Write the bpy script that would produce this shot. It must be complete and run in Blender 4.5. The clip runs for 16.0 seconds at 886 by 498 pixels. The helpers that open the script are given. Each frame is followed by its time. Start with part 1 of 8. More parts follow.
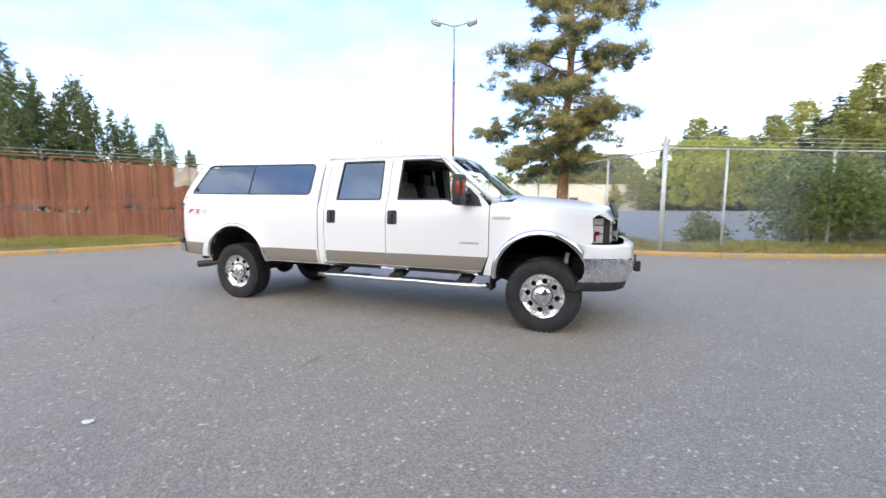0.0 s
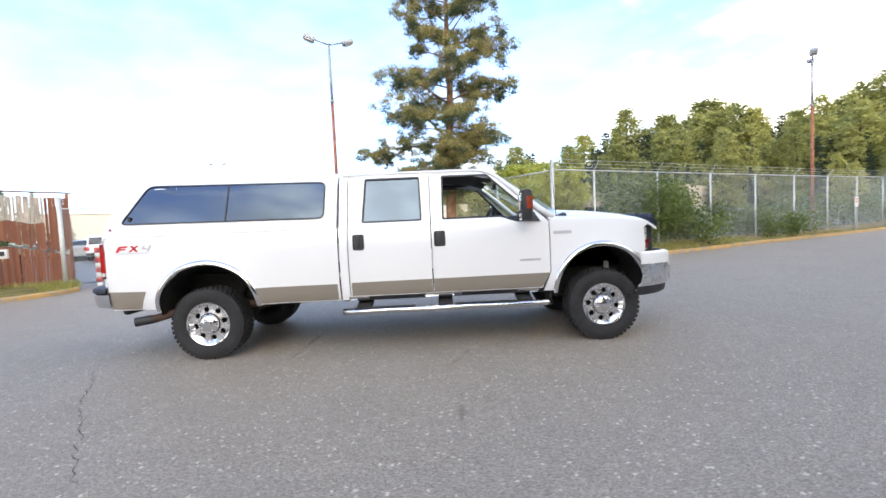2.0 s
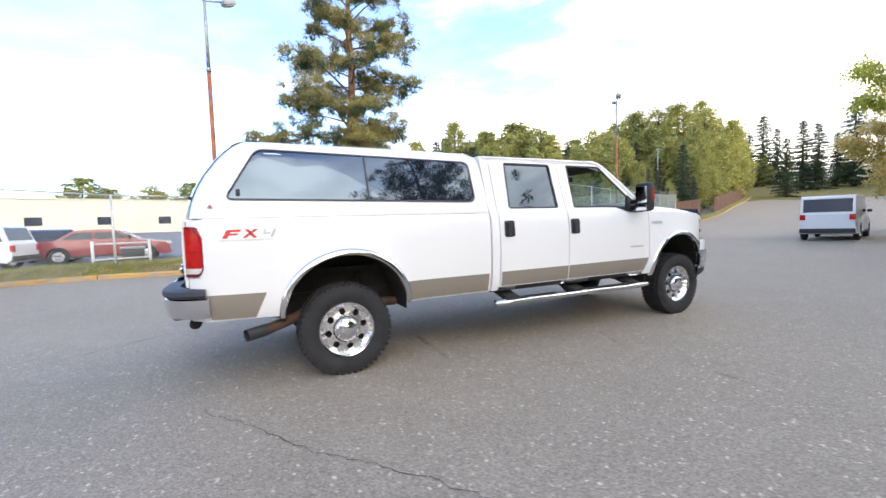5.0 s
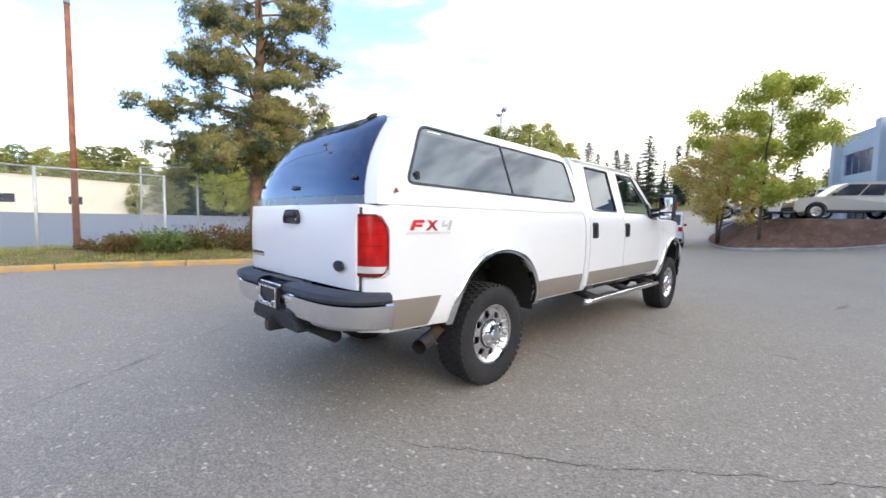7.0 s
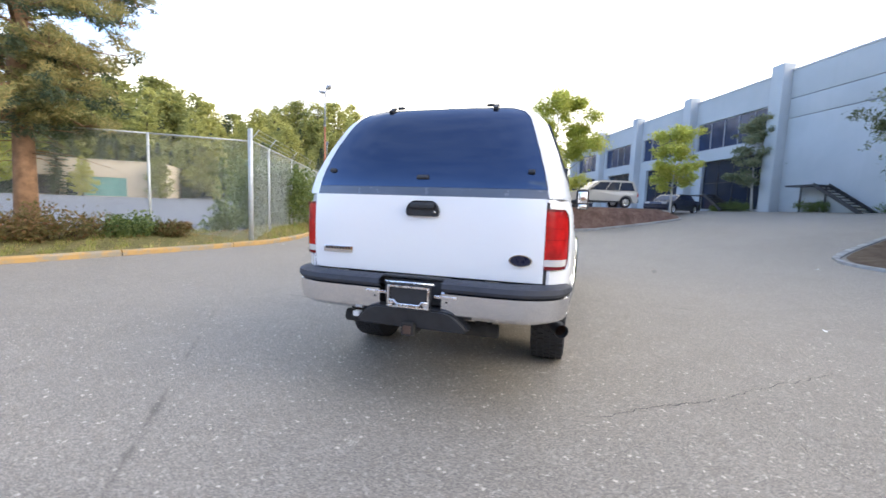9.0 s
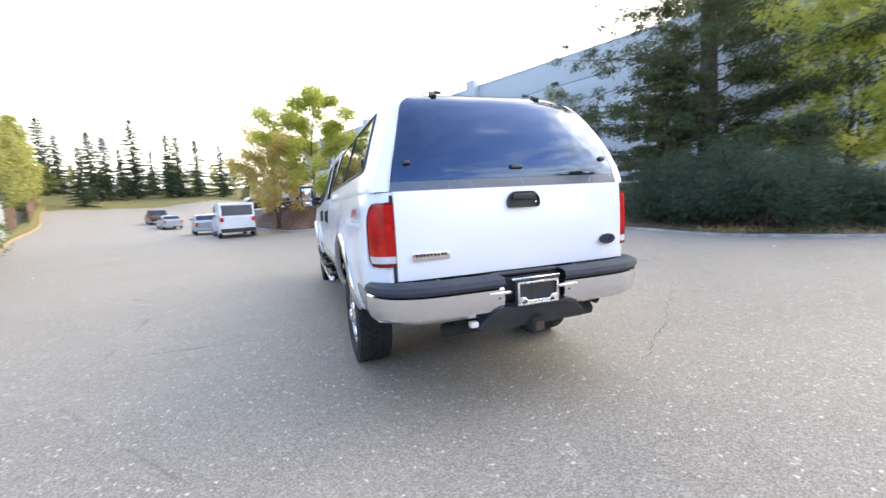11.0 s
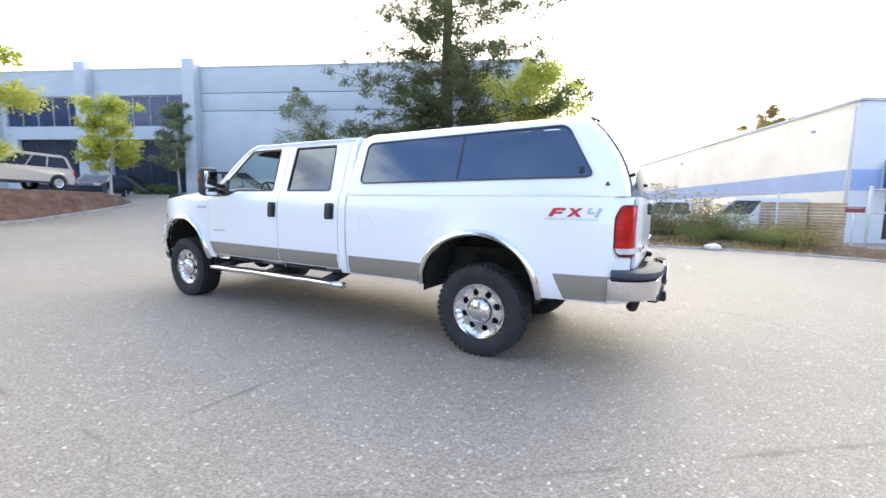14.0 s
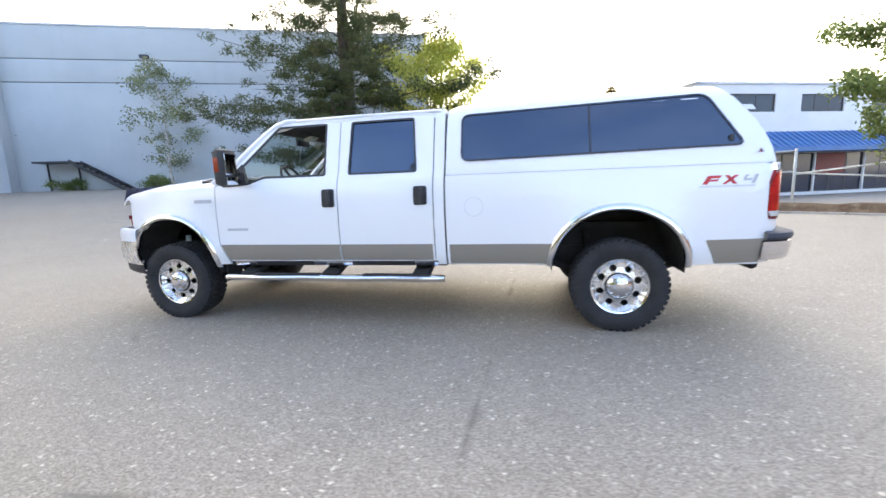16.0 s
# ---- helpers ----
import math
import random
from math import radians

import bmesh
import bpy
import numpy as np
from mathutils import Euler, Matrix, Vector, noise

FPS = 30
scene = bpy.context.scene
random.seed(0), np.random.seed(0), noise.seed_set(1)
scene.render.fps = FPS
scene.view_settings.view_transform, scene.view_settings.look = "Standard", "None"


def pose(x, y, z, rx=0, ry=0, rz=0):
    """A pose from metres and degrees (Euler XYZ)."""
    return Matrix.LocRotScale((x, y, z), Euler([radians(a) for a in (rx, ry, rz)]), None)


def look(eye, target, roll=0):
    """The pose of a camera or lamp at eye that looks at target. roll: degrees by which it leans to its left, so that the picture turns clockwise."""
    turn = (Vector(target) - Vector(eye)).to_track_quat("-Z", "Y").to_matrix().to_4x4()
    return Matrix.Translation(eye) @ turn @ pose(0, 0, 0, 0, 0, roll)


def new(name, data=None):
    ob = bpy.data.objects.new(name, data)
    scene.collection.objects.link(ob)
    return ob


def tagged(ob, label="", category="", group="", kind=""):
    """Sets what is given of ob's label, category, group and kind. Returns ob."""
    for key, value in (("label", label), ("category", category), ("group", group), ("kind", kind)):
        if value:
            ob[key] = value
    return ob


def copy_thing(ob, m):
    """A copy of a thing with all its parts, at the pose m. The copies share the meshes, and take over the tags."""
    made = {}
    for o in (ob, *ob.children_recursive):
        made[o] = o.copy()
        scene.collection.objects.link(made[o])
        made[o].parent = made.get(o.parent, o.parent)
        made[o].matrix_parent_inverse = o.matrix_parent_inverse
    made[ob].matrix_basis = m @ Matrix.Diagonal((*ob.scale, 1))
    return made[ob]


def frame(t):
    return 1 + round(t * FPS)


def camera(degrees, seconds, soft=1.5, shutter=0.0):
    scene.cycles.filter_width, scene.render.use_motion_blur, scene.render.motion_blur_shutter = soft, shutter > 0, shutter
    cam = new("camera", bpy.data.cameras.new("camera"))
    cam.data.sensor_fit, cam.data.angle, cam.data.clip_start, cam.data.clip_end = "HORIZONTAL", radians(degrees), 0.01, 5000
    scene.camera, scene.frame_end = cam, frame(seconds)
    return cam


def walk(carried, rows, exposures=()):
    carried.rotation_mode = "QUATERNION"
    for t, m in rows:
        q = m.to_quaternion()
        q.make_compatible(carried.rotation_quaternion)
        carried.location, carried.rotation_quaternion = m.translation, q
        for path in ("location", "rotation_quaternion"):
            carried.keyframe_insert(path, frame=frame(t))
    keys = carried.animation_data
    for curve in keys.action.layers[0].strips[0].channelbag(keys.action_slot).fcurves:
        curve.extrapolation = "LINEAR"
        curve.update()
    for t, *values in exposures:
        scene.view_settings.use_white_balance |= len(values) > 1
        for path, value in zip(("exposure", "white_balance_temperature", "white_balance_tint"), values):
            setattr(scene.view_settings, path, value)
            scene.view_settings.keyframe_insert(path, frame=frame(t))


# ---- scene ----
cam = camera(94.5, 16.0, soft=1.5, shutter=0.4)
PATH = [
    (0, (4.982, -5.362, 1.341), (4.25, -3.511, 1.145), 0.4),
    (0.5, (4.381, -5.436, 1.33), (3.882, -3.509, 1.142), 0.2),
    (1, (3.772, -5.539, 1.328), (3.489, -3.567, 1.158), -0.8),
    (1.5, (3.142, -5.494, 1.318), (3.027, -3.503, 1.164), -1.4),
    (2, (2.548, -5.447, 1.342), (2.578, -3.45, 1.242), -2.7),
    (2.5, (1.98, -5.389, 1.342), (2.139, -3.399, 1.224), -2.6),
    (3, (1.43, -5.278, 1.357), (1.727, -3.303, 1.245), -0.9),
    (3.5, (0.873, -5.16, 1.354), (1.341, -3.222, 1.203), 0.1),
    (4, (0.338, -4.948, 1.367), (0.946, -3.045, 1.267), 1.6),
    (4.2, (0.101, -4.883, 1.347), (0.791, -3.009, 1.239), 0.1),
    (6.3, (-1.99, -3.534, 1.301), (-0.804, -1.927, 1.193), 1.5),
    (6.5, (-2.195, -3.376, 1.301), (-0.895, -1.862, 1.165), 1.2),
    (7, (-2.566, -2.916, 1.313), (-1.15, -1.51, 1.172), 1.1),
    (7.5, (-2.957, -2.475, 1.292), (-1.36, -1.279, 1.153), 3.2),
    (8, (-3.257, -1.996, 1.306), (-1.526, -1.018, 1.092), 2.4),
    (8.5, (-3.53, -1.472, 1.309), (-1.71, -0.663, 1.134), 3.6),
    (9, (-3.776, -0.941, 1.326), (-1.871, -0.365, 1.126), 2.0),
    (9.5, (-3.898, -0.342, 1.309), (-1.943, 0.042, 1.145), 2.4),
    (10, (-3.92, 0.237, 1.329), (-1.932, 0.222, 1.105), 1.0),
    (10.2, (-3.855, 0.46, 1.308), (-1.873, 0.314, 1.083), -1.3),
    (12.3, (-2.834, 2.731, 1.343), (-1.331, 1.424, 1.162), 1.9),
    (12.5, (-2.69, 2.935, 1.318), (-1.24, 1.57, 1.133), 1.3),
    (13, (-2.316, 3.42, 1.333), (-1.021, 1.902, 1.198), 0.1),
    (13.5, (-1.889, 3.811, 1.311), (-0.798, 2.148, 1.094), 0.2),
    (14, (-1.404, 4.118, 1.304), (-0.438, 2.379, 1.098), 1.1),
    (14.5, (-0.91, 4.377, 1.316), (-0.136, 2.547, 1.091), -0.3),
    (15, (-0.341, 4.497, 1.316), (0.334, 2.627, 1.1), -0.1),
    (15.5, (0.213, 4.611, 1.32), (0.698, 2.687, 1.067), -0.9),
    (16, (0.779, 4.542, 1.307), (1.174, 2.605, 1.004), -2.1),
]
walk(cam, [(t, look(eye, target, roll)) for t, eye, target, roll in PATH], [(0, 0.42, 6700, 10), (6.0, 0.36, 6700, 10), (8.0, 0.45, 6750, 10), (10.0, 0.78, 6850, 10), (12.5, 1.05, 6950, 10), (16, 1.02, 7200, 10)])

# ---- sky, sun ----
SUN_EL, SUN_AZ = 30.0, -86.0  # degrees; azimuth from +x towards +y
world = bpy.data.worlds.new("sky")
scene.world = world
world.use_nodes = True
wn, wl = world.node_tree.nodes, world.node_tree.links
wn.clear()
w_out = wn.new("ShaderNodeOutputWorld")
w_bg = wn.new("ShaderNodeBackground")
w_sky = wn.new("ShaderNodeTexSky")
w_sky.sky_type, w_sky.sun_disc = "NISHITA", False
w_sky.sun_elevation, w_sky.sun_rotation = radians(SUN_EL), radians(90.0 - SUN_AZ)
w_sky.air_density, w_sky.dust_density, w_sky.ozone_density = 1.0, 1.5, 1.5
w_co = wn.new("ShaderNodeTexCoord")
w_map = wn.new("ShaderNodeMapping")
w_map.inputs["Scale"].default_value = (1.0, 1.0, 2.6)
w_map.inputs["Location"].default_value = (0.35, 0.1, 0.0)
w_noise = wn.new("ShaderNodeTexNoise")
w_noise.inputs["Scale"].default_value, w_noise.inputs["Detail"].default_value = 2.1, 8.0
w_noise.inputs["Roughness"].default_value, w_noise.inputs["Distortion"].default_value = 0.55, 0.35
w_ramp = wn.new("ShaderNodeValToRGB")
w_ramp.color_ramp.elements[0].position, w_ramp.color_ramp.elements[0].color = 0.33, (0.09, 0.09, 0.09, 1)
w_ramp.color_ramp.elements[1].position, w_ramp.color_ramp.elements[1].color = 0.56, (1, 1, 1, 1)
w_shade = wn.new("ShaderNodeTexNoise")
w_shade.inputs["Scale"].default_value, w_shade.inputs["Detail"].default_value = 6.5, 6.0
w_cloud = wn.new("ShaderNodeValToRGB")
w_cloud.color_ramp.elements[0].position, w_cloud.color_ramp.elements[0].color = 0.38, (5.9, 6.1, 6.5, 1)
w_cloud.color_ramp.elements[1].position, w_cloud.color_ramp.elements[1].color = 0.60, (15.0, 14.6, 13.7, 1)
w_mix = wn.new("ShaderNodeMix")
w_mix.data_type = "RGBA"
wl.new(w_co.outputs["Generated"], w_map.inputs["Vector"])
wl.new(w_map.outputs["Vector"], w_noise.inputs["Vector"])
wl.new(w_map.outputs["Vector"], w_shade.inputs["Vector"])
# fewer clouds behind the truck (-x) and high up, more towards the sun
w_dot = wn.new("ShaderNodeVectorMath")
w_dot.operation = "DOT_PRODUCT"
w_dot.inputs[1].default_value = (0.30, -0.34, -0.85)
w_add = wn.new("ShaderNodeMath")
w_low = wn.new("ShaderNodeMath")
w_low.inputs[1].default_value = 0.375
wl.new(w_co.outputs["Generated"], w_dot.inputs[0])
wl.new(w_noise.outputs["Fac"], w_add.inputs[0])
wl.new(w_dot.outputs["Value"], w_add.inputs[1])
wl.new(w_add.outputs[0], w_low.inputs[0])
wl.new(w_low.outputs[0], w_ramp.inputs["Fac"])
wl.new(w_shade.outputs["Fac"], w_cloud.inputs["Fac"])
wl.new(w_ramp.outputs["Color"], w_mix.inputs["Factor"])
w_gain = wn.new("ShaderNodeVectorMath")
w_gain.operation = "MULTIPLY"
w_gain.inputs[1].default_value = (2.15, 2.45, 2.95)
wl.new(w_sky.outputs["Color"], w_gain.inputs[0])
wl.new(w_gain.outputs["Vector"], w_mix.inputs["A"])
wl.new(w_cloud.outputs["Color"], w_mix.inputs["B"])
# the veiled sun brightens the haze round it
w_near = wn.new("ShaderNodeVectorMath")
w_near.operation = "DOT_PRODUCT"
w_near.inputs[1].default_value = (math.cos(radians(SUN_AZ)) * math.cos(radians(SUN_EL)), math.sin(radians(SUN_AZ)) * math.cos(radians(SUN_EL)), math.sin(radians(SUN_EL)))
w_pow = wn.new("ShaderNodeMath")
w_pow.operation, w_pow.use_clamp = "POWER", True
w_pow.inputs[1].default_value = 3.2
w_clip = wn.new("ShaderNodeMath")
w_clip.operation = "MAXIMUM"
w_clip.inputs[1].default_value = 0.0
w_glow = wn.new("ShaderNodeVectorMath")
w_glow.operation = "SCALE"
w_glow.inputs[0].default_value = (11.5, 10.6, 9.4)
w_sum = wn.new("ShaderNodeVectorMath")
wl.new(w_co.outputs["Generated"], w_near.inputs[0])
wl.new(w_near.outputs["Value"], w_clip.inputs[0])
wl.new(w_clip.outputs[0], w_pow.inputs[0])
w_lit = wn.new("ShaderNodeMath")
w_lit.operation = "MULTIPLY"
wl.new(w_pow.outputs[0], w_lit.inputs[0])
wl.new(w_ramp.outputs["Color"], w_lit.inputs[1])
wl.new(w_lit.outputs[0], w_glow.inputs["Scale"])
wl.new(w_mix.outputs["Result"], w_sum.inputs[0])
wl.new(w_glow.outputs["Vector"], w_sum.inputs[1])
wl.new(w_sum.outputs["Vector"], w_bg.inputs["Color"])
w_bg.inputs["Strength"].default_value = 0.15
wl.new(w_bg.outputs["Background"], w_out.inputs["Surface"])

sun_data = bpy.data.lights.new("sun", "SUN")
sun_data.energy, sun_data.angle, sun_data.color = 0.55, radians(40.0), (1.0, 0.93, 0.83)
sun = new("sun", sun_data)
sun_dir = Vector((math.cos(radians(SUN_AZ)) * math.cos(radians(SUN_EL)), math.sin(radians(SUN_AZ)) * math.cos(radians(SUN_EL)), math.sin(radians(SUN_EL))))
sun.matrix_world = look(sun_dir * 60, (0, 0, 0))

# ---- materials ----
class Graph:
    def __init__(self, name):
        self.mat = bpy.data.materials.new(name)
        self.mat.use_nodes = True
        self.n, self.l = self.mat.node_tree.nodes, self.mat.node_tree.links
        self.bsdf = self.n["Principled BSDF"]
        self.co = self.n.new("ShaderNodeTexCoord").outputs["Object"]
        self.geo = self.n.new("ShaderNodeNewGeometry")

    def put(self, slot, value):
        if isinstance(value, bpy.types.NodeSocket):
            self.l.new(value, slot)
        else:
            slot.default_value = (*value, 1) if isinstance(value, tuple) and len(value) == 3 and slot.type == "RGBA" else value

    def set(self, **values):
        names = dict(color="Base Color", rough="Roughness", metal="Metallic", spec="Specular IOR Level", coat="Coat Weight", coat_rough="Coat Roughness",
                     trans="Transmission Weight", ior="IOR", alpha="Alpha", emit="Emission Color", power="Emission Strength", normal="Normal", sheen="Sheen Weight")
        for key, value in values.items():
            self.put(self.bsdf.inputs[names[key]], value)
        return self

    def world(self):
        return self.geo.outputs["Position"]

    def noise(self, scale, detail=4.0, rough=0.55, at=None, stretch=None):
        node = self.n.new("ShaderNodeTexNoise")
        node.inputs["Scale"].default_value, node.inputs["Detail"].default_value, node.inputs["Roughness"].default_value = scale, detail, rough
        at = at or self.world()
        if stretch:
            m = self.n.new("ShaderNodeMapping")
            m.inputs["Scale"].default_value = stretch
            self.l.new(at, m.inputs["Vector"])
            at = m.outputs["Vector"]
        self.l.new(at, node.inputs["Vector"])
        return node.outputs["Fac"]

    def cells(self, scale, out="Distance", feature="F1", at=None, stretch=None):
        node = self.n.new("ShaderNodeTexVoronoi")
        node.feature = feature
        node.inputs["Scale"].default_value = scale
        at = at or self.world()
        if stretch:
            m = self.n.new("ShaderNodeMapping")
            m.inputs["Scale"].default_value = stretch
            self.l.new(at, m.inputs["Vector"])
            at = m.outputs["Vector"]
        self.l.new(at, node.inputs["Vector"])
        return node.outputs[out]

    def ramp(self, fac, *stops):
        node = self.n.new("ShaderNodeValToRGB")
        el = node.color_ramp.elements
        while len(el) < len(stops):
            el.new(0.5)
        for e, (p, c) in zip(el, stops):
            e.position, e.color = p, (*c, 1) if isinstance(c, tuple) else (c, c, c, 1)
        self.put(node.inputs["Fac"], fac)
        return node.outputs["Color"]

    def mix(self, fac, a, b, how="MIX"):
        node = self.n.new("ShaderNodeMix")
        node.data_type, node.blend_type = "RGBA", how
        for slot, value in (("Factor", fac), ("A", a), ("B", b)):
            self.put(node.inputs[slot], value)
        return node.outputs["Result"]

    def math(self, how, a, b=0.0):
        node = self.n.new("ShaderNodeMath")
        node.operation = how
        self.put(node.inputs[0], a)
        self.put(node.inputs[1], b)
        return node.outputs[0]

    def bump(self, height, strength=0.3, distance=0.01):
        node = self.n.new("ShaderNodeBump")
        node.inputs["Strength"].default_value, node.inputs["Distance"].default_value = strength, distance
        self.l.new(height, node.inputs["Height"])
        self.l.new(node.outputs["Normal"], self.bsdf.inputs["Normal"])
        return self

    def random(self):
        return self.n.new("ShaderNodeObjectInfo").outputs["Random"]

    def island(self):
        return self.geo.outputs["Random Per Island"]


def plain(name, color, rough=0.5, metal=0.0, vary=0.12, scale=6.0, bump=0.0, **more):
    """A surface with soft large stains and fine grain."""
    g = Graph(name)
    a = tuple(max(0.0, c * (1 - vary)) for c in color)
    b = tuple(min(1.0, c * (1 + vary)) for c in color)
    big = g.noise(scale, 5.0)
    col = g.ramp(big, (0.3, a), (0.7, b))
    g.set(color=col, rough=g.ramp(g.noise(scale * 3.7, 4.0), (0.3, max(0.0, rough - 0.06)), (0.7, min(1.0, rough + 0.06))), metal=metal, **more)
    if bump:
        g.bump(g.noise(scale * 12, 5.0), bump, 0.01)
    return g.mat


def asphalt(name, dark, light, tint):
    g = Graph(name)
    chips = g.cells(130.0, "Color")
    chips2 = g.cells(58.0, "Color")
    grain = g.noise(180.0, 3.0, 0.7)
    big = g.noise(0.35, 5.0, 0.6)
    mid = g.noise(2.6, 6.0, 0.65)
    base = g.ramp(big, (0.35, dark), (0.65, light))
    base = g.mix(0.5, base, g.ramp(mid, (0.3, dark), (0.7, light)))
    base = g.mix(0.55, base, g.ramp(chips, (0.15, tuple(c * 0.55 for c in dark)), (0.6, tuple(c * 1.05 for c in light)), (0.97, tuple(min(1, c * 1.9) for c in light))), "MIX")
    base = g.mix(g.ramp(chips2, (0.86, 0.0), (0.93, 0.85)), base, tuple(min(1.0, c * 2.1) for c in light))
    crack = g.cells(0.22, "Distance", "DISTANCE_TO_EDGE", stretch=None)
    wob = g.noise(1.3, 5.0)
    line = g.math("SUBTRACT", crack, g.math("MULTIPLY", g.math("SUBTRACT", wob, 0.62), 0.06))
    base = g.mix(g.ramp(line, (0.0, 0.55), (0.006, 0.0)), base, tuple(c * 0.45 for c in dark))
    stain = g.noise(0.9, 3.0, 0.5, stretch=(1.0, 1.0, 1.0))
    base = g.mix(g.ramp(stain, (0.66, 0.0), (0.78, 0.35)), base, tint)
    g.set(color=base, rough=g.ramp(chips, (0.0, 0.58), (1.0, 0.85)), spec=0.5)
    h = g.math("ADD", g.math("MULTIPLY", g.cells(130.0, "Distance"), 0.6), g.math("MULTIPLY", grain, 0.5))
    g.bump(h, 0.5, 0.006)
    return g.mat


ASPHALT = asphalt("weathered_asphalt", (0.200, 0.171, 0.136), (0.316, 0.273, 0.219), (0.32, 0.25, 0.18))
# yard shade and sky reflection are put into this darker, bluer grey
LOT = asphalt("lot_asphalt_blue_shade", (0.128, 0.130, 0.138), (0.19, 0.192, 0.198), (0.17, 0.165, 0.165))


def soil_mat(name, a, b, c, scale=3.0):
    g = Graph(name)
    n = g.noise(scale, 8.0, 0.7)
    col = g.ramp(n, (0.3, a), (0.52, b), (0.72, c))
    col = g.mix(g.ramp(g.cells(40.0, "Color"), (0.2, 0.0), (0.9, 0.5)), col, tuple(v * 0.5 for v in a))
    g.set(color=col, rough=0.95, spec=0.1)
    g.bump(g.noise(scale * 8, 8.0, 0.75), 0.9, 0.05)
    return g.mat


GRASSY = soil_mat("grassy_soil", (0.17, 0.155, 0.065), (0.26, 0.23, 0.09), (0.38, 0.30, 0.16))
DRYSOIL = soil_mat("dry_soil", (0.12, 0.078, 0.052), (0.20, 0.14, 0.09), (0.33, 0.26, 0.18))
MULCH = soil_mat("bark_mulch", (0.125, 0.072, 0.053), (0.22, 0.132, 0.098), (0.33, 0.22, 0.165), 2.2)
CONCRETE = plain("kerb_concrete", (0.36, 0.34, 0.31), 0.9, 0.0, 0.3, 3.0, 0.5)


def worn_yellow():
    g = Graph("worn_yellow_kerb_paint")
    n = g.noise(2.3, 8.0, 0.75)
    col = g.ramp(n, (0.40, (0.33, 0.29, 0.22)), (0.52, (0.50, 0.31, 0.12)), (0.75, (0.56, 0.36, 0.13)))
    g.set(color=col, rough=0.88)
    g.bump(g.noise(30.0, 6.0), 0.5, 0.02)
    return g.mat


YELLOW_KERB = worn_yellow()


def tilt_wall():
    g = Graph("painted_tilt_up_concrete")
    n = g.noise(0.25, 6.0, 0.6)
    col = g.ramp(n, (0.3, (0.40, 0.428, 0.448)), (0.7, (0.485, 0.508, 0.525)))
    streak = g.noise(1.4, 5.0, 0.6, stretch=(1.0, 1.0, 0.12))
    col = g.mix(g.ramp(streak, (0.55, 0.0), (0.8, 0.35)), col, (0.36, 0.385, 0.405))
    g.set(color=col, rough=0.85)
    g.bump(g.noise(18.0, 6.0), 0.25, 0.01)
    return g.mat


BLUEWALL = tilt_wall()
PALEWALL = plain("pale_painted_concrete", (0.56, 0.57, 0.60), 0.85, 0, 0.08, 0.5, 0.2)
# warm sunlight on the unit's side wall is put into this white
WHITEWALL = plain("white_block_painted_sunlit", (0.84, 0.79, 0.70), 0.85, 0, 0.07, 0.5, 0.2)
GREYWALL = plain("grey_white_wall", (0.70, 0.695, 0.70), 0.8, 0, 0.06, 0.6, 0.1)
BLUEBAND = plain("blue_wall_band", (0.36, 0.45, 0.66), 0.8, 0, 0.08, 0.8, 0.1)
BEIGE = plain("beige_stucco", (0.55, 0.47, 0.36), 0.9, 0, 0.1, 0.6, 0.2)
CREAM = plain("cream_wall", (0.76, 0.71, 0.60), 0.9, 0, 0.08, 0.5, 0.2)
DARKGLASS = plain("dark_window_glass", (0.026, 0.034, 0.056), 0.08, 0, 0.2, 0.8, 0.0, spec=0.35)
BLUEGLASS = plain("blue_window_glass", (0.03, 0.045, 0.095), 0.08, 0, 0.25, 0.8, 0.0, spec=0.3)
ROOFMETAL = plain("blue_standing_seam", (0.03, 0.13, 0.33), 0.4, 0.0, 0.15, 1.5, 0.0)
GALV = plain("galvanised_steel", (0.56, 0.58, 0.58), 0.5, 0.3, 0.12, 9.0, 0.1)
WIRE = plain("galvanised_wire", (0.55, 0.58, 0.57), 0.5, 0.2, 0.12, 9.0)
RUSTPOLE = plain("rust_red_painted_pole", (0.34, 0.13, 0.07), 0.75, 0.1, 0.3, 4.0, 0.2)
GREYPOLE = plain("grey_painted_steel", (0.36, 0.38, 0.42), 0.55, 0.4, 0.12, 4.0)
DARKMETAL = plain("dark_painted_metal", (0.05, 0.05, 0.055), 0.5, 0.4, 0.2, 5.0)
WOOD = plain("raw_pallet_wood", (0.46, 0.33, 0.19), 0.8, 0, 0.25, 4.0, 0.3)
SIGNWHITE = plain("sign_white", (0.75, 0.74, 0.72), 0.5, 0, 0.05, 8.0)
SIGNDARKRED = plain("faded_dark_red_sign", (0.24, 0.045, 0.04), 0.6, 0, 0.15, 8.0)
SIGNRED = plain("sign_red", (0.55, 0.06, 0.05), 0.5, 0, 0.1, 8.0)
STEELWHITE = plain("white_painted_steel", (0.72, 0.72, 0.70), 0.5, 0.1, 0.08, 4.0)


def rust_slats():
    g = Graph("rusty_brown_slats")
    n = g.noise(1.1, 7.0, 0.7, stretch=(1.0, 1.0, 0.35))
    col = g.ramp(n, (0.28, (0.13, 0.05, 0.032)), (0.5, (0.25, 0.09, 0.052)), (0.74, (0.36, 0.19, 0.11)))
    col = g.mix(0.45, col, g.ramp(g.random(), (0.0, (0.13, 0.052, 0.034)), (1.0, (0.33, 0.15, 0.085))), "MIX")
    g.set(color=col, rough=0.85)
    g.bump(g.noise(20.0, 5.0, stretch=(1, 1, 0.1)), 0.4, 0.02)
    return g.mat


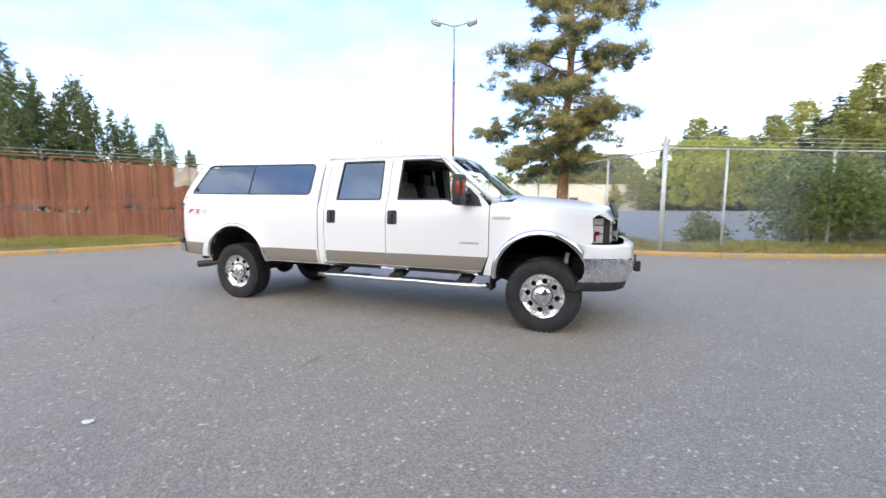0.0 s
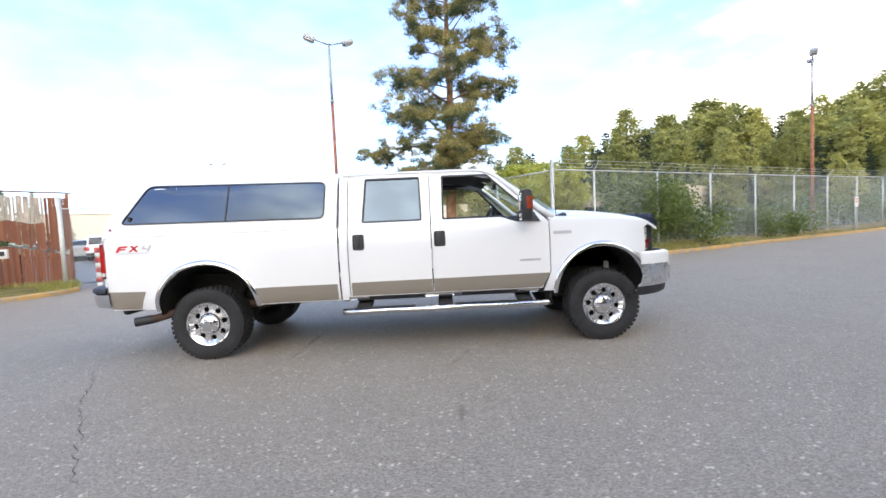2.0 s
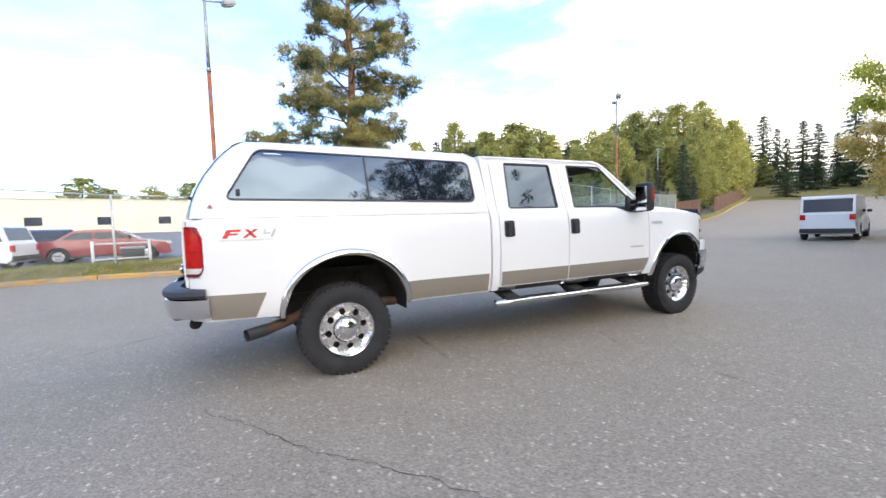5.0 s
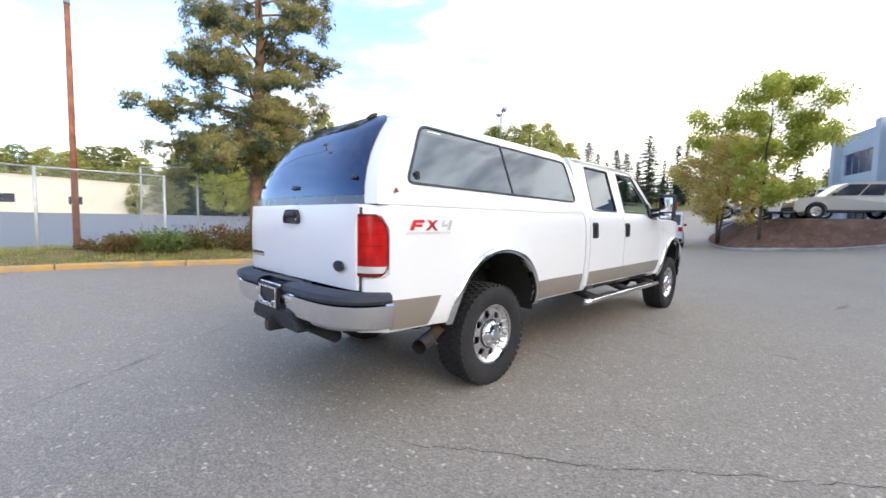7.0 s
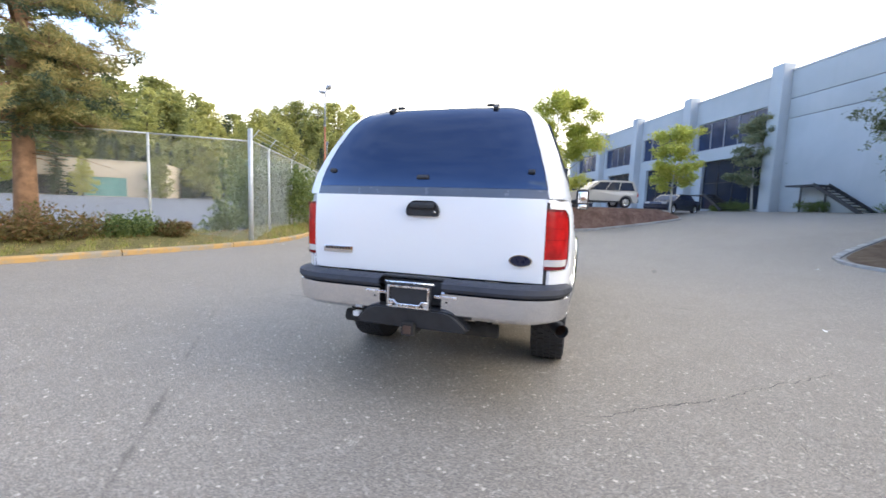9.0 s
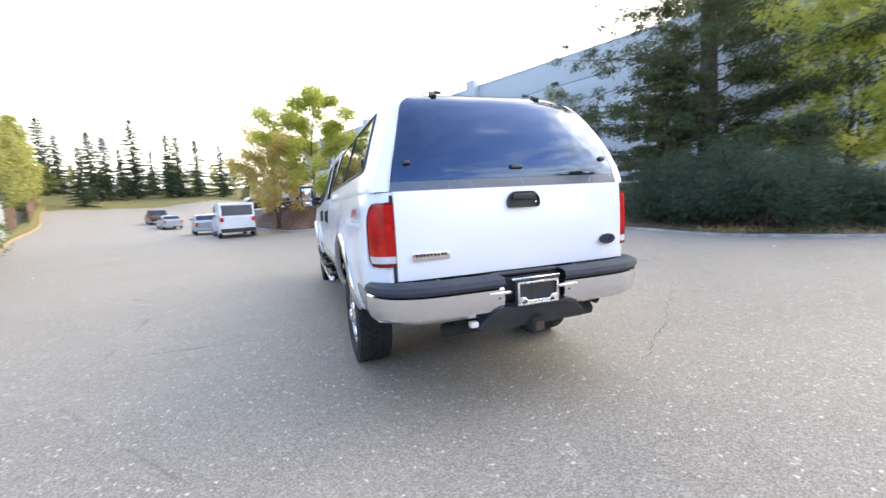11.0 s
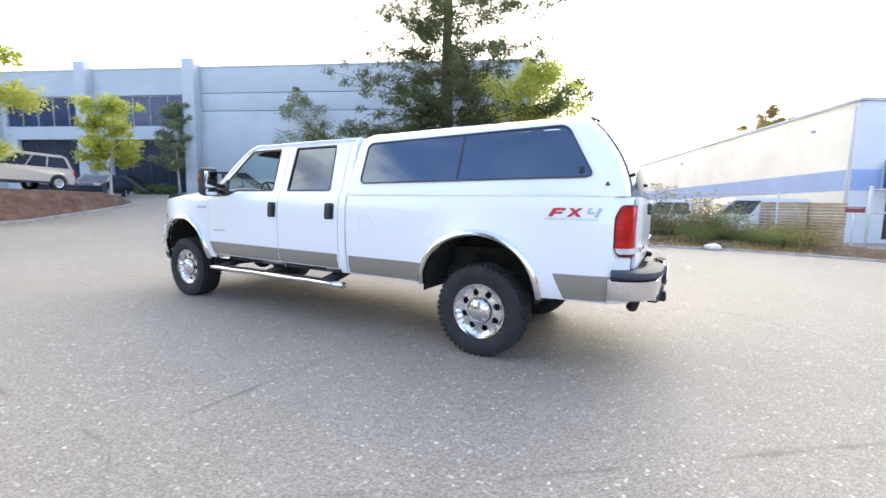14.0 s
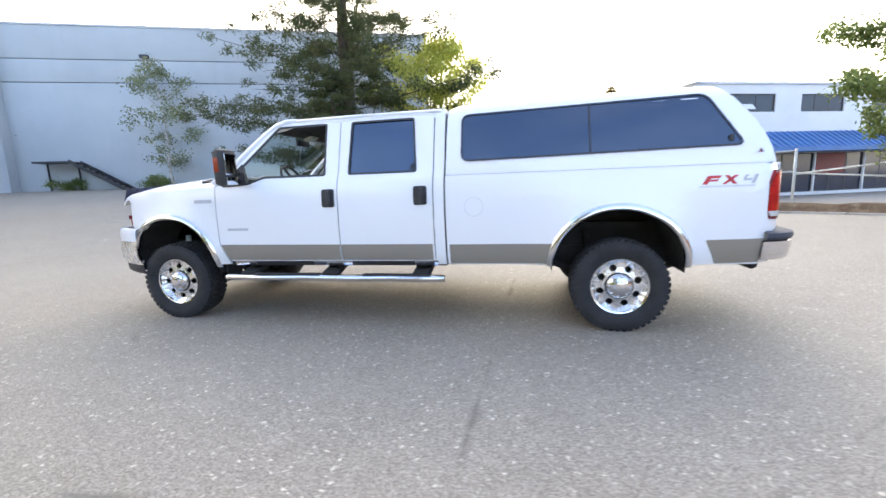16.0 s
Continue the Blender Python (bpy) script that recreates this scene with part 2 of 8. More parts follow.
RUSTY = rust_slats()
DARKRUST = plain("dark_brown_boards", (0.13, 0.068, 0.046), 0.9, 0.0, 0.35, 0.9, 0.3)
BARESLAT = plain("weathered_bare_slats", (0.46, 0.39, 0.33), 0.85, 0.0, 0.3, 2.5, 0.3)


def leaf_mat(name, a, b, c, rough=0.6, hue=0.0, thin=0.48):
    g = Graph(name)
    col = g.ramp(g.island(), (0.0, a), (0.5, b), (1.0, c))
    col = g.mix(0.4, col, g.ramp(g.noise(0.9, 3.0), (0.3, a), (0.7, c)))
    if hue:
        col = g.mix(g.ramp(g.random(), (0.0, 0.0), (1.0, hue)), col, tuple(v * 1.35 for v in c))
    g.set(color=col, rough=rough, spec=0.25)
    g.bsdf.inputs["Subsurface Weight"].default_value = 0.0
    tr = g.n.new("ShaderNodeBsdfTranslucent")
    g.l.new(col, tr.inputs["Color"])
    mx = g.n.new("ShaderNodeMixShader")
    mx.inputs[0].default_value = thin
    g.l.new(g.bsdf.outputs[0], mx.inputs[1])
    g.l.new(tr.outputs[0], mx.inputs[2])
    g.l.new(mx.outputs[0], g.n["Material Output"].inputs["Surface"])
    return g.mat


# sunlight and crown shade are put into these two needle colours
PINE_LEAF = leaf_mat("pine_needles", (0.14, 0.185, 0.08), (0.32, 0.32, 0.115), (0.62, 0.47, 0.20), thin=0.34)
PINE_SHADE = leaf_mat("pine_needles_painted_shade", (0.05, 0.085, 0.06), (0.09, 0.13, 0.075), (0.16, 0.18, 0.09), thin=0.2)
FIR_LEAF = leaf_mat("fir_needles", (0.045, 0.07, 0.036), (0.08, 0.11, 0.05), (0.15, 0.15, 0.065))
JUNIPER = leaf_mat("juniper_needles", (0.035, 0.06, 0.042), (0.062, 0.098, 0.065), (0.12, 0.15, 0.09))
BRAMBLE_LEAF = leaf_mat("bramble_leaves", (0.09, 0.11, 0.035), (0.19, 0.17, 0.06), (0.34, 0.17, 0.09))
MAPLE_LEAF = leaf_mat("yellow_green_leaves", (0.33, 0.40, 0.08), (0.52, 0.56, 0.12), (0.70, 0.64, 0.19), thin=0.62)
AUTUMN_LEAF = leaf_mat("turning_leaves", (0.46, 0.45, 0.13), (0.66, 0.56, 0.19), (0.76, 0.52, 0.24), thin=0.62)
BIRCH_LEAF = leaf_mat("grey_green_leaves", (0.15, 0.19, 0.11), (0.23, 0.27, 0.15), (0.36, 0.35, 0.20))
BUSH_LEAF = leaf_mat("bush_leaves", (0.08, 0.125, 0.045), (0.16, 0.22, 0.07), (0.30, 0.34, 0.11))
BROOM_LEAF = leaf_mat("dry_brush", (0.19, 0.165, 0.07), (0.31, 0.255, 0.10), (0.43, 0.315, 0.16))
WOODS_LEAF = leaf_mat("woods_leaves", (0.105, 0.15, 0.055), (0.21, 0.245, 0.085), (0.40, 0.385, 0.13), hue=0.9, thin=0.42)
POPLAR_LEAF = leaf_mat("poplar_leaves", (0.055, 0.085, 0.04), (0.11, 0.15, 0.06), (0.23, 0.26, 0.11), thin=0.35)
FARFIR_LEAF = leaf_mat("far_fir_needles", (0.04, 0.07, 0.05), (0.07, 0.105, 0.065), (0.115, 0.145, 0.08), thin=0.25)
GRASS_BLADE = leaf_mat("grass_blades", (0.24, 0.29, 0.06), (0.38, 0.40, 0.10), (0.58, 0.48, 0.22))
DRY_BLADE = leaf_mat("dry_grass_blades", (0.36, 0.24, 0.10), (0.50, 0.36, 0.16), (0.60, 0.46, 0.24))
BARK_PINE = plain("pine_bark", (0.27, 0.155, 0.09), 0.95, 0, 0.4, 5.0, 0.8)
BARK_DARK = plain("dark_bark", (0.09, 0.07, 0.055), 0.95, 0, 0.35, 5.0, 0.8)
BARK_PALE = plain("pale_birch_bark", (0.52, 0.49, 0.45), 0.85, 0, 0.25, 3.0, 0.5)

# ---- mesh helpers ----
def mesh_of(name, bm, *mats):
    for e in bm.edges:
        if len(e.link_faces) == 2 and e.calc_face_angle(0.0) > radians(32):
            e.smooth = False
    for f in bm.faces:
        f.smooth = True
    me = bpy.data.meshes.new(name)
    bm.to_mesh(me)
    bm.free()
    for m in mats:
        me.materials.append(m)
    return me


def part(name, bm, material, parent=None, label=""):
    """One mesh object, under a thing or a part."""
    ob = new(name, mesh_of(name, bm, *(material if isinstance(material, (list, tuple)) else (material,))))
    ob.parent = parent
    if label:
        ob["label"] = label
    return ob


def thing(name, label, category, group="", kind="", at=None):
    ob = new(name)
    ob.empty_display_size = 0.2
    if at is not None:
        ob.matrix_basis = at
    return tagged(ob, label, category, group, kind)


def raw(name, verts, faces, mats, parent=None, smooth=True, ids=None):
    me = bpy.data.meshes.new(name)
    me.from_pydata(verts, [], faces)
    for m in mats if isinstance(mats, (list, tuple)) else (mats,):
        me.materials.append(m)
    me.polygons.foreach_set("use_smooth", [smooth] * len(faces))
    if ids is not None:
        me.polygons.foreach_set("material_index", ids)
    me.update()
    ob = new(name, me)
    ob.parent = parent
    return ob


def box(bm, c, s, m=None, bevel=0.0):
    """A block about c of size s, turned by m, with its edges bevelled."""
    mat = Matrix.Translation(c) @ (m.to_4x4() if m else Matrix()) @ Matrix.Diagonal((*s, 1))
    made = bmesh.ops.create_cube(bm, size=1.0, matrix=mat)["verts"]
    if bevel:
        edges = {e for v in made for e in v.link_edges}
        bmesh.ops.bevel(bm, geom=list(edges), offset=bevel, segments=2, profile=0.6, affect="EDGES")
    return bm


def rod(bm, a, b, r0, r1=None, n=10, caps=True):
    a, b = Vector(a), Vector(b)
    r1 = r0 if r1 is None else r1
    q = (b - a).to_track_quat("Z", "Y").to_matrix()
    rings = []
    for p, r in ((a, r0), (b, r1)):
        rings.append([bm.verts.new(p + q @ Vector((r * math.cos(2 * math.pi * k / n), r * math.sin(2 * math.pi * k / n), 0))) for k in range(n)])
    for k in range(n):
        bm.faces.new((rings[0][k], rings[0][(k + 1) % n], rings[1][(k + 1) % n], rings[1][k]))
    if caps:
        bm.faces.new(rings[0][::-1])
        bm.faces.new(rings[1])
    return bm


def tube(bm, pts, radii, n=8, flat=1.0, caps=True, up=(0, 0, 1)):
    """A round bar along points."""
    pts = [Vector(p) for p in pts]
    rings = []
    for i, p in enumerate(pts):
        d = (pts[min(i + 1, len(pts) - 1)] - pts[max(i - 1, 0)]).normalized()
        u = d.cross(Vector(up)) if not i else u - d * u.dot(d)
        u = u.normalized() if u.length > 1e-4 else d.orthogonal().normalized()
        w = u.cross(d).normalized()
        r = radii[i] if isinstance(radii, (list, tuple)) else radii
        rings.append([bm.verts.new(p + r * math.cos(2 * math.pi * k / n) * u + flat * r * math.sin(2 * math.pi * k / n) * w) for k in range(n)])
    for a, b in zip(rings, rings[1:]):
        for k in range(n):
            bm.faces.new((a[k], a[(k + 1) % n], b[(k + 1) % n], b[k]))
    if caps:
        bm.faces.new(rings[0][::-1])
        bm.faces.new(rings[-1])
    return bm


def sweep(bm, pts, profile, closed_profile=True):
    """A profile (side, up) carried along points on the ground; side points to the left of the way."""
    rings = []
    pts = [Vector(p) for p in pts]
    for i, p in enumerate(pts):
        d = pts[min(i + 1, len(pts) - 1)] - pts[max(i - 1, 0)]
        d.z = 0
        d.normalize()
        left = Vector((-d.y, d.x, 0))
        rings.append([bm.verts.new(p + left * s + Vector((0, 0, u))) for s, u in profile])
    n = len(profile)
    for a, b in zip(rings, rings[1:]):
        for k in range(n if closed_profile else n - 1):
            bm.faces.new((a[k], a[(k + 1) % n], b[(k + 1) % n], b[k]))
    if closed_profile:
        bm.faces.new(rings[0][::-1])
        bm.faces.new(rings[-1])
    bmesh.ops.recalc_face_normals(bm, faces=bm.faces[:])
    return bm


def lathe(bm, profile, n=32, axis="Y", m=Matrix()):
    """A profile of (radius, along) turned about an axis."""
    rings = []
    for r, h in profile:
        ring = []
        for k in range(n):
            a = 2 * math.pi * k / n
            v = Vector((r * math.cos(a), h, r * math.sin(a))) if axis == "Y" else Vector((r * math.cos(a), r * math.sin(a), h))
            ring.append(bm.verts.new(m @ v))
        rings.append(ring)
    for a, b in zip(rings, rings[1:]):
        for k in range(n):
            bm.faces.new((a[k], a[(k + 1) % n], b[(k + 1) % n], b[k]))
    bmesh.ops.recalc_face_normals(bm, faces=bm.faces[:])
    return bm


def slab(bm, poly, z0, z1, bevel=0.0):
    """A flat polygon (x, y) raised from z0 to z1."""
    lo = [bm.verts.new((x, y, z0)) for x, y in poly]
    hi = [bm.verts.new((x, y, z1)) for x, y in poly]
    n = len(poly)
    fs = [bm.faces.new(lo[::-1]), bm.faces.new(hi)] + [bm.faces.new((lo[k], lo[(k + 1) % n], hi[(k + 1) % n], hi[k])) for k in range(n)]
    bmesh.ops.recalc_face_normals(bm, faces=fs)
    return bm


def smooth_line(pts, step=0.5):
    """Points along a rounded line through the given ones."""
    pts = [Vector((*p, 0)) if len(p) == 2 else Vector(p) for p in pts]
    out = []
    for i in range(len(pts) - 1):
        p0, p1, p2, p3 = pts[max(i - 1, 0)], pts[i], pts[i + 1], pts[min(i + 2, len(pts) - 1)]
        n = max(1, int((p2 - p1).length / step))
        for k in range(n):
            t = k / n
            out.append(0.5 * (2 * p1 + (p2 - p0) * t + (2 * p0 - 5 * p1 + 4 * p2 - p3) * t * t + (3 * p1 - p0 - 3 * p2 + p3) * t ** 3))
    return out + [pts[-1]]


def soft(t):
    t = min(1.0, max(0.0, t))
    return t * t * (3 - 2 * t)

# ---- ground ----
GX, GY = math.sin(radians(22.1)), -math.cos(radians(22.1))


def ground_z(x, y):
    """The tarmac is level round the truck and rises to the offices, over the far lot and up the road."""
    d = GX * x + GY * y
    up = float(np.interp(d, [4.0, 7.3, 10.8, 15.8, 20.0, 25.0, 32.0], [0.0, 0.08, 0.28, 1.0, 1.5, 1.85, 1.95]))
    z = up * soft((x - 0.5) / 9.0)
    z += 1.25 * soft((y - 15.0) / 34.0)
    far = 3.5 * soft((x - 45.0) / 95.0)
    road = 3.4 * soft((x - 30.0) / 85.0)
    z += far + (road - far) * soft((y - 10.0) / 10.0)
    return 0.02 + z + 5.0 * soft((0.91 * x + 0.42 * y - 95.0) / 60.0)


def spaced(lo, hi, near, n):
    """Values that lie closer together about the truck."""
    t = np.linspace(np.arcsinh(lo / near), np.arcsinh(hi / near), n)
    return np.sinh(t) * near


def sheet(name, xs, ys, mat, lift=0.0, inside=None, parent=None):
    verts, index, faces = [], {}, []
    for i, x in enumerate(xs):
        for j, y in enumerate(ys):
            index[i, j] = len(verts)
            verts.append((float(x), float(y), ground_z(x, y) + lift))
    for i in range(len(xs) - 1):
        for j in range(len(ys) - 1):
            if inside is None or inside((xs[i] + xs[i + 1]) / 2, (ys[j] + ys[j + 1]) / 2):
                faces.append((index[i, j], index[i + 1, j], index[i + 1, j + 1], index[i, j + 1]))
    return raw(name, verts, faces, mat, parent)


tagged(sheet("ground", spaced(-900, 1500, 14.0, 150), spaced(-900, 1200, 14.0, 150), ASPHALT),
       "weathered grey asphalt with pale stone chips and fine cracks", "ground", kind="structure")


def strip(name, inner, outer, mat, label, rise=0.15, rows=8, lift=0.10, seed=0, category="verge"):
    """A bed of soil or grass between two lines, rounded up in its middle."""
    n = min(len(inner), len(outer))
    ii = [inner[round(k * (len(inner) - 1) / (n - 1))] for k in range(n)]
    oo = [outer[round(k * (len(outer) - 1) / (n - 1))] for k in range(n)]
    verts, faces = [], []
    for a, b in zip(ii, oo):
        for r in range(rows + 1):
            t = r / rows
            x, y = a.x + (b.x - a.x) * t, a.y + (b.y - a.y) * t
            bumpy = 0.10 * noise.noise(Vector((x * 0.7, y * 0.7, seed))) + 0.05 * noise.noise(Vector((x * 2.3, y * 2.3, seed + 5)))
            edge = min(1.0, 4 * t, 4 * (1 - t) + 0.3)
            verts.append((x, y, ground_z(x, y) + lift + edge * (rise * soft(2.2 * t) + bumpy)))
    for k in range(n - 1):
        for r in range(rows):
            p = k * (rows + 1) + r
            faces.append((p, p + 1, p + rows + 2, p + rows + 1))
    ob = raw(name, verts, faces, mat)
    tagged(ob, label, category, kind="structure")
    return ob, verts


def kerb(name, line, mat, label, width=0.16, height=0.13, flip=1):
    """A kerb of separate stones along a line; flip: the side on which the bed lies."""
    root = thing(name, label, "kerb", kind="structure")
    stones, gap = [], 0.012
    k = 0
    while k < len(line) - 1:
        j = min(k + 4, len(line) - 1)
        pts = [Vector((p.x, p.y, ground_z(p.x, p.y) - 0.02)) for p in line[k:j + 1]]
        if len(pts) > 1:
            d0, d1 = (pts[1] - pts[0]).normalized(), (pts[-1] - pts[-2]).normalized()
            pts[0], pts[-1] = pts[0] + d0 * gap, pts[-1] - d1 * gap
            w, h = flip * width, height + 0.02 + random.uniform(-0.008, 0.008)
            prof = [(0, 0), (0.0, h * 0.75), (w * 0.14, h * 0.96), (w * 0.3, h), (w * 0.85, h), (w, h * 0.93), (w, 0)]
            part("kerb_stone", sweep(bmesh.new(), pts, prof), mat, root)
        k = j
    return root


K_BACK = smooth_line([(-14.5, -13.0), (-12.0, -6.0), (-10.0, -0.6), (-9.0, 1.75), (-8.4, 3.9), (-8.0, 5.0), (-7.75, 5.9), (-7.9, 6.6)], 0.6)
K_LEFT = smooth_line([(-7.4, 9.2), (-6.2, 9.75), (-4.6, 10.0), (-2.8, 9.75), (-1.0, 9.45), (1.5, 8.75), (4.0, 8.2), (6.1, 7.95), (7.4, 8.0), (9.6, 8.65), (12.8, 10.15), (16.0, 11.85), (19.5, 13.6), (26.0, 16.8), (33.0, 20.1), (40.0, 23.0), (54.6, 28.2), (75.0, 37.2), (97.0, 46.5)], 0.6)
K_ISLE = smooth_line([(40.0, 6.0), (33.0, 4.6), (27.0, 3.2), (23.2, 2.0), (21.8, 0.9), (21.9, -0.8), (22.8, -3.5), (23.7, -6.0), (24.4, -7.3), (25.6, -7.7), (27.2, -6.6), (30.0, -3.6)], 0.5)
K_FIR = smooth_line([(15.5, -13.6), (12.6, -10.6), (10.2, -8.3), (9.3, -7.8), (8.3, -7.75), (6.4, -8.5), (4.3, -8.95), (3.0, -9.8), (1.6, -11.2), (0.2, -12.1), (-1.6, -12.4), (-3.8, -12.5), (-5.7, -11.9), (-7.6, -11.0), (-9.3, -9.5), (-12.5, -7.0)], 0.5)

kerb("kerb_back", K_BACK, YELLOW_KERB, "low kerb with worn yellow paint beside the rusty fence", flip=1)
kerb("kerb_left", K_LEFT, YELLOW_KERB, "long curved kerb with faded yellow paint along the fence", flip=1)
kerb("kerb_island", K_ISLE, CONCRETE, "pale concrete kerb round the bark mulch bank", flip=1)
kerb("kerb_right", K_FIR, CONCRETE, "weathered concrete kerb at the overgrown verge", flip=-1, height=0.06)

O_BACK = smooth_line([(-24.0, -10.0), (-20.0, -5.0), (-16.5, -1.2), (-13.6, 1.2), (-11.9, 3.5), (-10.9, 5.0), (-9.6, 6.6), (-8.9, 7.6)], 0.6)
O_LEFT = smooth_line([(-8.2, 10.2), (-6.4, 11.2), (-4.6, 12.6), (-2.6, 13.9), (0.0, 14.6), (2.4, 14.2), (4.6, 11.9), (6.6, 9.6), (8.0, 9.9), (10.2, 11.2), (13.0, 12.5), (16.4, 13.9), (20.0, 15.5), (26.5, 18.5), (33.0, 21.4), (40.0, 24.8), (54.6, 30.2), (75.0, 39.2), (97.0, 48.5)], 0.6)
strip("verge_back", [p + Vector((-0.14, 0.02, 0)) for p in K_BACK], O_BACK, GRASSY, "strip of green grass below the rusty fence", 0.08, seed=1)
strip("verge_left", [p + Vector((0.0, 0.14, 0)) for p in K_LEFT], O_LEFT, GRASSY, "dry grassy verge between kerb and fence", 0.22, seed=2)

# the raised car park behind the mulch bank
TOP_Z = 1.72
BANK_IN = [p.copy() for p in K_ISLE]
BANK_OUT = smooth_line([(40.0, 3.6), (33.0, 2.2), (27.5, 0.6), (24.6, -0.5), (23.6, -1.1), (23.5, -1.9), (23.9, -3.6), (24.5, -5.2), (25.0, -6.2), (25.7, -6.4), (26.6, -5.6), (29.0, -3.4)], 0.5)


def bank():
    rows, verts, faces = 10, [], []
    n = len(BANK_IN)
    for k in range(n):
        a, b = BANK_IN[k], BANK_OUT[round(k * (len(BANK_OUT) - 1) / (n - 1))]
        crest = max(TOP_Z - 0.02, ground_z(b.x, b.y) + 0.25)
        for r in range(rows + 1):
            t = r / rows
            x, y = a.x + (b.x - a.x) * t, a.y + (b.y - a.y) * t
            z0 = ground_z(a.x, a.y) + 0.09
            lump = 0.16 * noise.noise(Vector((x, y, 3.0))) + 0.07 * noise.noise(Vector((x * 3, y * 3, 8.0)))
            verts.append((x, y, z0 + (crest - z0) * soft(0.15 + 0.85 * t) * (1 if t > 0 else 0) + lump * min(1, 3 * t, 4 * (1 - t))))
    for k in range(n - 1):
        for r in range(rows):
            p = k * (rows + 1) + r
            faces.append((p, p + 1, p + rows + 2, p + rows + 1))
    tagged(raw("mulch_bank", verts, faces, MULCH), "sloping bank of reddish bark mulch and clods", "flower bed", kind="structure")


bank()
tagged(part("upper_lot", slab(bmesh.new(), [(p.x, p.y) for p in BANK_OUT] + [(52.0, -4.0), (60.0, 4.0), (52.0, 8.0)], 0.2, TOP_Z), LOT), "raised asphalt parking lot behind the mulch bank", "parking lot", kind="structure")

O_FIR = smooth_line([(17.5, -15.5), (17.0, -17.5), (15.0, -18.5), (12.5, -18.5), (10.0, -18.5), (8.0, -18.2), (5.5, -17.6), (3.0, -17.0), (0.5, -16.9), (-2.0, -17.0), (-4.5, -16.0), (-6.2, -14.0), (-7.6, -12.4), (-9.0, -11.4), (-10.6, -10.4), (-13.4, -8.4)], 0.5)
strip("verge_right", [p + Vector((0, -0.12, 0)) for p in K_FIR], O_FIR, DRYSOIL, "overgrown verge of dry soil, brush and litter", 0.25, lift=0.035, seed=4)

# far lots behind the fences
tagged(sheet("far_lot", np.linspace(-60, 70, 66), np.linspace(9.0, 75, 40), LOT, 0.02,
             lambda x, y: y > float(np.interp(x, [-60, -9, -7, -2.6, 0, 2.4, 6.6, 13, 20, 33, 40, 70], [9.5, 9.5, 11.4, 14.3, 15, 14.6, 10.5, 13.2, 16.2, 22.5, 26, 42]))),
       "smooth asphalt yard behind the fence, shade painted blue-grey", "yard", kind="structure")


# ---- grass blades ----
def blades(name, verts, count, height, mat, label, pick=lambda x, y: True, seed=0, rows=8):
    """Tufts of thin blades scattered over a bed."""
    rnd = random.Random(seed)
    out, faces = [], []
    n = len(verts)
    tries = 0
    while len(faces) < count and tries < count * 6:
        tries += 1
        k = rnd.randrange(n - rows - 3)
        a, b = Vector(verts[k]), Vector(verts[k + rows + 2])
        p = a.lerp(b, rnd.random()) if (a - b).length < 3 else a
        p += Vector((rnd.uniform(-0.12, 0.12), rnd.uniform(-0.12, 0.12), -0.02))
        if not pick(p.x, p.y) or noise.noise(Vector((p.x * 0.5, p.y * 0.5, seed))) < -0.25:
            continue
        for _ in range(5):
            q = p + Vector((rnd.gauss(0, 0.05), rnd.gauss(0, 0.05), 0))
            h = height * rnd.uniform(0.4, 1.25)
            a = rnd.uniform(0, math.tau)
            w = Vector((math.cos(a), math.sin(a), 0)) * rnd.uniform(0.006, 0.014)
            tip = q + Vector((rnd.gauss(0, 0.35), rnd.gauss(0, 0.35), 1.0)).normalized() * h
            i = len(out)
            out += [tuple(q - w), tuple(q + w), tuple(tip)]
            faces.append((i, i + 1, i + 2))
    tagged(raw(name, out, faces, mat), label, "grass", kind="stuff")


def bed_points(name):
    return [tuple(v.co) for v in bpy.data.objects[name].data.vertices]


blades("grass", bed_points("verge_back"), 26000, 0.17, GRASS_BLADE, "short green and yellow grass below the rusty fence", lambda x, y: y > -2, 1)
blades("grass", bed_points("verge_left"), 26000, 0.14, GRASS_BLADE, "patchy green and straw-coloured verge grass", lambda x, y: -7.6 < x < 16, 2)
blades("dry_grass", bed_points("verge_left"), 12000, 0.11, DRY_BLADE, "straw-coloured dead grass beside the kerb", lambda x, y: -7.6 < x < 34, 3)
blades("dry_grass", bed_points("verge_right"), 20000, 0.14, DRY_BLADE, "tall dry yellow grass on the verge", lambda x, y: -5.2 < x < 5, 4)


def crack(pts, seed, width=0.009):
    """A thin wandering crack in the asphalt, drawn as a narrow dark strip just above it."""
    rnd = random.Random(seed)
    line = []
    for a, b in zip(pts, pts[1:]):
        n = max(2, int(math.hypot(b[0] - a[0], b[1] - a[1]) / 0.05))
        for k in range(n):
            f = k / n
            line.append((a[0] + (b[0] - a[0]) * f + rnd.gauss(0, 0.013), a[1] + (b[1] - a[1]) * f + rnd.gauss(0, 0.013)))
    verts, faces = [], []
    for i, (x, y) in enumerate(line):
        w = width * rnd.uniform(0.3, 1.0)
        verts += [(x - w * 0.7, y - w * 0.7, ground_z(x, y) + 0.003), (x + w * 0.7, y + w * 0.7, ground_z(x, y) + 0.003)]
        if i:
            faces.append((2 * i - 2, 2 * i - 1, 2 * i + 1, 2 * i))
    tagged(raw("asphalt_crack", verts, faces, CRACKDARK), "thin dark crack wandering through the asphalt", "crack", kind="structure")


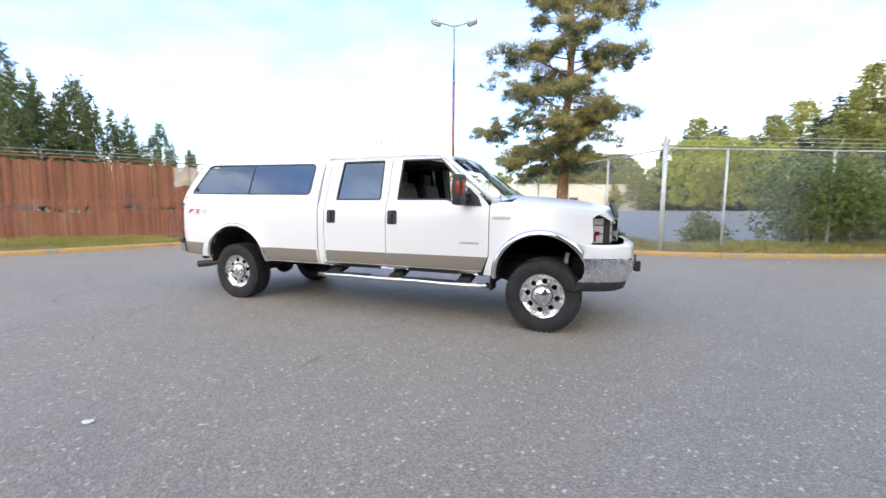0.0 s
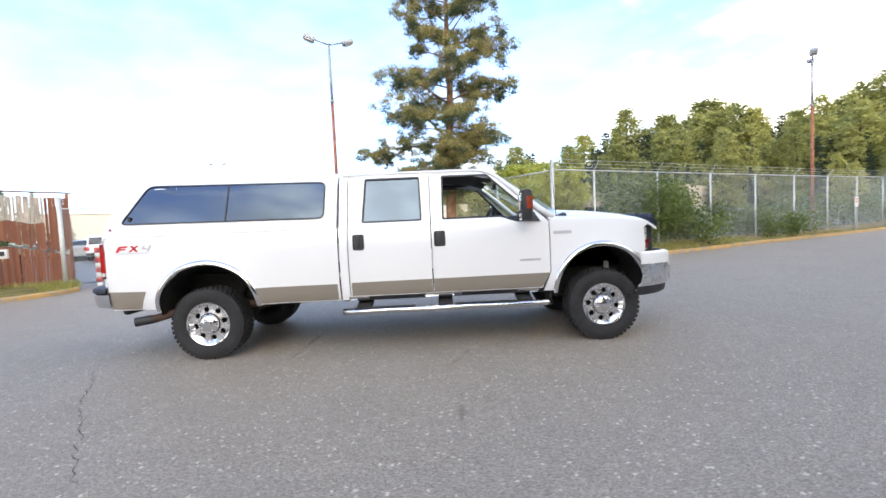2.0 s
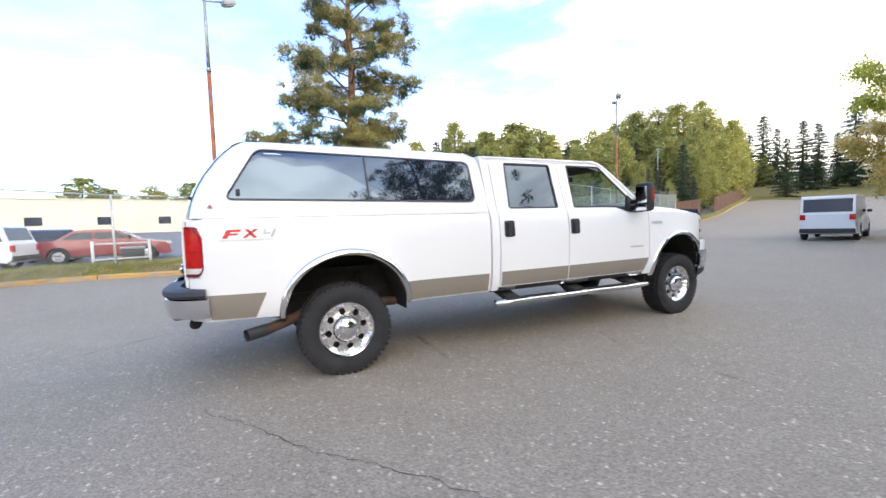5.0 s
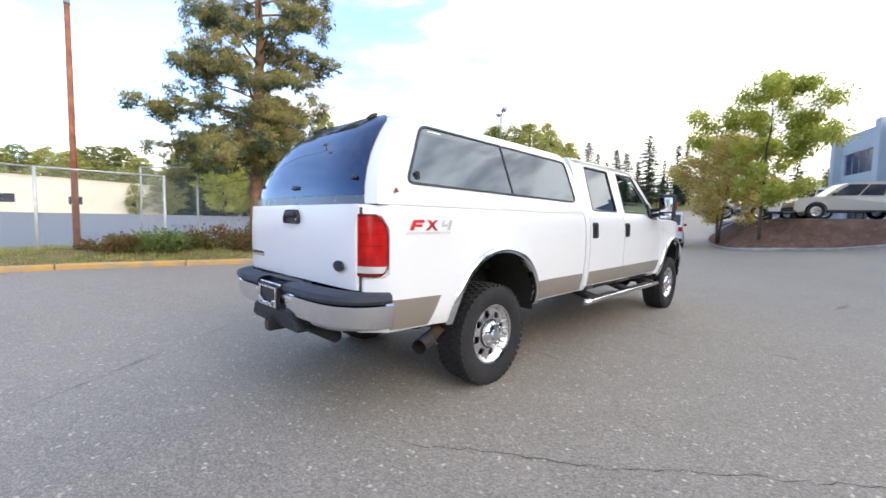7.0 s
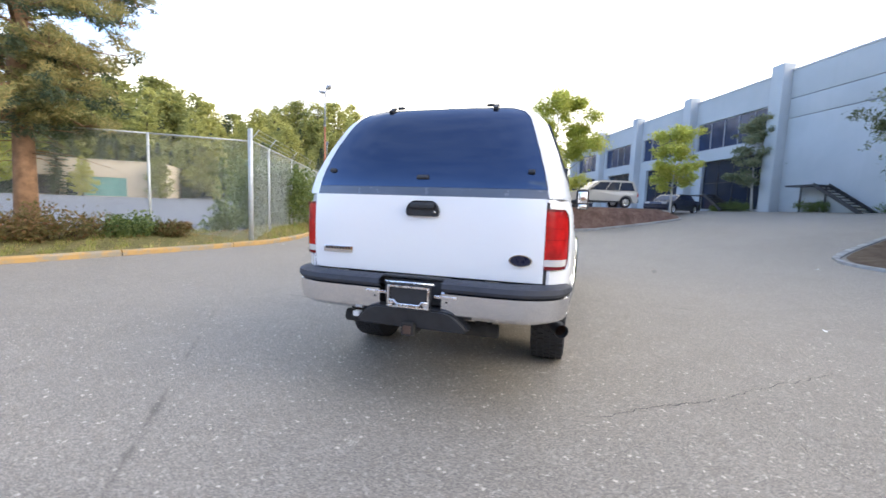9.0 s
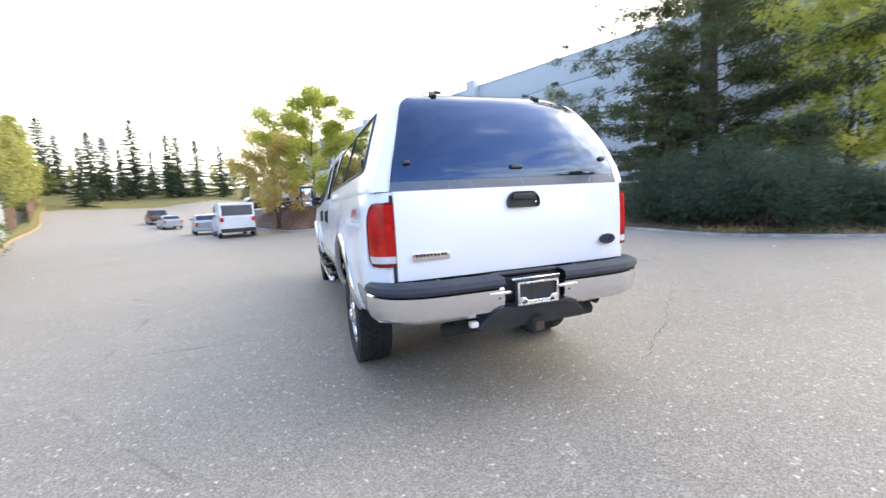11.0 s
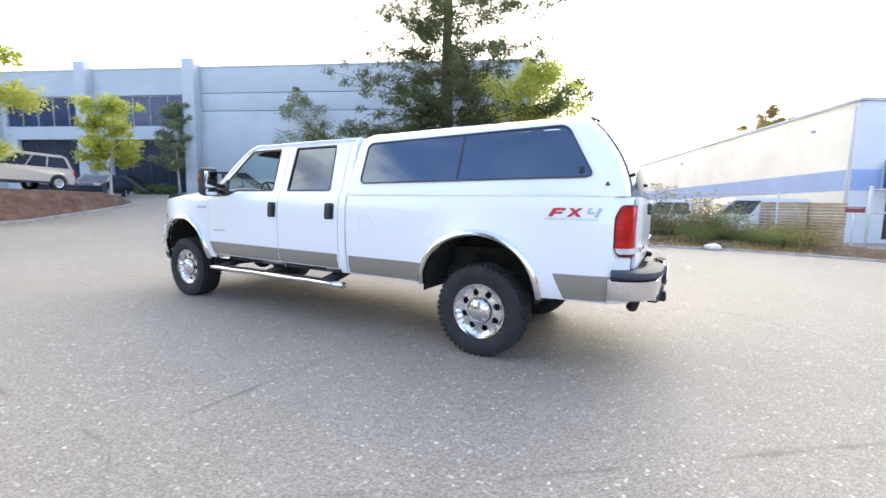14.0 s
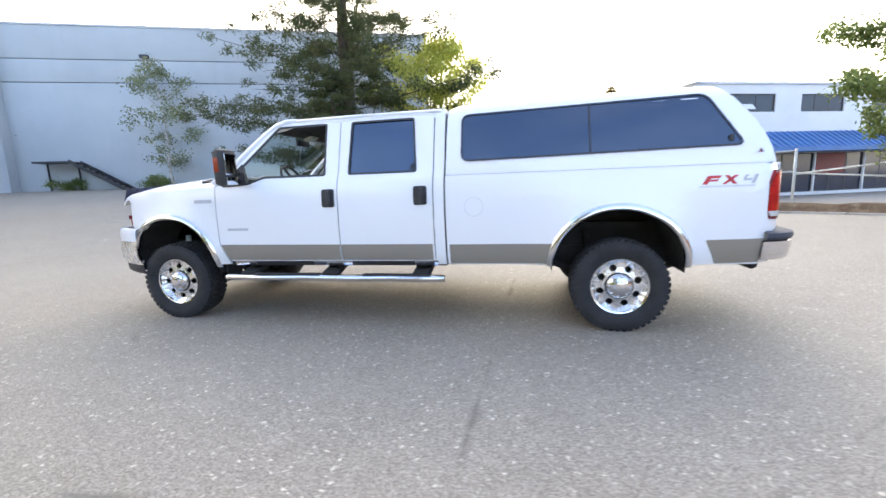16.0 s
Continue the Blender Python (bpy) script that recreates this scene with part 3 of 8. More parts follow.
CRACKDARK = plain("dark_crack_strip", (0.075, 0.07, 0.064), 0.95, 0, 0.2, 30.0)
crack([(-1.1, -1.15), (-0.74, -1.65), (-0.5, -2.05), (-0.15, -2.42), (0.15, -2.8), (0.5, -3.25)], 1, 0.0045)
crack([(-0.5, -2.05), (-0.9, -2.3), (-1.5, -2.45)], 2, 0.003)
crack([(-3.0, -1.1), (-2.4, -0.7)], 3, 0.002)

# ---- plants ----
def leaves(name, clumps, count, size, mat, parent, seed=0, aspect=0.5, droop=0.0, hollow=0.45):
    """Many small leaves in clumps (centre, radii); each leaf is a bent pair of triangles."""
    rs = np.random.RandomState(seed)
    vol = np.array([np.prod(r) ** 0.75 for _, r in clumps])
    pick = rs.choice(len(clumps), count, p=vol / vol.sum())
    cen = np.array([c for c, _ in clumps])[pick]
    rad = np.array([r for _, r in clumps])[pick]
    d = rs.normal(size=(count, 3))
    d /= np.linalg.norm(d, axis=1)[:, None]
    rr = (hollow + (1.08 - hollow) * rs.rand(count) ** 0.6)[:, None]
    rr *= 1 + 0.25 * np.sin(5 * d[:, :1] + 3 * cen[:, :1]) * np.cos(4 * d[:, 1:2] + cen[:, 1:2])
    rr *= (0.72 + 0.75 * rs.rand(count) ** 2.2)[:, None]
    p = cen + d * rr * rad
    ax = rs.normal(size=(count, 3)) + 0.8 * d + np.array([0, 0, -droop])
    ax /= np.linalg.norm(ax, axis=1)[:, None]
    sd = np.cross(ax, rs.normal(size=(count, 3)))
    sd /= np.linalg.norm(sd, axis=1)[:, None] + 1e-9
    s = size * (0.55 + 0.9 * rs.rand(count))[:, None]
    a, b = p - ax * s * 0.5, p + ax * s * 0.5
    m = p + sd * s * aspect * 0.5
    k = p - sd * s * aspect * 0.5
    verts = np.stack([a, m, b, k], 1).reshape(-1, 3)
    i = np.arange(count)[:, None] * 4
    faces = np.concatenate([i, i + 1, i + 2, i + 3], 1)
    return raw(name, verts.tolist(), faces.tolist(), mat, parent, smooth=False)


def trunk_points(h, lean, wobble, seed):
    rnd = random.Random(seed)
    pts = []
    for k in range(9):
        t = k / 8
        pts.append(Vector((lean[0] * t + wobble * rnd.uniform(-1, 1) * t * (1.2 - t), lean[1] * t + wobble * rnd.uniform(-1, 1) * t * (1.2 - t), h * t)))
    return pts


def on_line(pts, t):
    f = t * (len(pts) - 1)
    i = min(int(f), len(pts) - 2)
    return pts[i].lerp(pts[i + 1], f - i)


def scots_pine(at, h):
    """A tall open pine: bare limbs carrying flattened pads of needles, painted as sunlit above and shaded below, with
    drooping low boughs.
    """
    root = thing("pine_tree", "tall open pine with reddish bark and layered needle clumps", "tree", at=at)
    pts = trunk_points(h, (0.25, 0.1), 0.25, 5)
    bm = bmesh.new()
    tube(bm, pts, [0.225 * (1 - 0.85 * k / 8) + 0.03 for k in range(9)], 12)
    part("trunk", bm, BARK_PINE, root)
    rnd = random.Random(11)
    clumps, under, limbs = [], [], bmesh.new()

    def pad(c, wide, deep):
        """One pad: overlapping tufts, domed on top and ragged below."""
        for k in range(max(5, int(wide * 10))):
            a, r = rnd.uniform(0, math.tau), wide * rnd.random() ** 0.55
            s = rnd.uniform(0.15, 0.30) * (0.75 + 0.3 * deep)
            q = c + Vector((math.cos(a) * r, math.sin(a) * r * 0.85, deep * (0.55 - 0.9 * (r / wide) ** 2) * rnd.uniform(0.4, 1.0) + rnd.uniform(-0.16, 0.08)))
            clumps.append((tuple(q), (s * 1.2, s * 1.2, s * 0.66)))
            # tufts under the pad, for the needles that carry painted shade
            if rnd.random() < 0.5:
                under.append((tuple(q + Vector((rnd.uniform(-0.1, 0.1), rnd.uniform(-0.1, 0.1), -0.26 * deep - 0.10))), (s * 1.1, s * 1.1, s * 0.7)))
            if rnd.random() < 0.5:
                tube(limbs, [c + Vector((0, 0, -0.18)), q], [0.014, 0.005], 3)

    def bough(z, a, reach, rise, pads, wide):
        base = on_line(pts, z / h)
        way = Vector((math.cos(a), math.sin(a), rise))
        tip = base + way * reach
        mid = base + way * reach * 0.5 + Vector((0, 0, 0.06 * reach))
        tube(limbs, [base, mid, tip], [0.022 + 0.009 * reach, 0.016 + 0.005 * reach, 0.010], 6)
        for k in range(pads):
            f = 1.0 - 0.27 * k + rnd.uniform(-0.06, 0.06)
            side = Vector((-way.y, way.x, 0)) * rnd.uniform(-0.6, 0.6) * wide
            pad((base.lerp(tip, max(f, 0.25)) if k else tip) + side + Vector((0, 0, rnd.uniform(0.0, 0.25))), wide * rnd.uniform(0.75, 1.1), 0.8 * wide)
    # heavy low boughs that droop, longest on one side
    for k in range(19):
        a = math.tau * k / 19 + rnd.uniform(-0.2, 0.2)
        lean = 0.5 + 0.5 * math.cos(a - 3.05)
        bough(rnd.uniform(3.2, 5.0), a, (1.4 + 1.9 * lean) * rnd.uniform(0.75, 1.05), rnd.uniform(-0.42, -0.05) * (0.6 + 0.4 * lean), 3, rnd.uniform(0.55, 0.85))
    # dead twigs below the crown
    for k in range(26):
        a, z = rnd.uniform(0, math.tau), rnd.uniform(1.9, 4.2)
        base = on_line(pts, z / h)
        r = rnd.uniform(0.7, 1.9)
        tip = base + Vector((math.cos(a) * r, math.sin(a) * r, rnd.uniform(-0.5, 0.15)))
        tube(limbs, [base, base.lerp(tip, 0.5) + Vector((0, 0, 0.1)), tip], [0.016, 0.010, 0.003], 4)
    # open crown above
    z, a = 4.6, 0.7
    while z < h - 0.5:
        f = (z - 4.6) / (h - 4.6)
        reach = (3.35 * (1 - f) ** 0.6) * rnd.uniform(0.4, 1.10) + 0.25
        a += 2.4 + rnd.uniform(-0.45, 0.45)
        bough(z, a, reach, rnd.uniform(-0.12, 0.24) + 0.25 * f, 3 if reach > 2.0 else 2 if reach > 1.0 else 1, rnd.uniform(0.5, 0.8) * (1 - 0.3 * f))
        z += rnd.uniform(0.10, 0.19)
    pad(Vector((0.25, 0.1, h - 0.2)), 0.5, 0.5)
    part("branchwork", limbs, BARK_PINE, root)
    crown = leaves("crown", clumps, 140000, 0.135, PINE_LEAF, root, 3, 0.16, -0.5, 0.3)
    crown["label"] = "olive and rust-tinged needle clumps, painted as sunlit"
    part_under = leaves("inner_crown", under, 42000, 0.14, PINE_SHADE, root, 4, 0.18, 0.3, 0.2)
    part_under["label"] = "inner needles with the crown's shade painted dark blue-green"
    return root


def fir(at, h, r, seed, mat=FIR_LEAF, count=26000, size=0.2, bottom=0.06, open_up=0.0, rise=0.12, sag=0.25, inner=0.0, tall=0.42, power=0.7, fan=0.0, name="fir_tree", label="tall dark conifer with loose drooping boughs"):
    root = thing(name, label, "tree", at=at)
    pts = trunk_points(h, (0.1, 0.0), 0.15, seed)
    part("trunk", tube(bmesh.new(), pts, [max(0.02, 0.022 * h * (1 - 0.95 * k / 8)) for k in range(9)], 9), BARK_DARK, root)
    rnd = random.Random(seed)
    clumps, limbs = [], bmesh.new()
    t, a = bottom, 0.0
    while t < 0.985:
        base = on_line(pts, t)
        reach = r * (1 - t) ** power * rnd.uniform(0.6, 1.08) + 0.15
        a += 2.4 + rnd.uniform(-0.4, 0.4)
        way = Vector((math.cos(a), math.sin(a), rise - sag * (1 - t) + rnd.uniform(-0.08, 0.08)))
        tip = base + way * reach
        tube(limbs, [base, base + way * reach * 0.6 + Vector((0, 0, 0.08)), tip], [0.035, 0.022, 0.006], 4)
        n = max(2, int(reach * (1.7 if not fan else 3.2)))
        for k in range(n):
            f = inner + (1.0 - inner) * (k + 0.8) / n
            if rnd.random() > open_up:
                off = (0.15 + fan * reach * f) * rnd.uniform(-1, 1)
                c = base.lerp(tip, f) + Vector((-way.y * off + rnd.uniform(-0.1, 0.1), way.x * off + rnd.uniform(-0.1, 0.1), -0.10 * f + rnd.uniform(-0.5, 1.0) * fan))
                s = 0.28 + (0.12 if not fan else 0.055) * reach * (1.15 - f)
                clumps.append((tuple(c), (s, s, s * tall)))
        t += rnd.uniform(0.10, 0.22) / h * (h / 12.0) ** 0.5
    part("branchwork", limbs, BARK_DARK, root)
    leaves("crown", clumps, count, size, mat, root, seed, 0.22, 0.5, 0.2)
    return root


def leafy(at, h, spread, seed, mat, bark, count=9000, size=0.13, low=0.28, name="maple_tree", label="young maple with yellow-green leaves", thick=0.07, gaps=0.25, stems=1):
    """A leafy tree: trunk, forking limbs and ragged clumps."""
    root = thing(name, label, "tree", at=at)
    rnd = random.Random(seed)
    wood, clumps = bmesh.new(), []
    for s in range(stems):
        off = Vector((rnd.uniform(-0.3, 0.3), rnd.uniform(-0.3, 0.3), 0)) if stems > 1 else Vector((0, 0, 0))
        pts = [p + off * (0.3 + p.z / h * 2) for p in trunk_points(h * 0.9, (rnd.uniform(-0.3, 0.3), rnd.uniform(-0.3, 0.3)), 0.2, seed + s)]
        tube(wood, pts, [thick * (1 - 0.88 * k / 8) for k in range(9)], 8)
        t, a = low, rnd.uniform(0, 6)
        while t < 1.0:
            base = on_line(pts, t)
            prof = math.sin(math.pi * min(1.0, (t - low) / (1.02 - low) * 0.85 + 0.15)) ** 0.7
            reach = spread * prof * rnd.uniform(0.6, 1.15)
            a += 2.4 + rnd.uniform(-0.5, 0.5)
            tip = base + Vector((math.cos(a), math.sin(a), rnd.uniform(0.25, 0.75))) * reach
            tube(wood, [base, base.lerp(tip, 0.5) + Vector((0, 0, 0.05)), tip], [thick * 0.4 * (1.1 - t), thick * 0.22 * (1.1 - t), 0.006], 5)
            for f in (0.4, 0.62, 0.82, 1.0):
                if rnd.random() > gaps:
                    c = base.lerp(tip, f) + Vector((rnd.gauss(0, 0.12), rnd.gauss(0, 0.12), rnd.gauss(0, 0.1)))
                    s2 = rnd.uniform(0.20, 0.48) * (spread / 2.0) ** 0.6
                    clumps.append((tuple(c), (s2 * 1.15, s2 * 1.15, s2 * 0.85)))
            t += rnd.uniform(0.02, 0.045)
    part("trunk", wood, bark, root)
    leaves("crown", clumps, count, size, mat, root, seed, 0.6, 0.3, 0.25)
    return root


def woods_tree(at, h, spread, seed, mat, count, size, name, label):
    """A full woodland tree: trunk and a ragged, tall crown of leaf clumps."""
    root = thing(name, label, "tree", at=at)
    rnd = random.Random(seed)
    pts = trunk_points(h * 0.95, (0.4, 0.2), 0.4, seed)
    wood, clumps = bmesh.new(), []
    tube(wood, pts, [0.2 * (1 - 0.9 * k / 8) for k in range(9)], 7)
    a = 0.0
    for k in range(95):
        t = 0.10 + 0.90 * ((k + rnd.random()) / 95)
        prof = (min(1.0, (t + 0.12) / 0.42) * max(0.0, 1.03 - t) ** 0.62) * 1.35
        a += 2.4 + rnd.uniform(-0.6, 0.6)
        r = spread * prof * rnd.uniform(0.35, 1.08)
        base = on_line(pts, min(t, 0.99))
        c = base + Vector((math.cos(a) * r, math.sin(a) * r, rnd.uniform(-0.3, 0.6)))
        if k % 3 == 0:
            tube(wood, [base - Vector((0, 0, 0.4)), c], [0.05, 0.015], 4)
        s2 = rnd.uniform(0.55, 1.05) * (0.55 + 0.5 * prof)
        clumps.append((tuple(c), (s2, s2, s2 * rnd.uniform(0.7, 1.25))))
    part("trunk", wood, BARK_DARK, root)
    leaves("crown", clumps, count, size, mat, root, seed, 0.62, 0.2, 0.25)
    return root


def bush(at, size, seed, mat, count=3500, leaf=0.09, name="bush", label="leafy green shrub growing by the fence", aspect=0.55):
    root = thing(name, label, "shrub", at=at)
    rnd = random.Random(seed)
    wood, clumps = bmesh.new(), []
    for k in range(14):
        a, r = rnd.uniform(0, math.tau), rnd.random() ** 0.5
        c = Vector((math.cos(a) * r * size[0], math.sin(a) * r * size[1], size[2] * rnd.uniform(0.25, 1.0) * (1.05 - 0.45 * r)))
        tube(wood, [(c.x * 0.15, c.y * 0.15, -0.05), c * 0.6, c], [0.02, 0.013, 0.005], 4)
        s = 0.30 * (size[0] + size[2]) * rnd.uniform(0.5, 0.95)
        clumps.append((tuple(c), (s, s, s * 0.8)))
    part("branchwork", wood, BARK_DARK, root)["kind"] = "stuff"
    leaves("foliage", clumps, count, leaf, mat, root, seed, aspect, 0.0, 0.3)
    return root


def gz(x, y, up=0.0, turn=0.0):
    return pose(x, y, ground_z(x, y) + up, 0, 0, turn)


scots_pine(gz(3.2, 12.4, 0.15), 11.8)
fir(gz(9.3, -15.3, 0.1), 19.5, 7.8, 21, count=160000, size=0.16, bottom=0.05, open_up=0.27, fan=0.26, rise=0.24, sag=0.14, inner=0.16, tall=0.7, power=0.5)
leafy(gz(5.6, -17.2, 0.1), 8.4, 3.0, 31, MAPLE_LEAF, BARK_DARK, 24000, 0.14, 0.12, "broadleaf_tree", "yellow-green broadleaf tree behind the conifer", 0.09, 0.1, 2)
leafy(gz(22.1, 0.2, 0.5), 7.6, 2.9, 32, MAPLE_LEAF, BARK_DARK, 30000, 0.12, 0.20, "maple_tree", "young maple with yellow-green leaves on the mulch bank", 0.08, 0.36)
leafy(gz(24.6, 2.4, 0.2), 6.2, 2.6, 33, AUTUMN_LEAF, BARK_DARK, 26000, 0.12, 0.18, "maple_tree", "young maple with leaves turning orange on the bank", 0.07, 0.2, 2)
leafy(gz(26.9, -7.4, 0.1), 6.0, 1.8, 34, MAPLE_LEAF, BARK_PALE, 13000, 0.14, 0.32, "maple_tree", "bright yellow-green maple by the office entrance", 0.08)
leafy(gz(31.4, -13.6, 0.0), 7.2, 1.9, 35, BIRCH_LEAF, BARK_PALE, 11000, 0.14, 0.25, "birch_tree", "thin pale-barked birch with drooping leaves", 0.08, 0.25)
leafy(gz(21.6, -16.9, 0.0), 7.4, 2.2, 36, BIRCH_LEAF, BARK_PALE, 5200, 0.12, 0.16, "birch_tree", "thin pale-barked birch by the blue-grey wall", 0.09, 0.38)
for k, (x, y, sx, sz) in enumerate(((28.6, -15.6, 0.8, 0.8), (27.6, -15.9, 0.7, 0.65), (22.9, -17.0, 1.0, 0.75), (32.6, -13.2, 0.9, 0.8), (34.0, -12.4, 0.7, 0.7))):
    bush(gz(x, y), (sx, sx * 0.8, sz), 50 + k, BUSH_LEAF, 1800, 0.09, "hedge_shrub", "low clipped green shrub at the foot of the wall")
for k, (x, y, sx, sz) in enumerate(((6.6, -9.7, 1.15, 1.7), (5.2, -9.9, 1.2, 2.0), (3.9, -10.5, 1.2, 1.9), (6.1, -11.2, 1.3, 2.4), (4.5, -11.8, 1.3, 2.2), (3.0, -12.0, 1.0, 1.5), (7.6, -10.9, 0.9, 1.6))):
    bush(gz(x, y, 0.1), (sx, sx * 0.9, sz), 170 + k, JUNIPER, 15000, 0.11, "juniper_bush", "dense dark blue-green juniper spilling over the kerb", 0.2)

# ---- offices: long blue-grey tilt-up building ----
TH = radians(22.1)
OFF = Matrix.Translation((31.04, -14.38, 0)) @ Matrix.Rotation(TH, 4, "Z")  # u along the front, +y towards the yard


def wall_with_holes(bm, u0, u1, z0, z1, holes, depth=0.3, y=0.0):
    """A wall in the plane y, u0 to u1 and z0 to z1, with openings cut through (u, u, z, z)."""
    us = sorted({u0, u1, *(h[0] for h in holes), *(h[1] for h in holes)})
    zs = sorted({z0, z1, *(h[2] for h in holes), *(h[3] for h in holes)})
    for a, b in zip(us, us[1:]):
        for c, d in zip(zs, zs[1:]):
            cu, cz = (a + b) / 2, (c + d) / 2
            if not any(h[0] < cu < h[1] and h[2] < cz < h[3] for h in holes):
                q = [bm.verts.new(v) for v in ((a, y, c), (b, y, c), (b, y, d), (a, y, d))]
                bm.faces.new(q)
    bmesh.ops.remove_doubles(bm, verts=bm.verts[:], dist=1e-4)
    ret = bmesh.ops.extrude_face_region(bm, geom=bm.faces[:])
    bmesh.ops.translate(bm, verts=[v for v in ret["geom"] if isinstance(v, bmesh.types.BMVert)], vec=(0, -depth, 0))
    bmesh.ops.recalc_face_normals(bm, faces=bm.faces[:])
    return bm


def window(parent, u0, u1, z0, z1, glass, frame_mat, panes=3, y=0.0, name="window", bars=()):
    w = new(name)
    w.parent = parent
    bm = bmesh.new()
    t = 0.06
    for c, s in (((u0 + t / 2, y, (z0 + z1) / 2), (t, 0.1, z1 - z0)), ((u1 - t / 2, y, (z0 + z1) / 2), (t, 0.1, z1 - z0)),
                 (((u0 + u1) / 2, y, z0 + t / 2), (u1 - u0 - 2 * t, 0.1, t)), (((u0 + u1) / 2, y, z1 - t / 2), (u1 - u0 - 2 * t, 0.1, t))):
        box(bm, c, s)
    for k in range(1, panes):
        box(bm, (u0 + (u1 - u0) * k / panes, y, (z0 + z1) / 2), (t, 0.08, z1 - z0 - 2 * t))
    for b in bars:
        box(bm, ((u0 + u1) / 2, y, b), (u1 - u0 - 2 * t, 0.08, t))
    part("frame", bm, frame_mat, w)
    for k in range(panes):
        a, b = u0 + (u1 - u0) * k / panes + t / 2, u0 + (u1 - u0) * (k + 1) / panes - t / 2
        part("pane", box(bmesh.new(), ((a + b) / 2, y - 0.02, (z0 + z1) / 2), (b - a, 0.02, z1 - z0 - t)), glass, w)
    return w


def offices():
    root = thing("office_building", "long two-storey blue-grey concrete office with dark windows", "building", at=OFF)
    z0, z1 = 0.8, 11.25
    bays = [(0.35, 8.2), (9.0, 16.6), (17.5, 25.0), (26.0, 33.5)]
    holes = []
    for a, b in bays:
        holes += [(a + 0.1, b - 0.4, 7.0, 9.35), (a + 0.1, b - 1.3, 2.0, 6.05)]
    part("wall", wall_with_holes(bmesh.new(), -0.9, 36.0, z0, z1, holes, 0.35), BLUEWALL, root)
    for lo, hi, name in ((z0, 8.10, "wall_panel"), (8.14, 9.40, "wall_panel"), (9.44, z1, "wall_panel")):
        part(name, box(bmesh.new(), (-13.3, -0.18, (lo + hi) / 2), (24.8, 0.36, hi - lo), bevel=0.02), BLUEWALL, root)
    part("wall_core", box(bmesh.new(), (-13.3, -0.25, 6.0), (24.7, 0.3, z1 - z0 - 0.2)), DARKMETAL, root)
    for u in (-0.45, 8.55, 17.05, 25.55, 34.2):
        part("pilaster", box(bmesh.new(), (u, 0.25, (z0 + z1 + 0.5) / 2), (0.95, 0.9, z1 + 0.5 - z0), bevel=0.03), BLUEWALL, root)
    for a, b in bays:
        window(root, a + 0.12, b - 0.42, 7.02, 9.33, BLUEGLASS, GREYPOLE, 5, -0.15)
        window(root, a + 0.12, b - 1.32, 2.02, 6.03, DARKGLASS, DARKMETAL, 4, -0.3, "entrance_glazing", (4.2,))
    part("coping", box(bmesh.new(), (5.2, -0.2, z1 + 0.06), (61.8, 0.5, 0.12), bevel=0.02), PALEWALL, root)
    part("roof", box(bmesh.new(), (5.2, -15.0, z1 - 0.5), (61.4, 29.4, 0.3)), GREYWALL, root)
    part("end_wall", box(bmesh.new(), (-25.5, -15.2, 5.8), (0.3, 29.4, 10.3)), BLUEWALL, root)
    part("end_wall", box(bmesh.new(), (36.0, -15.0, 5.8), (0.3, 29.4, 10.3)), BLUEWALL, root)
    part("back_wall", box(bmesh.new(), (5.2, -29.6, 5.8), (61.0, 0.3, 10.3)), BLUEWALL, root)
    part("wall_lamp", box(bmesh.new(), (-8.56, 0.14, 9.6), (0.46, 0.26, 0.20), bevel=0.04), DARKMETAL, root, "small dark wall lamp")
    return root


offices()


def stairs(at, steps, name="steel_stairs"):
    root = thing(name, "open steel stair with thin rails against the wall", "stairs", at=at)
    bm = bmesh.new()
    rise, run, w = 0.18, 0.29, 1.1
    part("landing", box(bmesh.new(), (-0.9, 0.6, steps * rise - 0.05), (1.8, w, 0.1)), DARKMETAL, root)
    for k in range(steps):
        part("step", box(bmesh.new(), (k * run + 0.15, 0.6, (steps - k - 1) * rise + 0.05), (0.27, w, 0.05)), DARKMETAL, root)
    for y in (0.08, 1.12):
        part("stringer", box(bmesh.new(), (steps * run / 2, y, steps * rise / 2), (math.hypot(steps * run, steps * rise), 0.05, 0.2), Matrix.Rotation(math.atan2(rise, run), 3, "Y")), DARKMETAL, root)
    for x in (-1.7, -0.1):
        part("post", rod(bmesh.new(), (x, 1.1, -0.2), (x, 1.1, steps * rise), 0.05), DARKMETAL, root)
    return root


stairs(OFF @ pose(-4.3, 1.25, 1.72, 0, 0, 180), 10)
stairs(OFF @ pose(4.6, 0.15, 1.9, 0, 0, 180) @ pose(0, -1.3, 0), 7)


# ---- white unit with the blue band and awning ----
UNIT = Matrix.Translation((-8.3, -21.1, 0.0)) @ Matrix.Rotation(math.atan2(-0.357, -0.934), 4, "Z")  # +x along the short front, +y away from the yard


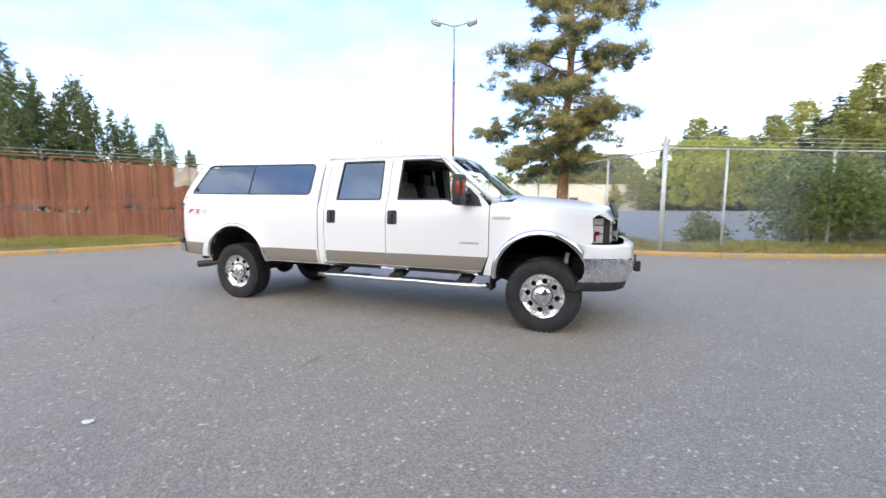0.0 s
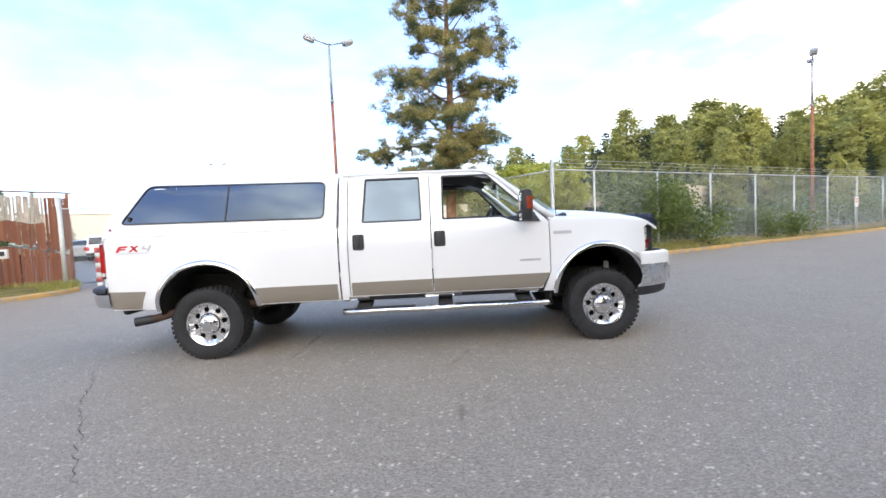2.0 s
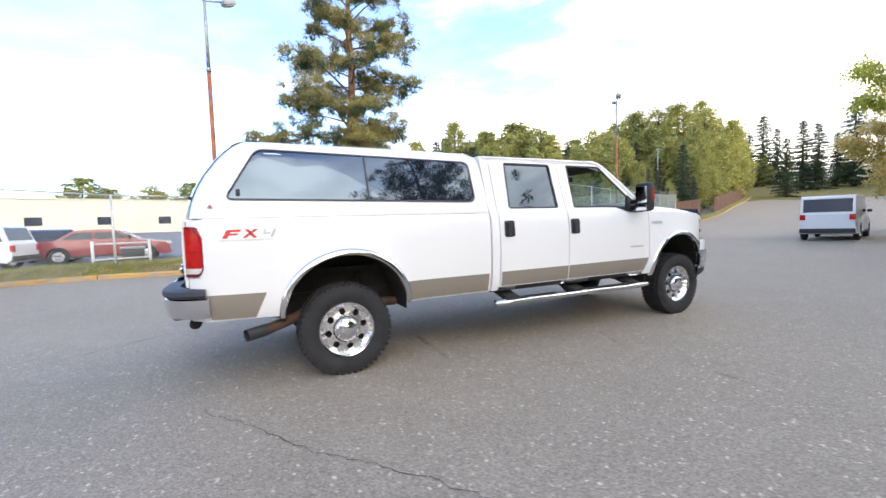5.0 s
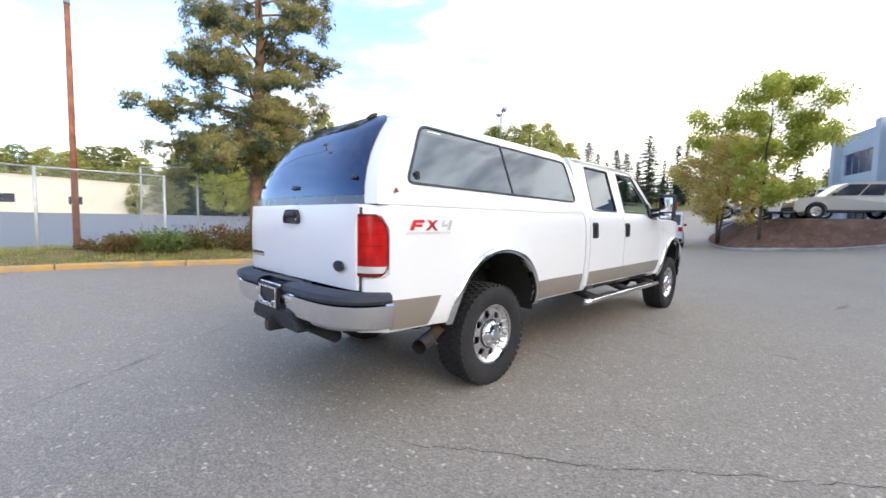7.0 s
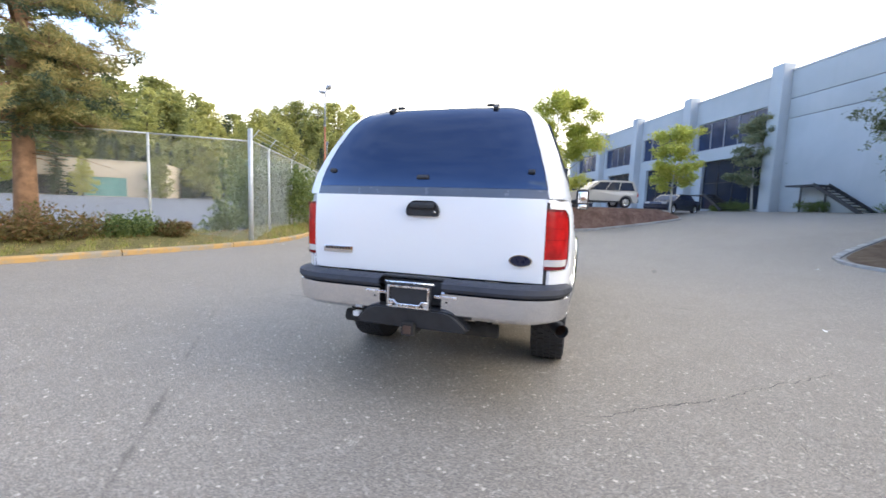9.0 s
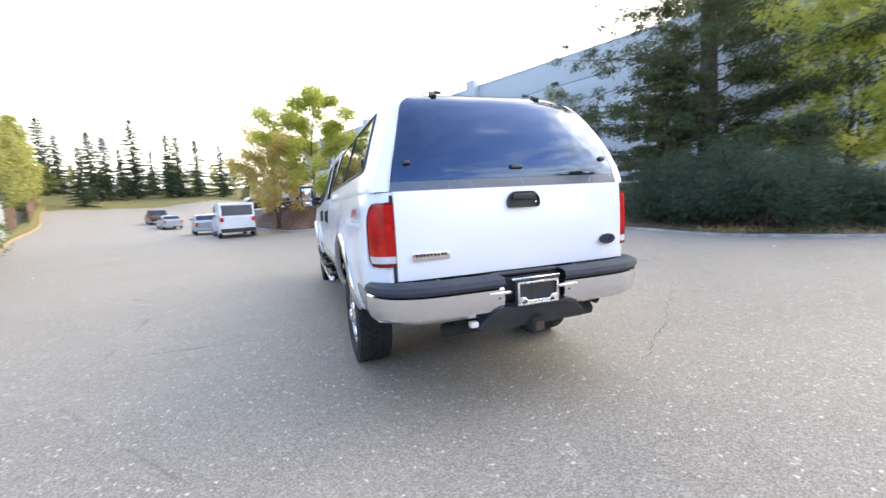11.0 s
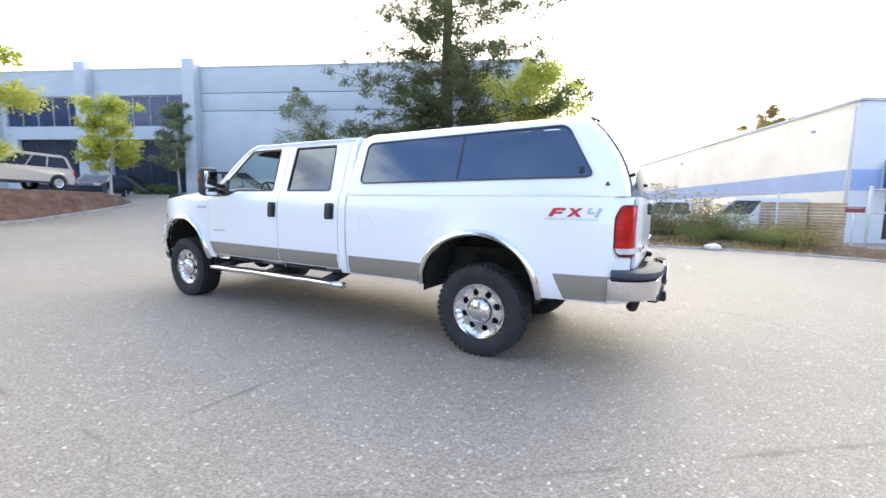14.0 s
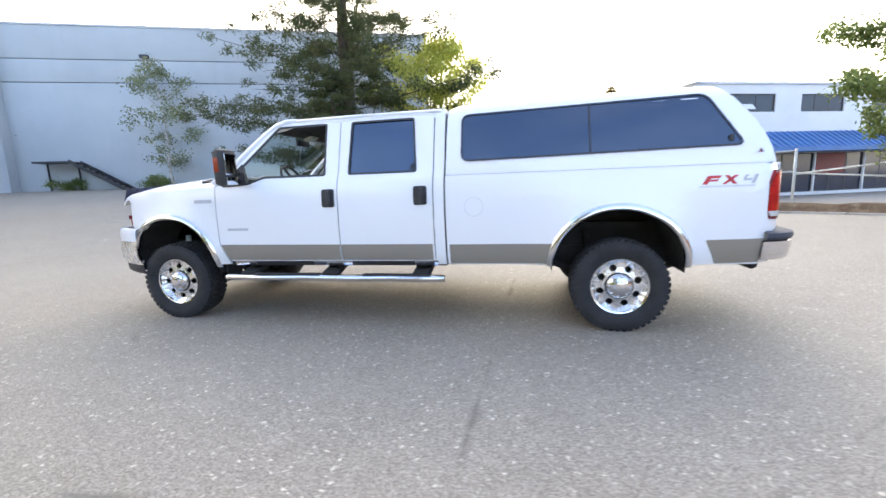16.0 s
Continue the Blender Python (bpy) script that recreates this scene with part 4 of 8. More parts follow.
def unit():
    root = thing("warehouse_unit", "two-storey white unit with a blue band and blue awning", "building", at=UNIT)
    # the front lies in the plane y = 0; inside is +y
    holes = [(1.6, 5.25, 4.82, 5.8), (7.0, 10.0, 4.82, 5.8), (12.2, 15.4, 4.82, 5.8), (1.5, 4.95, 0.2, 2.48), (5.05, 8.3, 0.2, 2.48), (8.4, 11.9, 0.2, 2.48), (12.0, 15.8, 0.2, 2.48)]
    bm = wall_with_holes(bmesh.new(), 0.0, 17.0, 0.0, 6.3, holes, 0.3, 0.3)
    part("front_wall", bm, GREYWALL, root)
    part("side_wall", box(bmesh.new(), (0.15, 15.3, 3.15), (0.3, 30.0, 6.3)), WHITEWALL, root)
    part("far_wall", box(bmesh.new(), (16.85, 15.3, 3.15), (0.3, 30.0, 6.3)), WHITEWALL, root)
    part("back_wall", box(bmesh.new(), (8.5, 30.15, 3.15), (16.4, 0.3, 6.3)), WHITEWALL, root)
    part("roof", box(bmesh.new(), (8.5, 15.3, 6.05), (16.4, 29.6, 0.2)), GREYWALL, root)
    part("coping", box(bmesh.new(), (0.12, 15.0, 6.36), (0.4, 30.4, 0.12)), PALEWALL, root)
    part("coping", box(bmesh.new(), (8.7, 0.12, 6.36), (16.6, 0.4, 0.12)), PALEWALL, root)
    part("band", box(bmesh.new(), (-0.004, 15.2, 2.85), (0.012, 30.0, 0.95)), BLUEBAND, root, "flat blue painted band")
    part("band", box(bmesh.new(), (0.6, -0.006, 2.85), (1.2, 0.012, 0.95)), BLUEBAND, root, "flat blue painted band")
    for a, b in ((1.6, 5.25), (7.0, 10.0), (12.2, 15.4)):
        w = window(root, a, b, 4.82, 5.8, DARKGLASS, DARKMETAL, 3, 0.12)
        if a == 1.6:
            part("hopper_sash", box(bmesh.new(), (3.45, 0.0, 5.12), (0.80, 0.03, 0.42), Matrix.Rotation(radians(-38), 3, "X"), 0.006), STEELWHITE, w, "white tilted-open hopper sash")
    for a, b, z in ((1.5, 4.95, 0.2), (5.05, 8.3, 0.2), (8.4, 11.9, 0.2), (12.0, 15.8, 0.2)):
        window(root, a, b, z, 2.48, DARKGLASS, DARKMETAL, 3, 0.15, "shop_window")
    for k in range(9):
        part("shutter_slat", box(bmesh.new(), (9.55, 0.085, 1.32 + 0.13 * k), (2.1, 0.03, 0.115), bevel=0.012), SIGNDARKRED, root, "dull red shutter slat")
    part("drainpipe", rod(bmesh.new(), (-0.04, 0.14, 0.0), (-0.04, 0.14, 6.1), 0.035), GREYWALL, root)
    for y in (2.5, 17.9):
        part("wall_lamp", box(bmesh.new(), (-0.08, y, 5.4), (0.14, 0.16, 0.12), bevel=0.03), GREYPOLE, root)
    aw = new("awning")
    aw.parent = root
    bm = bmesh.new()
    a0, a1 = 1.3, 16.0
    q = [bm.verts.new(v) for v in ((a0, -0.02, 3.7), (a1, -0.02, 3.7), (a1, -1.35, 2.72), (a0, -1.35, 2.72), (a0, -1.35, 2.5), (a1, -1.35, 2.5), (a0, -0.02, 2.5), (a1, -0.02, 2.5))]
    for f in ((0, 3, 2, 1), (3, 4, 5, 2), (0, 6, 4, 3), (1, 2, 5, 7), (6, 7, 5, 4)):
        bm.faces.new([q[i] for i in f])
    bmesh.ops.recalc_face_normals(bm, faces=bm.faces[:])
    part("canopy", bm, ROOFMETAL, aw)
    n = 36
    for k in range(n + 1):
        u = a0 + (a1 - a0) * k / n
        part("seam", box(bmesh.new(), (u, -0.685, 3.23), (0.035, 1.66, 0.05), Matrix.Rotation(math.atan2(0.98, 1.33), 3, "X")), ROOFMETAL, aw)
    return root


unit()


# ---- far buildings ----
def shed(name, corner, d1, l1, d2, l2, z0, h, wall, label, doors=(), roof=GREYWALL, lean=0.0):
    """A low building with two seen faces: d1 to one side of the corner, d2 to the other."""
    a, b = Vector((*d1, 0)).normalized(), Vector((*d2, 0)).normalized()
    m = Matrix(((a.x, b.x, 0, corner[0]), (a.y, b.y, 0, corner[1]), (0, 0, 1, z0), (0, 0, 0, 1)))
    root = thing(name, label, "building")
    holes = [(u0, u1, lo, hi) for u0, u1, lo, hi, _ in doors]
    bm = wall_with_holes(bmesh.new(), 0.0, l1, 0.0, h, holes, 0.25, 0.0)
    bmesh.ops.transform(bm, matrix=m @ Matrix.Diagonal((1, -1, 1, 1)), verts=bm.verts[:])
    bmesh.ops.recalc_face_normals(bm, faces=bm.faces[:])
    part("front_wall", bm, wall, root)
    for nm, c, s in (("side_wall", (0.125, l2 / 2, h / 2), (0.25, l2 - 0.5, h)), ("far_wall", (l1 - 0.125, l2 / 2, h / 2), (0.25, l2 - 0.5, h)),
                     ("back_wall", (l1 / 2, l2 - 0.12, h / 2), (l1, 0.25, h)), ("roof", (l1 / 2, l2 / 2, h - 0.25), (l1 - 0.5, l2 - 0.5, 0.2)), ("coping", (l1 / 2, 0.1, h + 0.05), (l1 + 0.2, 0.4, 0.1))):
        bm = box(bmesh.new(), c, s)
        bmesh.ops.transform(bm, matrix=m, verts=bm.verts[:])
        bmesh.ops.recalc_face_normals(bm, faces=bm.faces[:])
        part(nm, bm, roof if nm == "roof" else wall, root)
    for u0, u1, lo, hi, mat in doors:
        bm = box(bmesh.new(), ((u0 + u1) / 2, 0.14, (lo + hi) / 2), (u1 - u0, 0.06, hi - lo))
        bmesh.ops.transform(bm, matrix=m, verts=bm.verts[:])
        bmesh.ops.recalc_face_normals(bm, faces=bm.faces[:])
        part("window" if lo > 0.5 else "door", bm, mat, root)
    return root


GREENISH = plain("green_door_panel", (0.16, 0.33, 0.30), 0.6, 0, 0.15, 1.0)
beige_doors = []
for k in range(9):
    u = 4.0 + 6.4 * k
    beige_doors += [(u, u + 4.2, 0.25, 2.4, DARKGLASS if k % 2 else GREENISH), (u + 4.6, u + 5.6, 0.0, 2.1, DARKGLASS)]
shed("warehouse", (34.5, 46.0), (-0.64, 0.77), 60.0, (0.8, 0.6), 34.0, 1.1, 4.3, BEIGE, "long low beige warehouse with dark door bays", beige_doors)
cream_doors = [(3.0 + 5.2 * k, 4.2 + 5.2 * k, 1.1, 1.9, DARKGLASS) for k in range(9)]
shed("warehouse", (9.0, 57.0), (-0.93, -0.36), 52.0, (-0.36, 0.93), 20.0, 1.1, 3.6, CREAM, "long low cream warehouse with small windows", cream_doors)
shed("warehouse", (17.0, -52.0), (-0.93, -0.36), 26.0, (0.36, -0.93), 20.0, 0.3, 6.0, GREYWALL, "pale grey warehouse behind the brush", [])

# ---- the white pickup ----
def car_paint(name, color, rough=0.25):
    g = Graph(name)
    dirt = g.noise(40.0, 3.0, 0.6)
    g.set(color=g.ramp(dirt, (0.2, tuple(c * 0.99 for c in color)), (0.8, color)), rough=rough, spec=0.5, coat=0.6, coat_rough=0.04)
    return g.mat


WHITE = car_paint("white_gloss_paint", (0.82, 0.83, 0.85))
TAN = car_paint("tan_metallic_paint", (0.25, 0.222, 0.185), 0.22)
CHROME = plain("chrome", (0.72, 0.72, 0.74), 0.10, 1.0, 0.06, 3.0)
ALLOY = plain("polished_alloy", (0.80, 0.80, 0.81), 0.27, 1.0, 0.06, 5.0)
RUBBER = plain("tyre_rubber", (0.022, 0.022, 0.024), 0.85, 0.0, 0.25, 9.0, 0.3)
BLACKPL = plain("black_textured_plastic", (0.025, 0.026, 0.03), 0.55, 0.0, 0.2, 12.0, 0.2)
SLATE = plain("slate_plastic_pad", (0.032, 0.037, 0.052), 0.6, 0.0, 0.15, 8.0, 0.2)
CHASSIS = plain("dusty_black_chassis", (0.018, 0.017, 0.016), 0.9, 0.0, 0.35, 6.0, 0.2)
RAILGREY = plain("glossy_grey_rail", (0.10, 0.115, 0.15), 0.22, 0.25, 0.1, 6.0)
RUSTYSTEEL = plain("brown_rusty_steel", (0.10, 0.06, 0.045), 0.8, 0.3, 0.3, 8.0, 0.3)
CLOTH = plain("grey_seat_cloth", (0.10, 0.095, 0.09), 0.95, 0.0, 0.15, 20.0, 0.3)
REDLENS = plain("red_lens", (0.46, 0.012, 0.012), 0.14, 0.0, 0.3, 14.0, spec=0.35, coat=0.15)
DKRED = plain("dark_red_lens_edge", (0.16, 0.006, 0.01), 0.15, 0.0, 0.1, 9.0)
CLEARLENS = plain("clear_lamp_lens", (0.58, 0.56, 0.55), 0.15, 0.0, 0.15, 14.0, coat=0.6)
AMBER = plain("orange_marker_lens", (0.30, 0.045, 0.018), 0.2, 0.0, 0.1, 9.0)
DECALRED = plain("decal_red", (0.55, 0.03, 0.035), 0.4, 0.0, 0.06, 9.0)
DECALGREY = plain("decal_grey", (0.46, 0.47, 0.50), 0.4, 0.0, 0.1, 9.0)
DECALPALE = plain("decal_pale_grey", (0.60, 0.61, 0.63), 0.4, 0.0, 0.1, 9.0)
EMBLEM = plain("dark_blue_emblem", (0.008, 0.012, 0.035), 0.3, 0.0, 0.1, 9.0)


def tinted(name, ior, gloss_tint):
    g = Graph(name)
    g.set(color=g.ramp(g.noise(2.0, 3.0), (0.3, (0.006, 0.008, 0.014)), (0.7, (0.010, 0.013, 0.026))), rough=0.015, ior=ior, spec=0.5)
    g.bsdf.inputs["Specular Tint"].default_value = (*gloss_tint, 1.0)
    return g.mat


def clear_glass():
    g = Graph("windscreen_glass")
    tr = g.n.new("ShaderNodeBsdfTransparent")
    tr.inputs["Color"].default_value = (0.66, 0.80, 0.78, 1)
    gl = g.n.new("ShaderNodeBsdfGlossy")
    gl.inputs["Roughness"].default_value = 0.01
    facing = g.n.new("ShaderNodeLayerWeight")
    facing.inputs["Blend"].default_value = 0.5
    gloss = g.math("ADD", g.math("MULTIPLY", g.math("POWER", facing.outputs["Facing"], 4.0), 0.75), 0.06)
    mx = g.n.new("ShaderNodeMixShader")
    for a, b in ((gloss, mx.inputs[0]), (tr.outputs[0], mx.inputs[1]), (gl.outputs[0], mx.inputs[2]), (mx.outputs[0], g.n["Material Output"].inputs["Surface"])):
        g.l.new(a, b)
    return g.mat


TINT, SCREEN = tinted("privacy_glass", 2.15, (0.60, 0.78, 1.0)), clear_glass()
# the blue of the reflected sky is put into the hatch's gloss tint
HATCH_GLASS = tinted("hatch_glass_blue_reflection", 2.0, (0.40, 0.60, 1.0))

TRUCK = thing("pickup_truck", "white crew-cab pickup with white canopy, tan lower band and chrome wheels", "pickup truck")
HUBZ, RX, FX = 0.414, 0.0, 4.38

SIDE_Z = [0.50, 0.56, 0.62, 0.70, 0.79, 1.00, 1.20, 1.30, 1.36, 1.40, 1.43, 1.46, 1.93, 1.985, 2.03]
SIDE_Y = [0.86, 0.905, 0.938, 0.962, 0.972, 0.984, 0.982, 0.974, 0.962, 0.949, 0.930, 0.914, 0.772, 0.745, 0.70]


def arch_rho(x, z):
    return min(math.hypot((x - 0.03) / 0.52, (z - 0.60) / 0.47), math.hypot((x - 4.355) / 0.485, (z - 0.59) / 0.485))


def side_y(x, z):
    y = float(np.interp(z, SIDE_Z, SIDE_Y))
    if z < 1.35:
        y += 0.034 * math.exp(-((arch_rho(x, z) - 1.0) * 0.5 / 0.11) ** 2)
    if x > 4.45:
        y -= 0.11 * ((x - 4.45) / 0.55) ** 2
    if x < -0.95:
        y -= 0.13 * min(1.0, (-0.95 - x) / 0.21) ** 2.2
    return y


def cap_y(x, z):
    return float(np.interp(z, [1.40, 1.44, 1.53, 1.93, 1.99, 2.045], [0.951, 0.945, 0.922, 0.772, 0.735, 0.66]))


def arc(cx, cz, rx, rz, a0, a1, n=22):
    return [(cx + rx * math.cos(radians(a0 + (a1 - a0) * k / n)), cz + rz * math.sin(radians(a0 + (a1 - a0) * k / n))) for k in range(n + 1)]


def rounded(pts, r=0.05, n=4):
    """A polygon with rounded corners."""
    out = []
    m = len(pts)
    for i in range(m):
        p, a, b = Vector(pts[i]), Vector(pts[i - 1]), Vector(pts[(i + 1) % m])
        u, v = (a - p), (b - p)
        ra = min(r, u.length * 0.45, v.length * 0.45)
        s, e = p + u.normalized() * ra, p + v.normalized() * ra
        for k in range(n + 1):
            t = k / n
            q = s * (1 - t) ** 2 + p * 2 * t * (1 - t) + e * t * t
            out.append((q.x, q.y))
    return out


def skin(outline, holes, side, thick=0.03, surf=side_y, lift=0.0, dx=0.13, zs=(0.66, 0.72, 0.79, 0.88, 1.0, 1.1, 1.2, 1.27, 1.33, 1.38, 1.41, 1.44, 1.47, 1.7, 1.9)):
    """A panel cut out in side view (x, z), with holes, laid on the body's side and given a thickness."""
    bm = bmesh.new()
    for loop in (outline, *holes):
        vs = [bm.verts.new((x, 0, z)) for x, z in loop]
        for a, b in zip(vs, vs[1:] + vs[:1]):
            bm.edges.new((a, b))
    bmesh.ops.triangle_fill(bm, edges=bm.edges[:], use_beauty=True, normal=(0, -1, 0))
    x0, x1 = min(p[0] for p in outline), max(p[0] for p in outline)
    z0, z1 = min(p[1] for p in outline), max(p[1] for p in outline)
    for k in range(1, int((x1 - x0) / dx) + 1):
        bmesh.ops.bisect_plane(bm, geom=bm.verts[:] + bm.edges[:] + bm.faces[:], plane_co=(x0 + k * dx, 0, 0), plane_no=(1, 0, 0))
    for z in zs:
        if z0 < z < z1:
            bmesh.ops.bisect_plane(bm, geom=bm.verts[:] + bm.edges[:] + bm.faces[:], plane_co=(0, 0, z), plane_no=(0, 0, 1))
    for v in bm.verts:
        v.co.y = side * (surf(v.co.x, v.co.z) + lift)
    if thick:
        ret = bmesh.ops.extrude_face_region(bm, geom=bm.faces[:])
        bmesh.ops.translate(bm, verts=[v for v in ret["geom"] if isinstance(v, bmesh.types.BMVert)], vec=(0, -side * thick, 0))
    bmesh.ops.recalc_face_normals(bm, faces=bm.faces[:])
    return bm


R_ARCH = arc(0.03, 0.60, 0.52, 0.47, 0, 180)
F_ARCH = arc(4.355, 0.59, 0.485, 0.485, 2, 180)
BED = [(-1.16, 0.61), (-0.49, 0.60)] + R_ARCH[::-1] + [(1.468, 0.60), (1.468, 1.398), (-1.16, 1.398), (-1.16, 1.345), (-1.08, 1.33), (-1.047, 1.25), (-1.047, 0.98), (-1.07, 0.955), (-1.16, 0.95)]
REAR_DOOR = [(1.585, 0.635), (2.487, 0.635), (2.487, 1.985), (1.62, 1.985), (1.585, 1.95)]
REAR_WIN = rounded([(1.732, 1.440), (2.398, 1.440), (2.385, 1.940), (1.768, 1.940)], 0.03)
FRONT_DOOR = [(2.497, 0.635), (3.70, 0.635), (3.785, 0.82), (3.785, 1.37), (3.745, 1.415), (3.135, 1.985), (2.497, 1.985)]
FRONT_WIN = rounded([(2.620, 1.440), (3.27, 1.440), (3.42, 1.385), (3.685, 1.372), (3.640, 1.460), (3.146, 1.938), (2.630, 1.940)], 0.025)
CORNER = [(1.484, 0.60), (1.60, 0.60), (1.575, 0.66), (1.575, 1.95), (1.60, 1.99), (1.484, 1.985)]
FENDER = [(3.795, 0.82), (3.72, 0.60), (3.87, 0.60)] + F_ARCH[::-1] + [(4.86, 0.985), (4.875, 1.05), (4.86, 1.25), (4.93, 1.30), (4.84, 1.335), (4.60, 1.355), (3.795, 1.382)]
TANS = ([(-1.045, 0.818), (-0.625, 0.808), (-0.71, 0.612), (-1.02, 0.625)], [(0.555, 0.79), (1.445, 0.79), (1.445, 0.612), (0.575, 0.612)],
        [(1.60, 0.795), (2.484, 0.798), (2.484, 0.645), (1.60, 0.645)], [(2.50, 0.798), (3.775, 0.805), (3.715, 0.67), (3.69, 0.645), (2.50, 0.645)])


def ring_strip(loop, w, side, surf, lift, thick=0.012):
    """A thin frame round an outline."""
    c = Vector((sum(p[0] for p in loop) / len(loop), sum(p[1] for p in loop) / len(loop)))
    inner = []
    m = len(loop)
    for i in range(m):
        p, a, b = Vector(loop[i]), Vector(loop[i - 1]), Vector(loop[(i + 1) % m])
        d = (b - a).normalized()
        n = Vector((-d.y, d.x))
        if n.dot(c - p) < 0:
            n = -n
        q = p + n * w
        inner.append((q.x, q.y))
    bm = bmesh.new()
    o = [bm.verts.new((x, side * (surf(x, z) + lift), z)) for x, z in loop]
    i2 = [bm.verts.new((x, side * (surf(x, z) + lift), z)) for x, z in inner]
    for k in range(m):
        bm.faces.new((o[k], o[(k + 1) % m], i2[(k + 1) % m], i2[k]))
    ret = bmesh.ops.extrude_face_region(bm, geom=bm.faces[:])
    bmesh.ops.translate(bm, verts=[v for v in ret["geom"] if isinstance(v, bmesh.types.BMVert)], vec=(0, -side * thick, 0))
    bmesh.ops.recalc_face_normals(bm, faces=bm.faces[:])
    return bm, inner


def patch(x0, x1, z0, z1, side, skew=0.0, surf=side_y, lift=0.004):
    """A small flat mark on the side."""
    return skin([(x0, z0), (x1, z0), (x1 + skew, z1), (x0 + skew, z1)], [], side, 0.0, surf, lift, 1.0, ())


def box_panel(bm, pts, y0, y1):
    """An outline (x, z) carried across from y0 to y1."""
    a = [bm.verts.new((x, y0, z)) for x, z in pts]
    b = [bm.verts.new((x, y1, z)) for x, z in pts]
    n = len(pts)
    bm.faces.new(a)
    bm.faces.new(b[::-1])
    for k in range(n):
        bm.faces.new((a[k], b[k], b[(k + 1) % n], a[(k + 1) % n]))
    bmesh.ops.recalc_face_normals(bm, faces=bm.faces[:])
    return bm


def truck_sides():
    for s in (-1, 1):
        bed = part("bed_side", skin(BED, [], s), WHITE, TRUCK)
        rear = part("rear_door", skin(REAR_DOOR, [REAR_WIN], s), WHITE, TRUCK)
        front = part("front_door", skin(FRONT_DOOR, [FRONT_WIN], s), WHITE, TRUCK)
        part("cab_corner", skin(CORNER, [], s, 0.05), WHITE, TRUCK)
        fen = part("front_fender", skin(FENDER, [], s), WHITE, TRUCK)
        part("sill", skin([(1.49, 0.585), (3.74, 0.585), (3.70, 0.628), (1.49, 0.628)], [], s, 0.05, lift=-0.012), BLACKPL, TRUCK)
        for k, (t, owner) in enumerate(zip(TANS, (bed, bed, rear, front))):
            part("lower_band", skin(t, [], s, 0.01, lift=0.005), TAN, owner, "tan metallic lower band")
        for x0, x1 in ((1.56, 1.78), (2.40, 2.80), (3.42, 3.66)):
            part("sill_plate", skin([(x0, 0.592), (x1, 0.592), (x1, 0.640), (x0, 0.640)], [], s, 0.02, lift=0.010), CHROME, TRUCK, "small chrome sill plate")
        # broad chrome flares round the wheel arches
        for cx, cz, rx, rz, a0 in ((0.03, 0.60, 0.52, 0.47, -1), (4.355, 0.59, 0.485, 0.485, 5)):
            bm = bmesh.new()
            rows = []
            for k in range(41):
                th = radians(a0 + (182 - a0) * k / 40)
                row = []
                for grow, out in ((-0.006, -0.025), (-0.002, 0.006), (0.010, 0.017), (0.028, 0.017), (0.044, 0.010), (0.052, 0.001)):
                    x, z = cx + (rx + grow) * math.cos(th), cz + (rz + grow) * math.sin(th)
                    row.append(bm.verts.new((x, s * (side_y(x, z) + out), z)))
                rows.append(row)
            for p, q in zip(rows, rows[1:]):
                for i in range(5):
                    bm.faces.new((p[i], p[i + 1], q[i + 1], q[i]))
            bmesh.ops.recalc_face_normals(bm, faces=bm.faces[:])
            part("arch_trim", bm, CHROME, TRUCK, "chrome wheel arch flare")
        # rear window: dark glass with a black rubber edge
        bm, inner = ring_strip(REAR_WIN, 0.018, s, side_y, 0.002)
        part("window_seal", bm, BLACKPL, rear)
        part("rear_window", skin(inner, [], s, 0.006, lift=-0.012, dx=0.3), TINT, rear, "dark tinted side glass")
        bm, inner = ring_strip(FRONT_WIN, 0.020, s, side_y, 0.002)
        part("window_seal", bm, BLACKPL, front)
        # grab-type door handles in black
        for x, owner in ((1.697, rear), (2.583, front)):
            h = part("door_handle", skin(rounded([(x - 0.062, 1.150), (x + 0.062, 1.150), (x + 0.062, 1.318), (x - 0.062, 1.318)], 0.025), [], s, 0.02, lift=0.008, dx=0.3), BLACKPL, owner, "black plastic door handle")
            part("grip", box(bmesh.new(), (x - 0.012, s * (side_y(x, 1.24) + 0.020), 1.235), (0.045, 0.028, 0.135), bevel=0.012), DARKMETAL, h)
        # marks on fender, door and bed
        part("badge", patch(3.83, 4.03, 1.225, 1.258, s, 0.0), DECALGREY, fen, "grey fender badge")
        part("badge", patch(3.45, 3.68, 0.945, 0.968, s, 0.0), DECALGREY, front, "small grey door badge")
        fx = new("decal")
        fx.parent = bed
        fx["label"] = "red and grey off-road decal made of slanted bars"
        x0 = -0.915 if s < 0 else -0.575
        k = 1 if s < 0 else -1

        def bar(a, b, c, d, mat, sk=0.02):
            u0, u1 = sorted((x0 + k * a, x0 + k * b))
            part("stripe", patch(u0, u1, c, d, s, k * sk), mat, fx)
        bar(0.0, 0.035, 1.245, 1.31, DECALRED, 0.035)
        bar(0.045, 0.125, 1.292, 1.312, DECALRED, 0.01)
        bar(0.035, 0.105, 1.267, 1.282, DECALRED, 0.008)
        bar(0.135, 0.165, 1.245, 1.312, DECALRED, 0.09)
        bar(0.215, 0.245, 1.245, 1.312, DECALRED, -0.06)
        bar(0.28, 0.335, 1.268, 1.284, DECALGREY, 0.01)
        bar(0.335, 0.36, 1.245, 1.312, DECALGREY, 0.03)
        bar(0.282, 0.302, 1.284, 1.312, DECALGREY, 0.02)
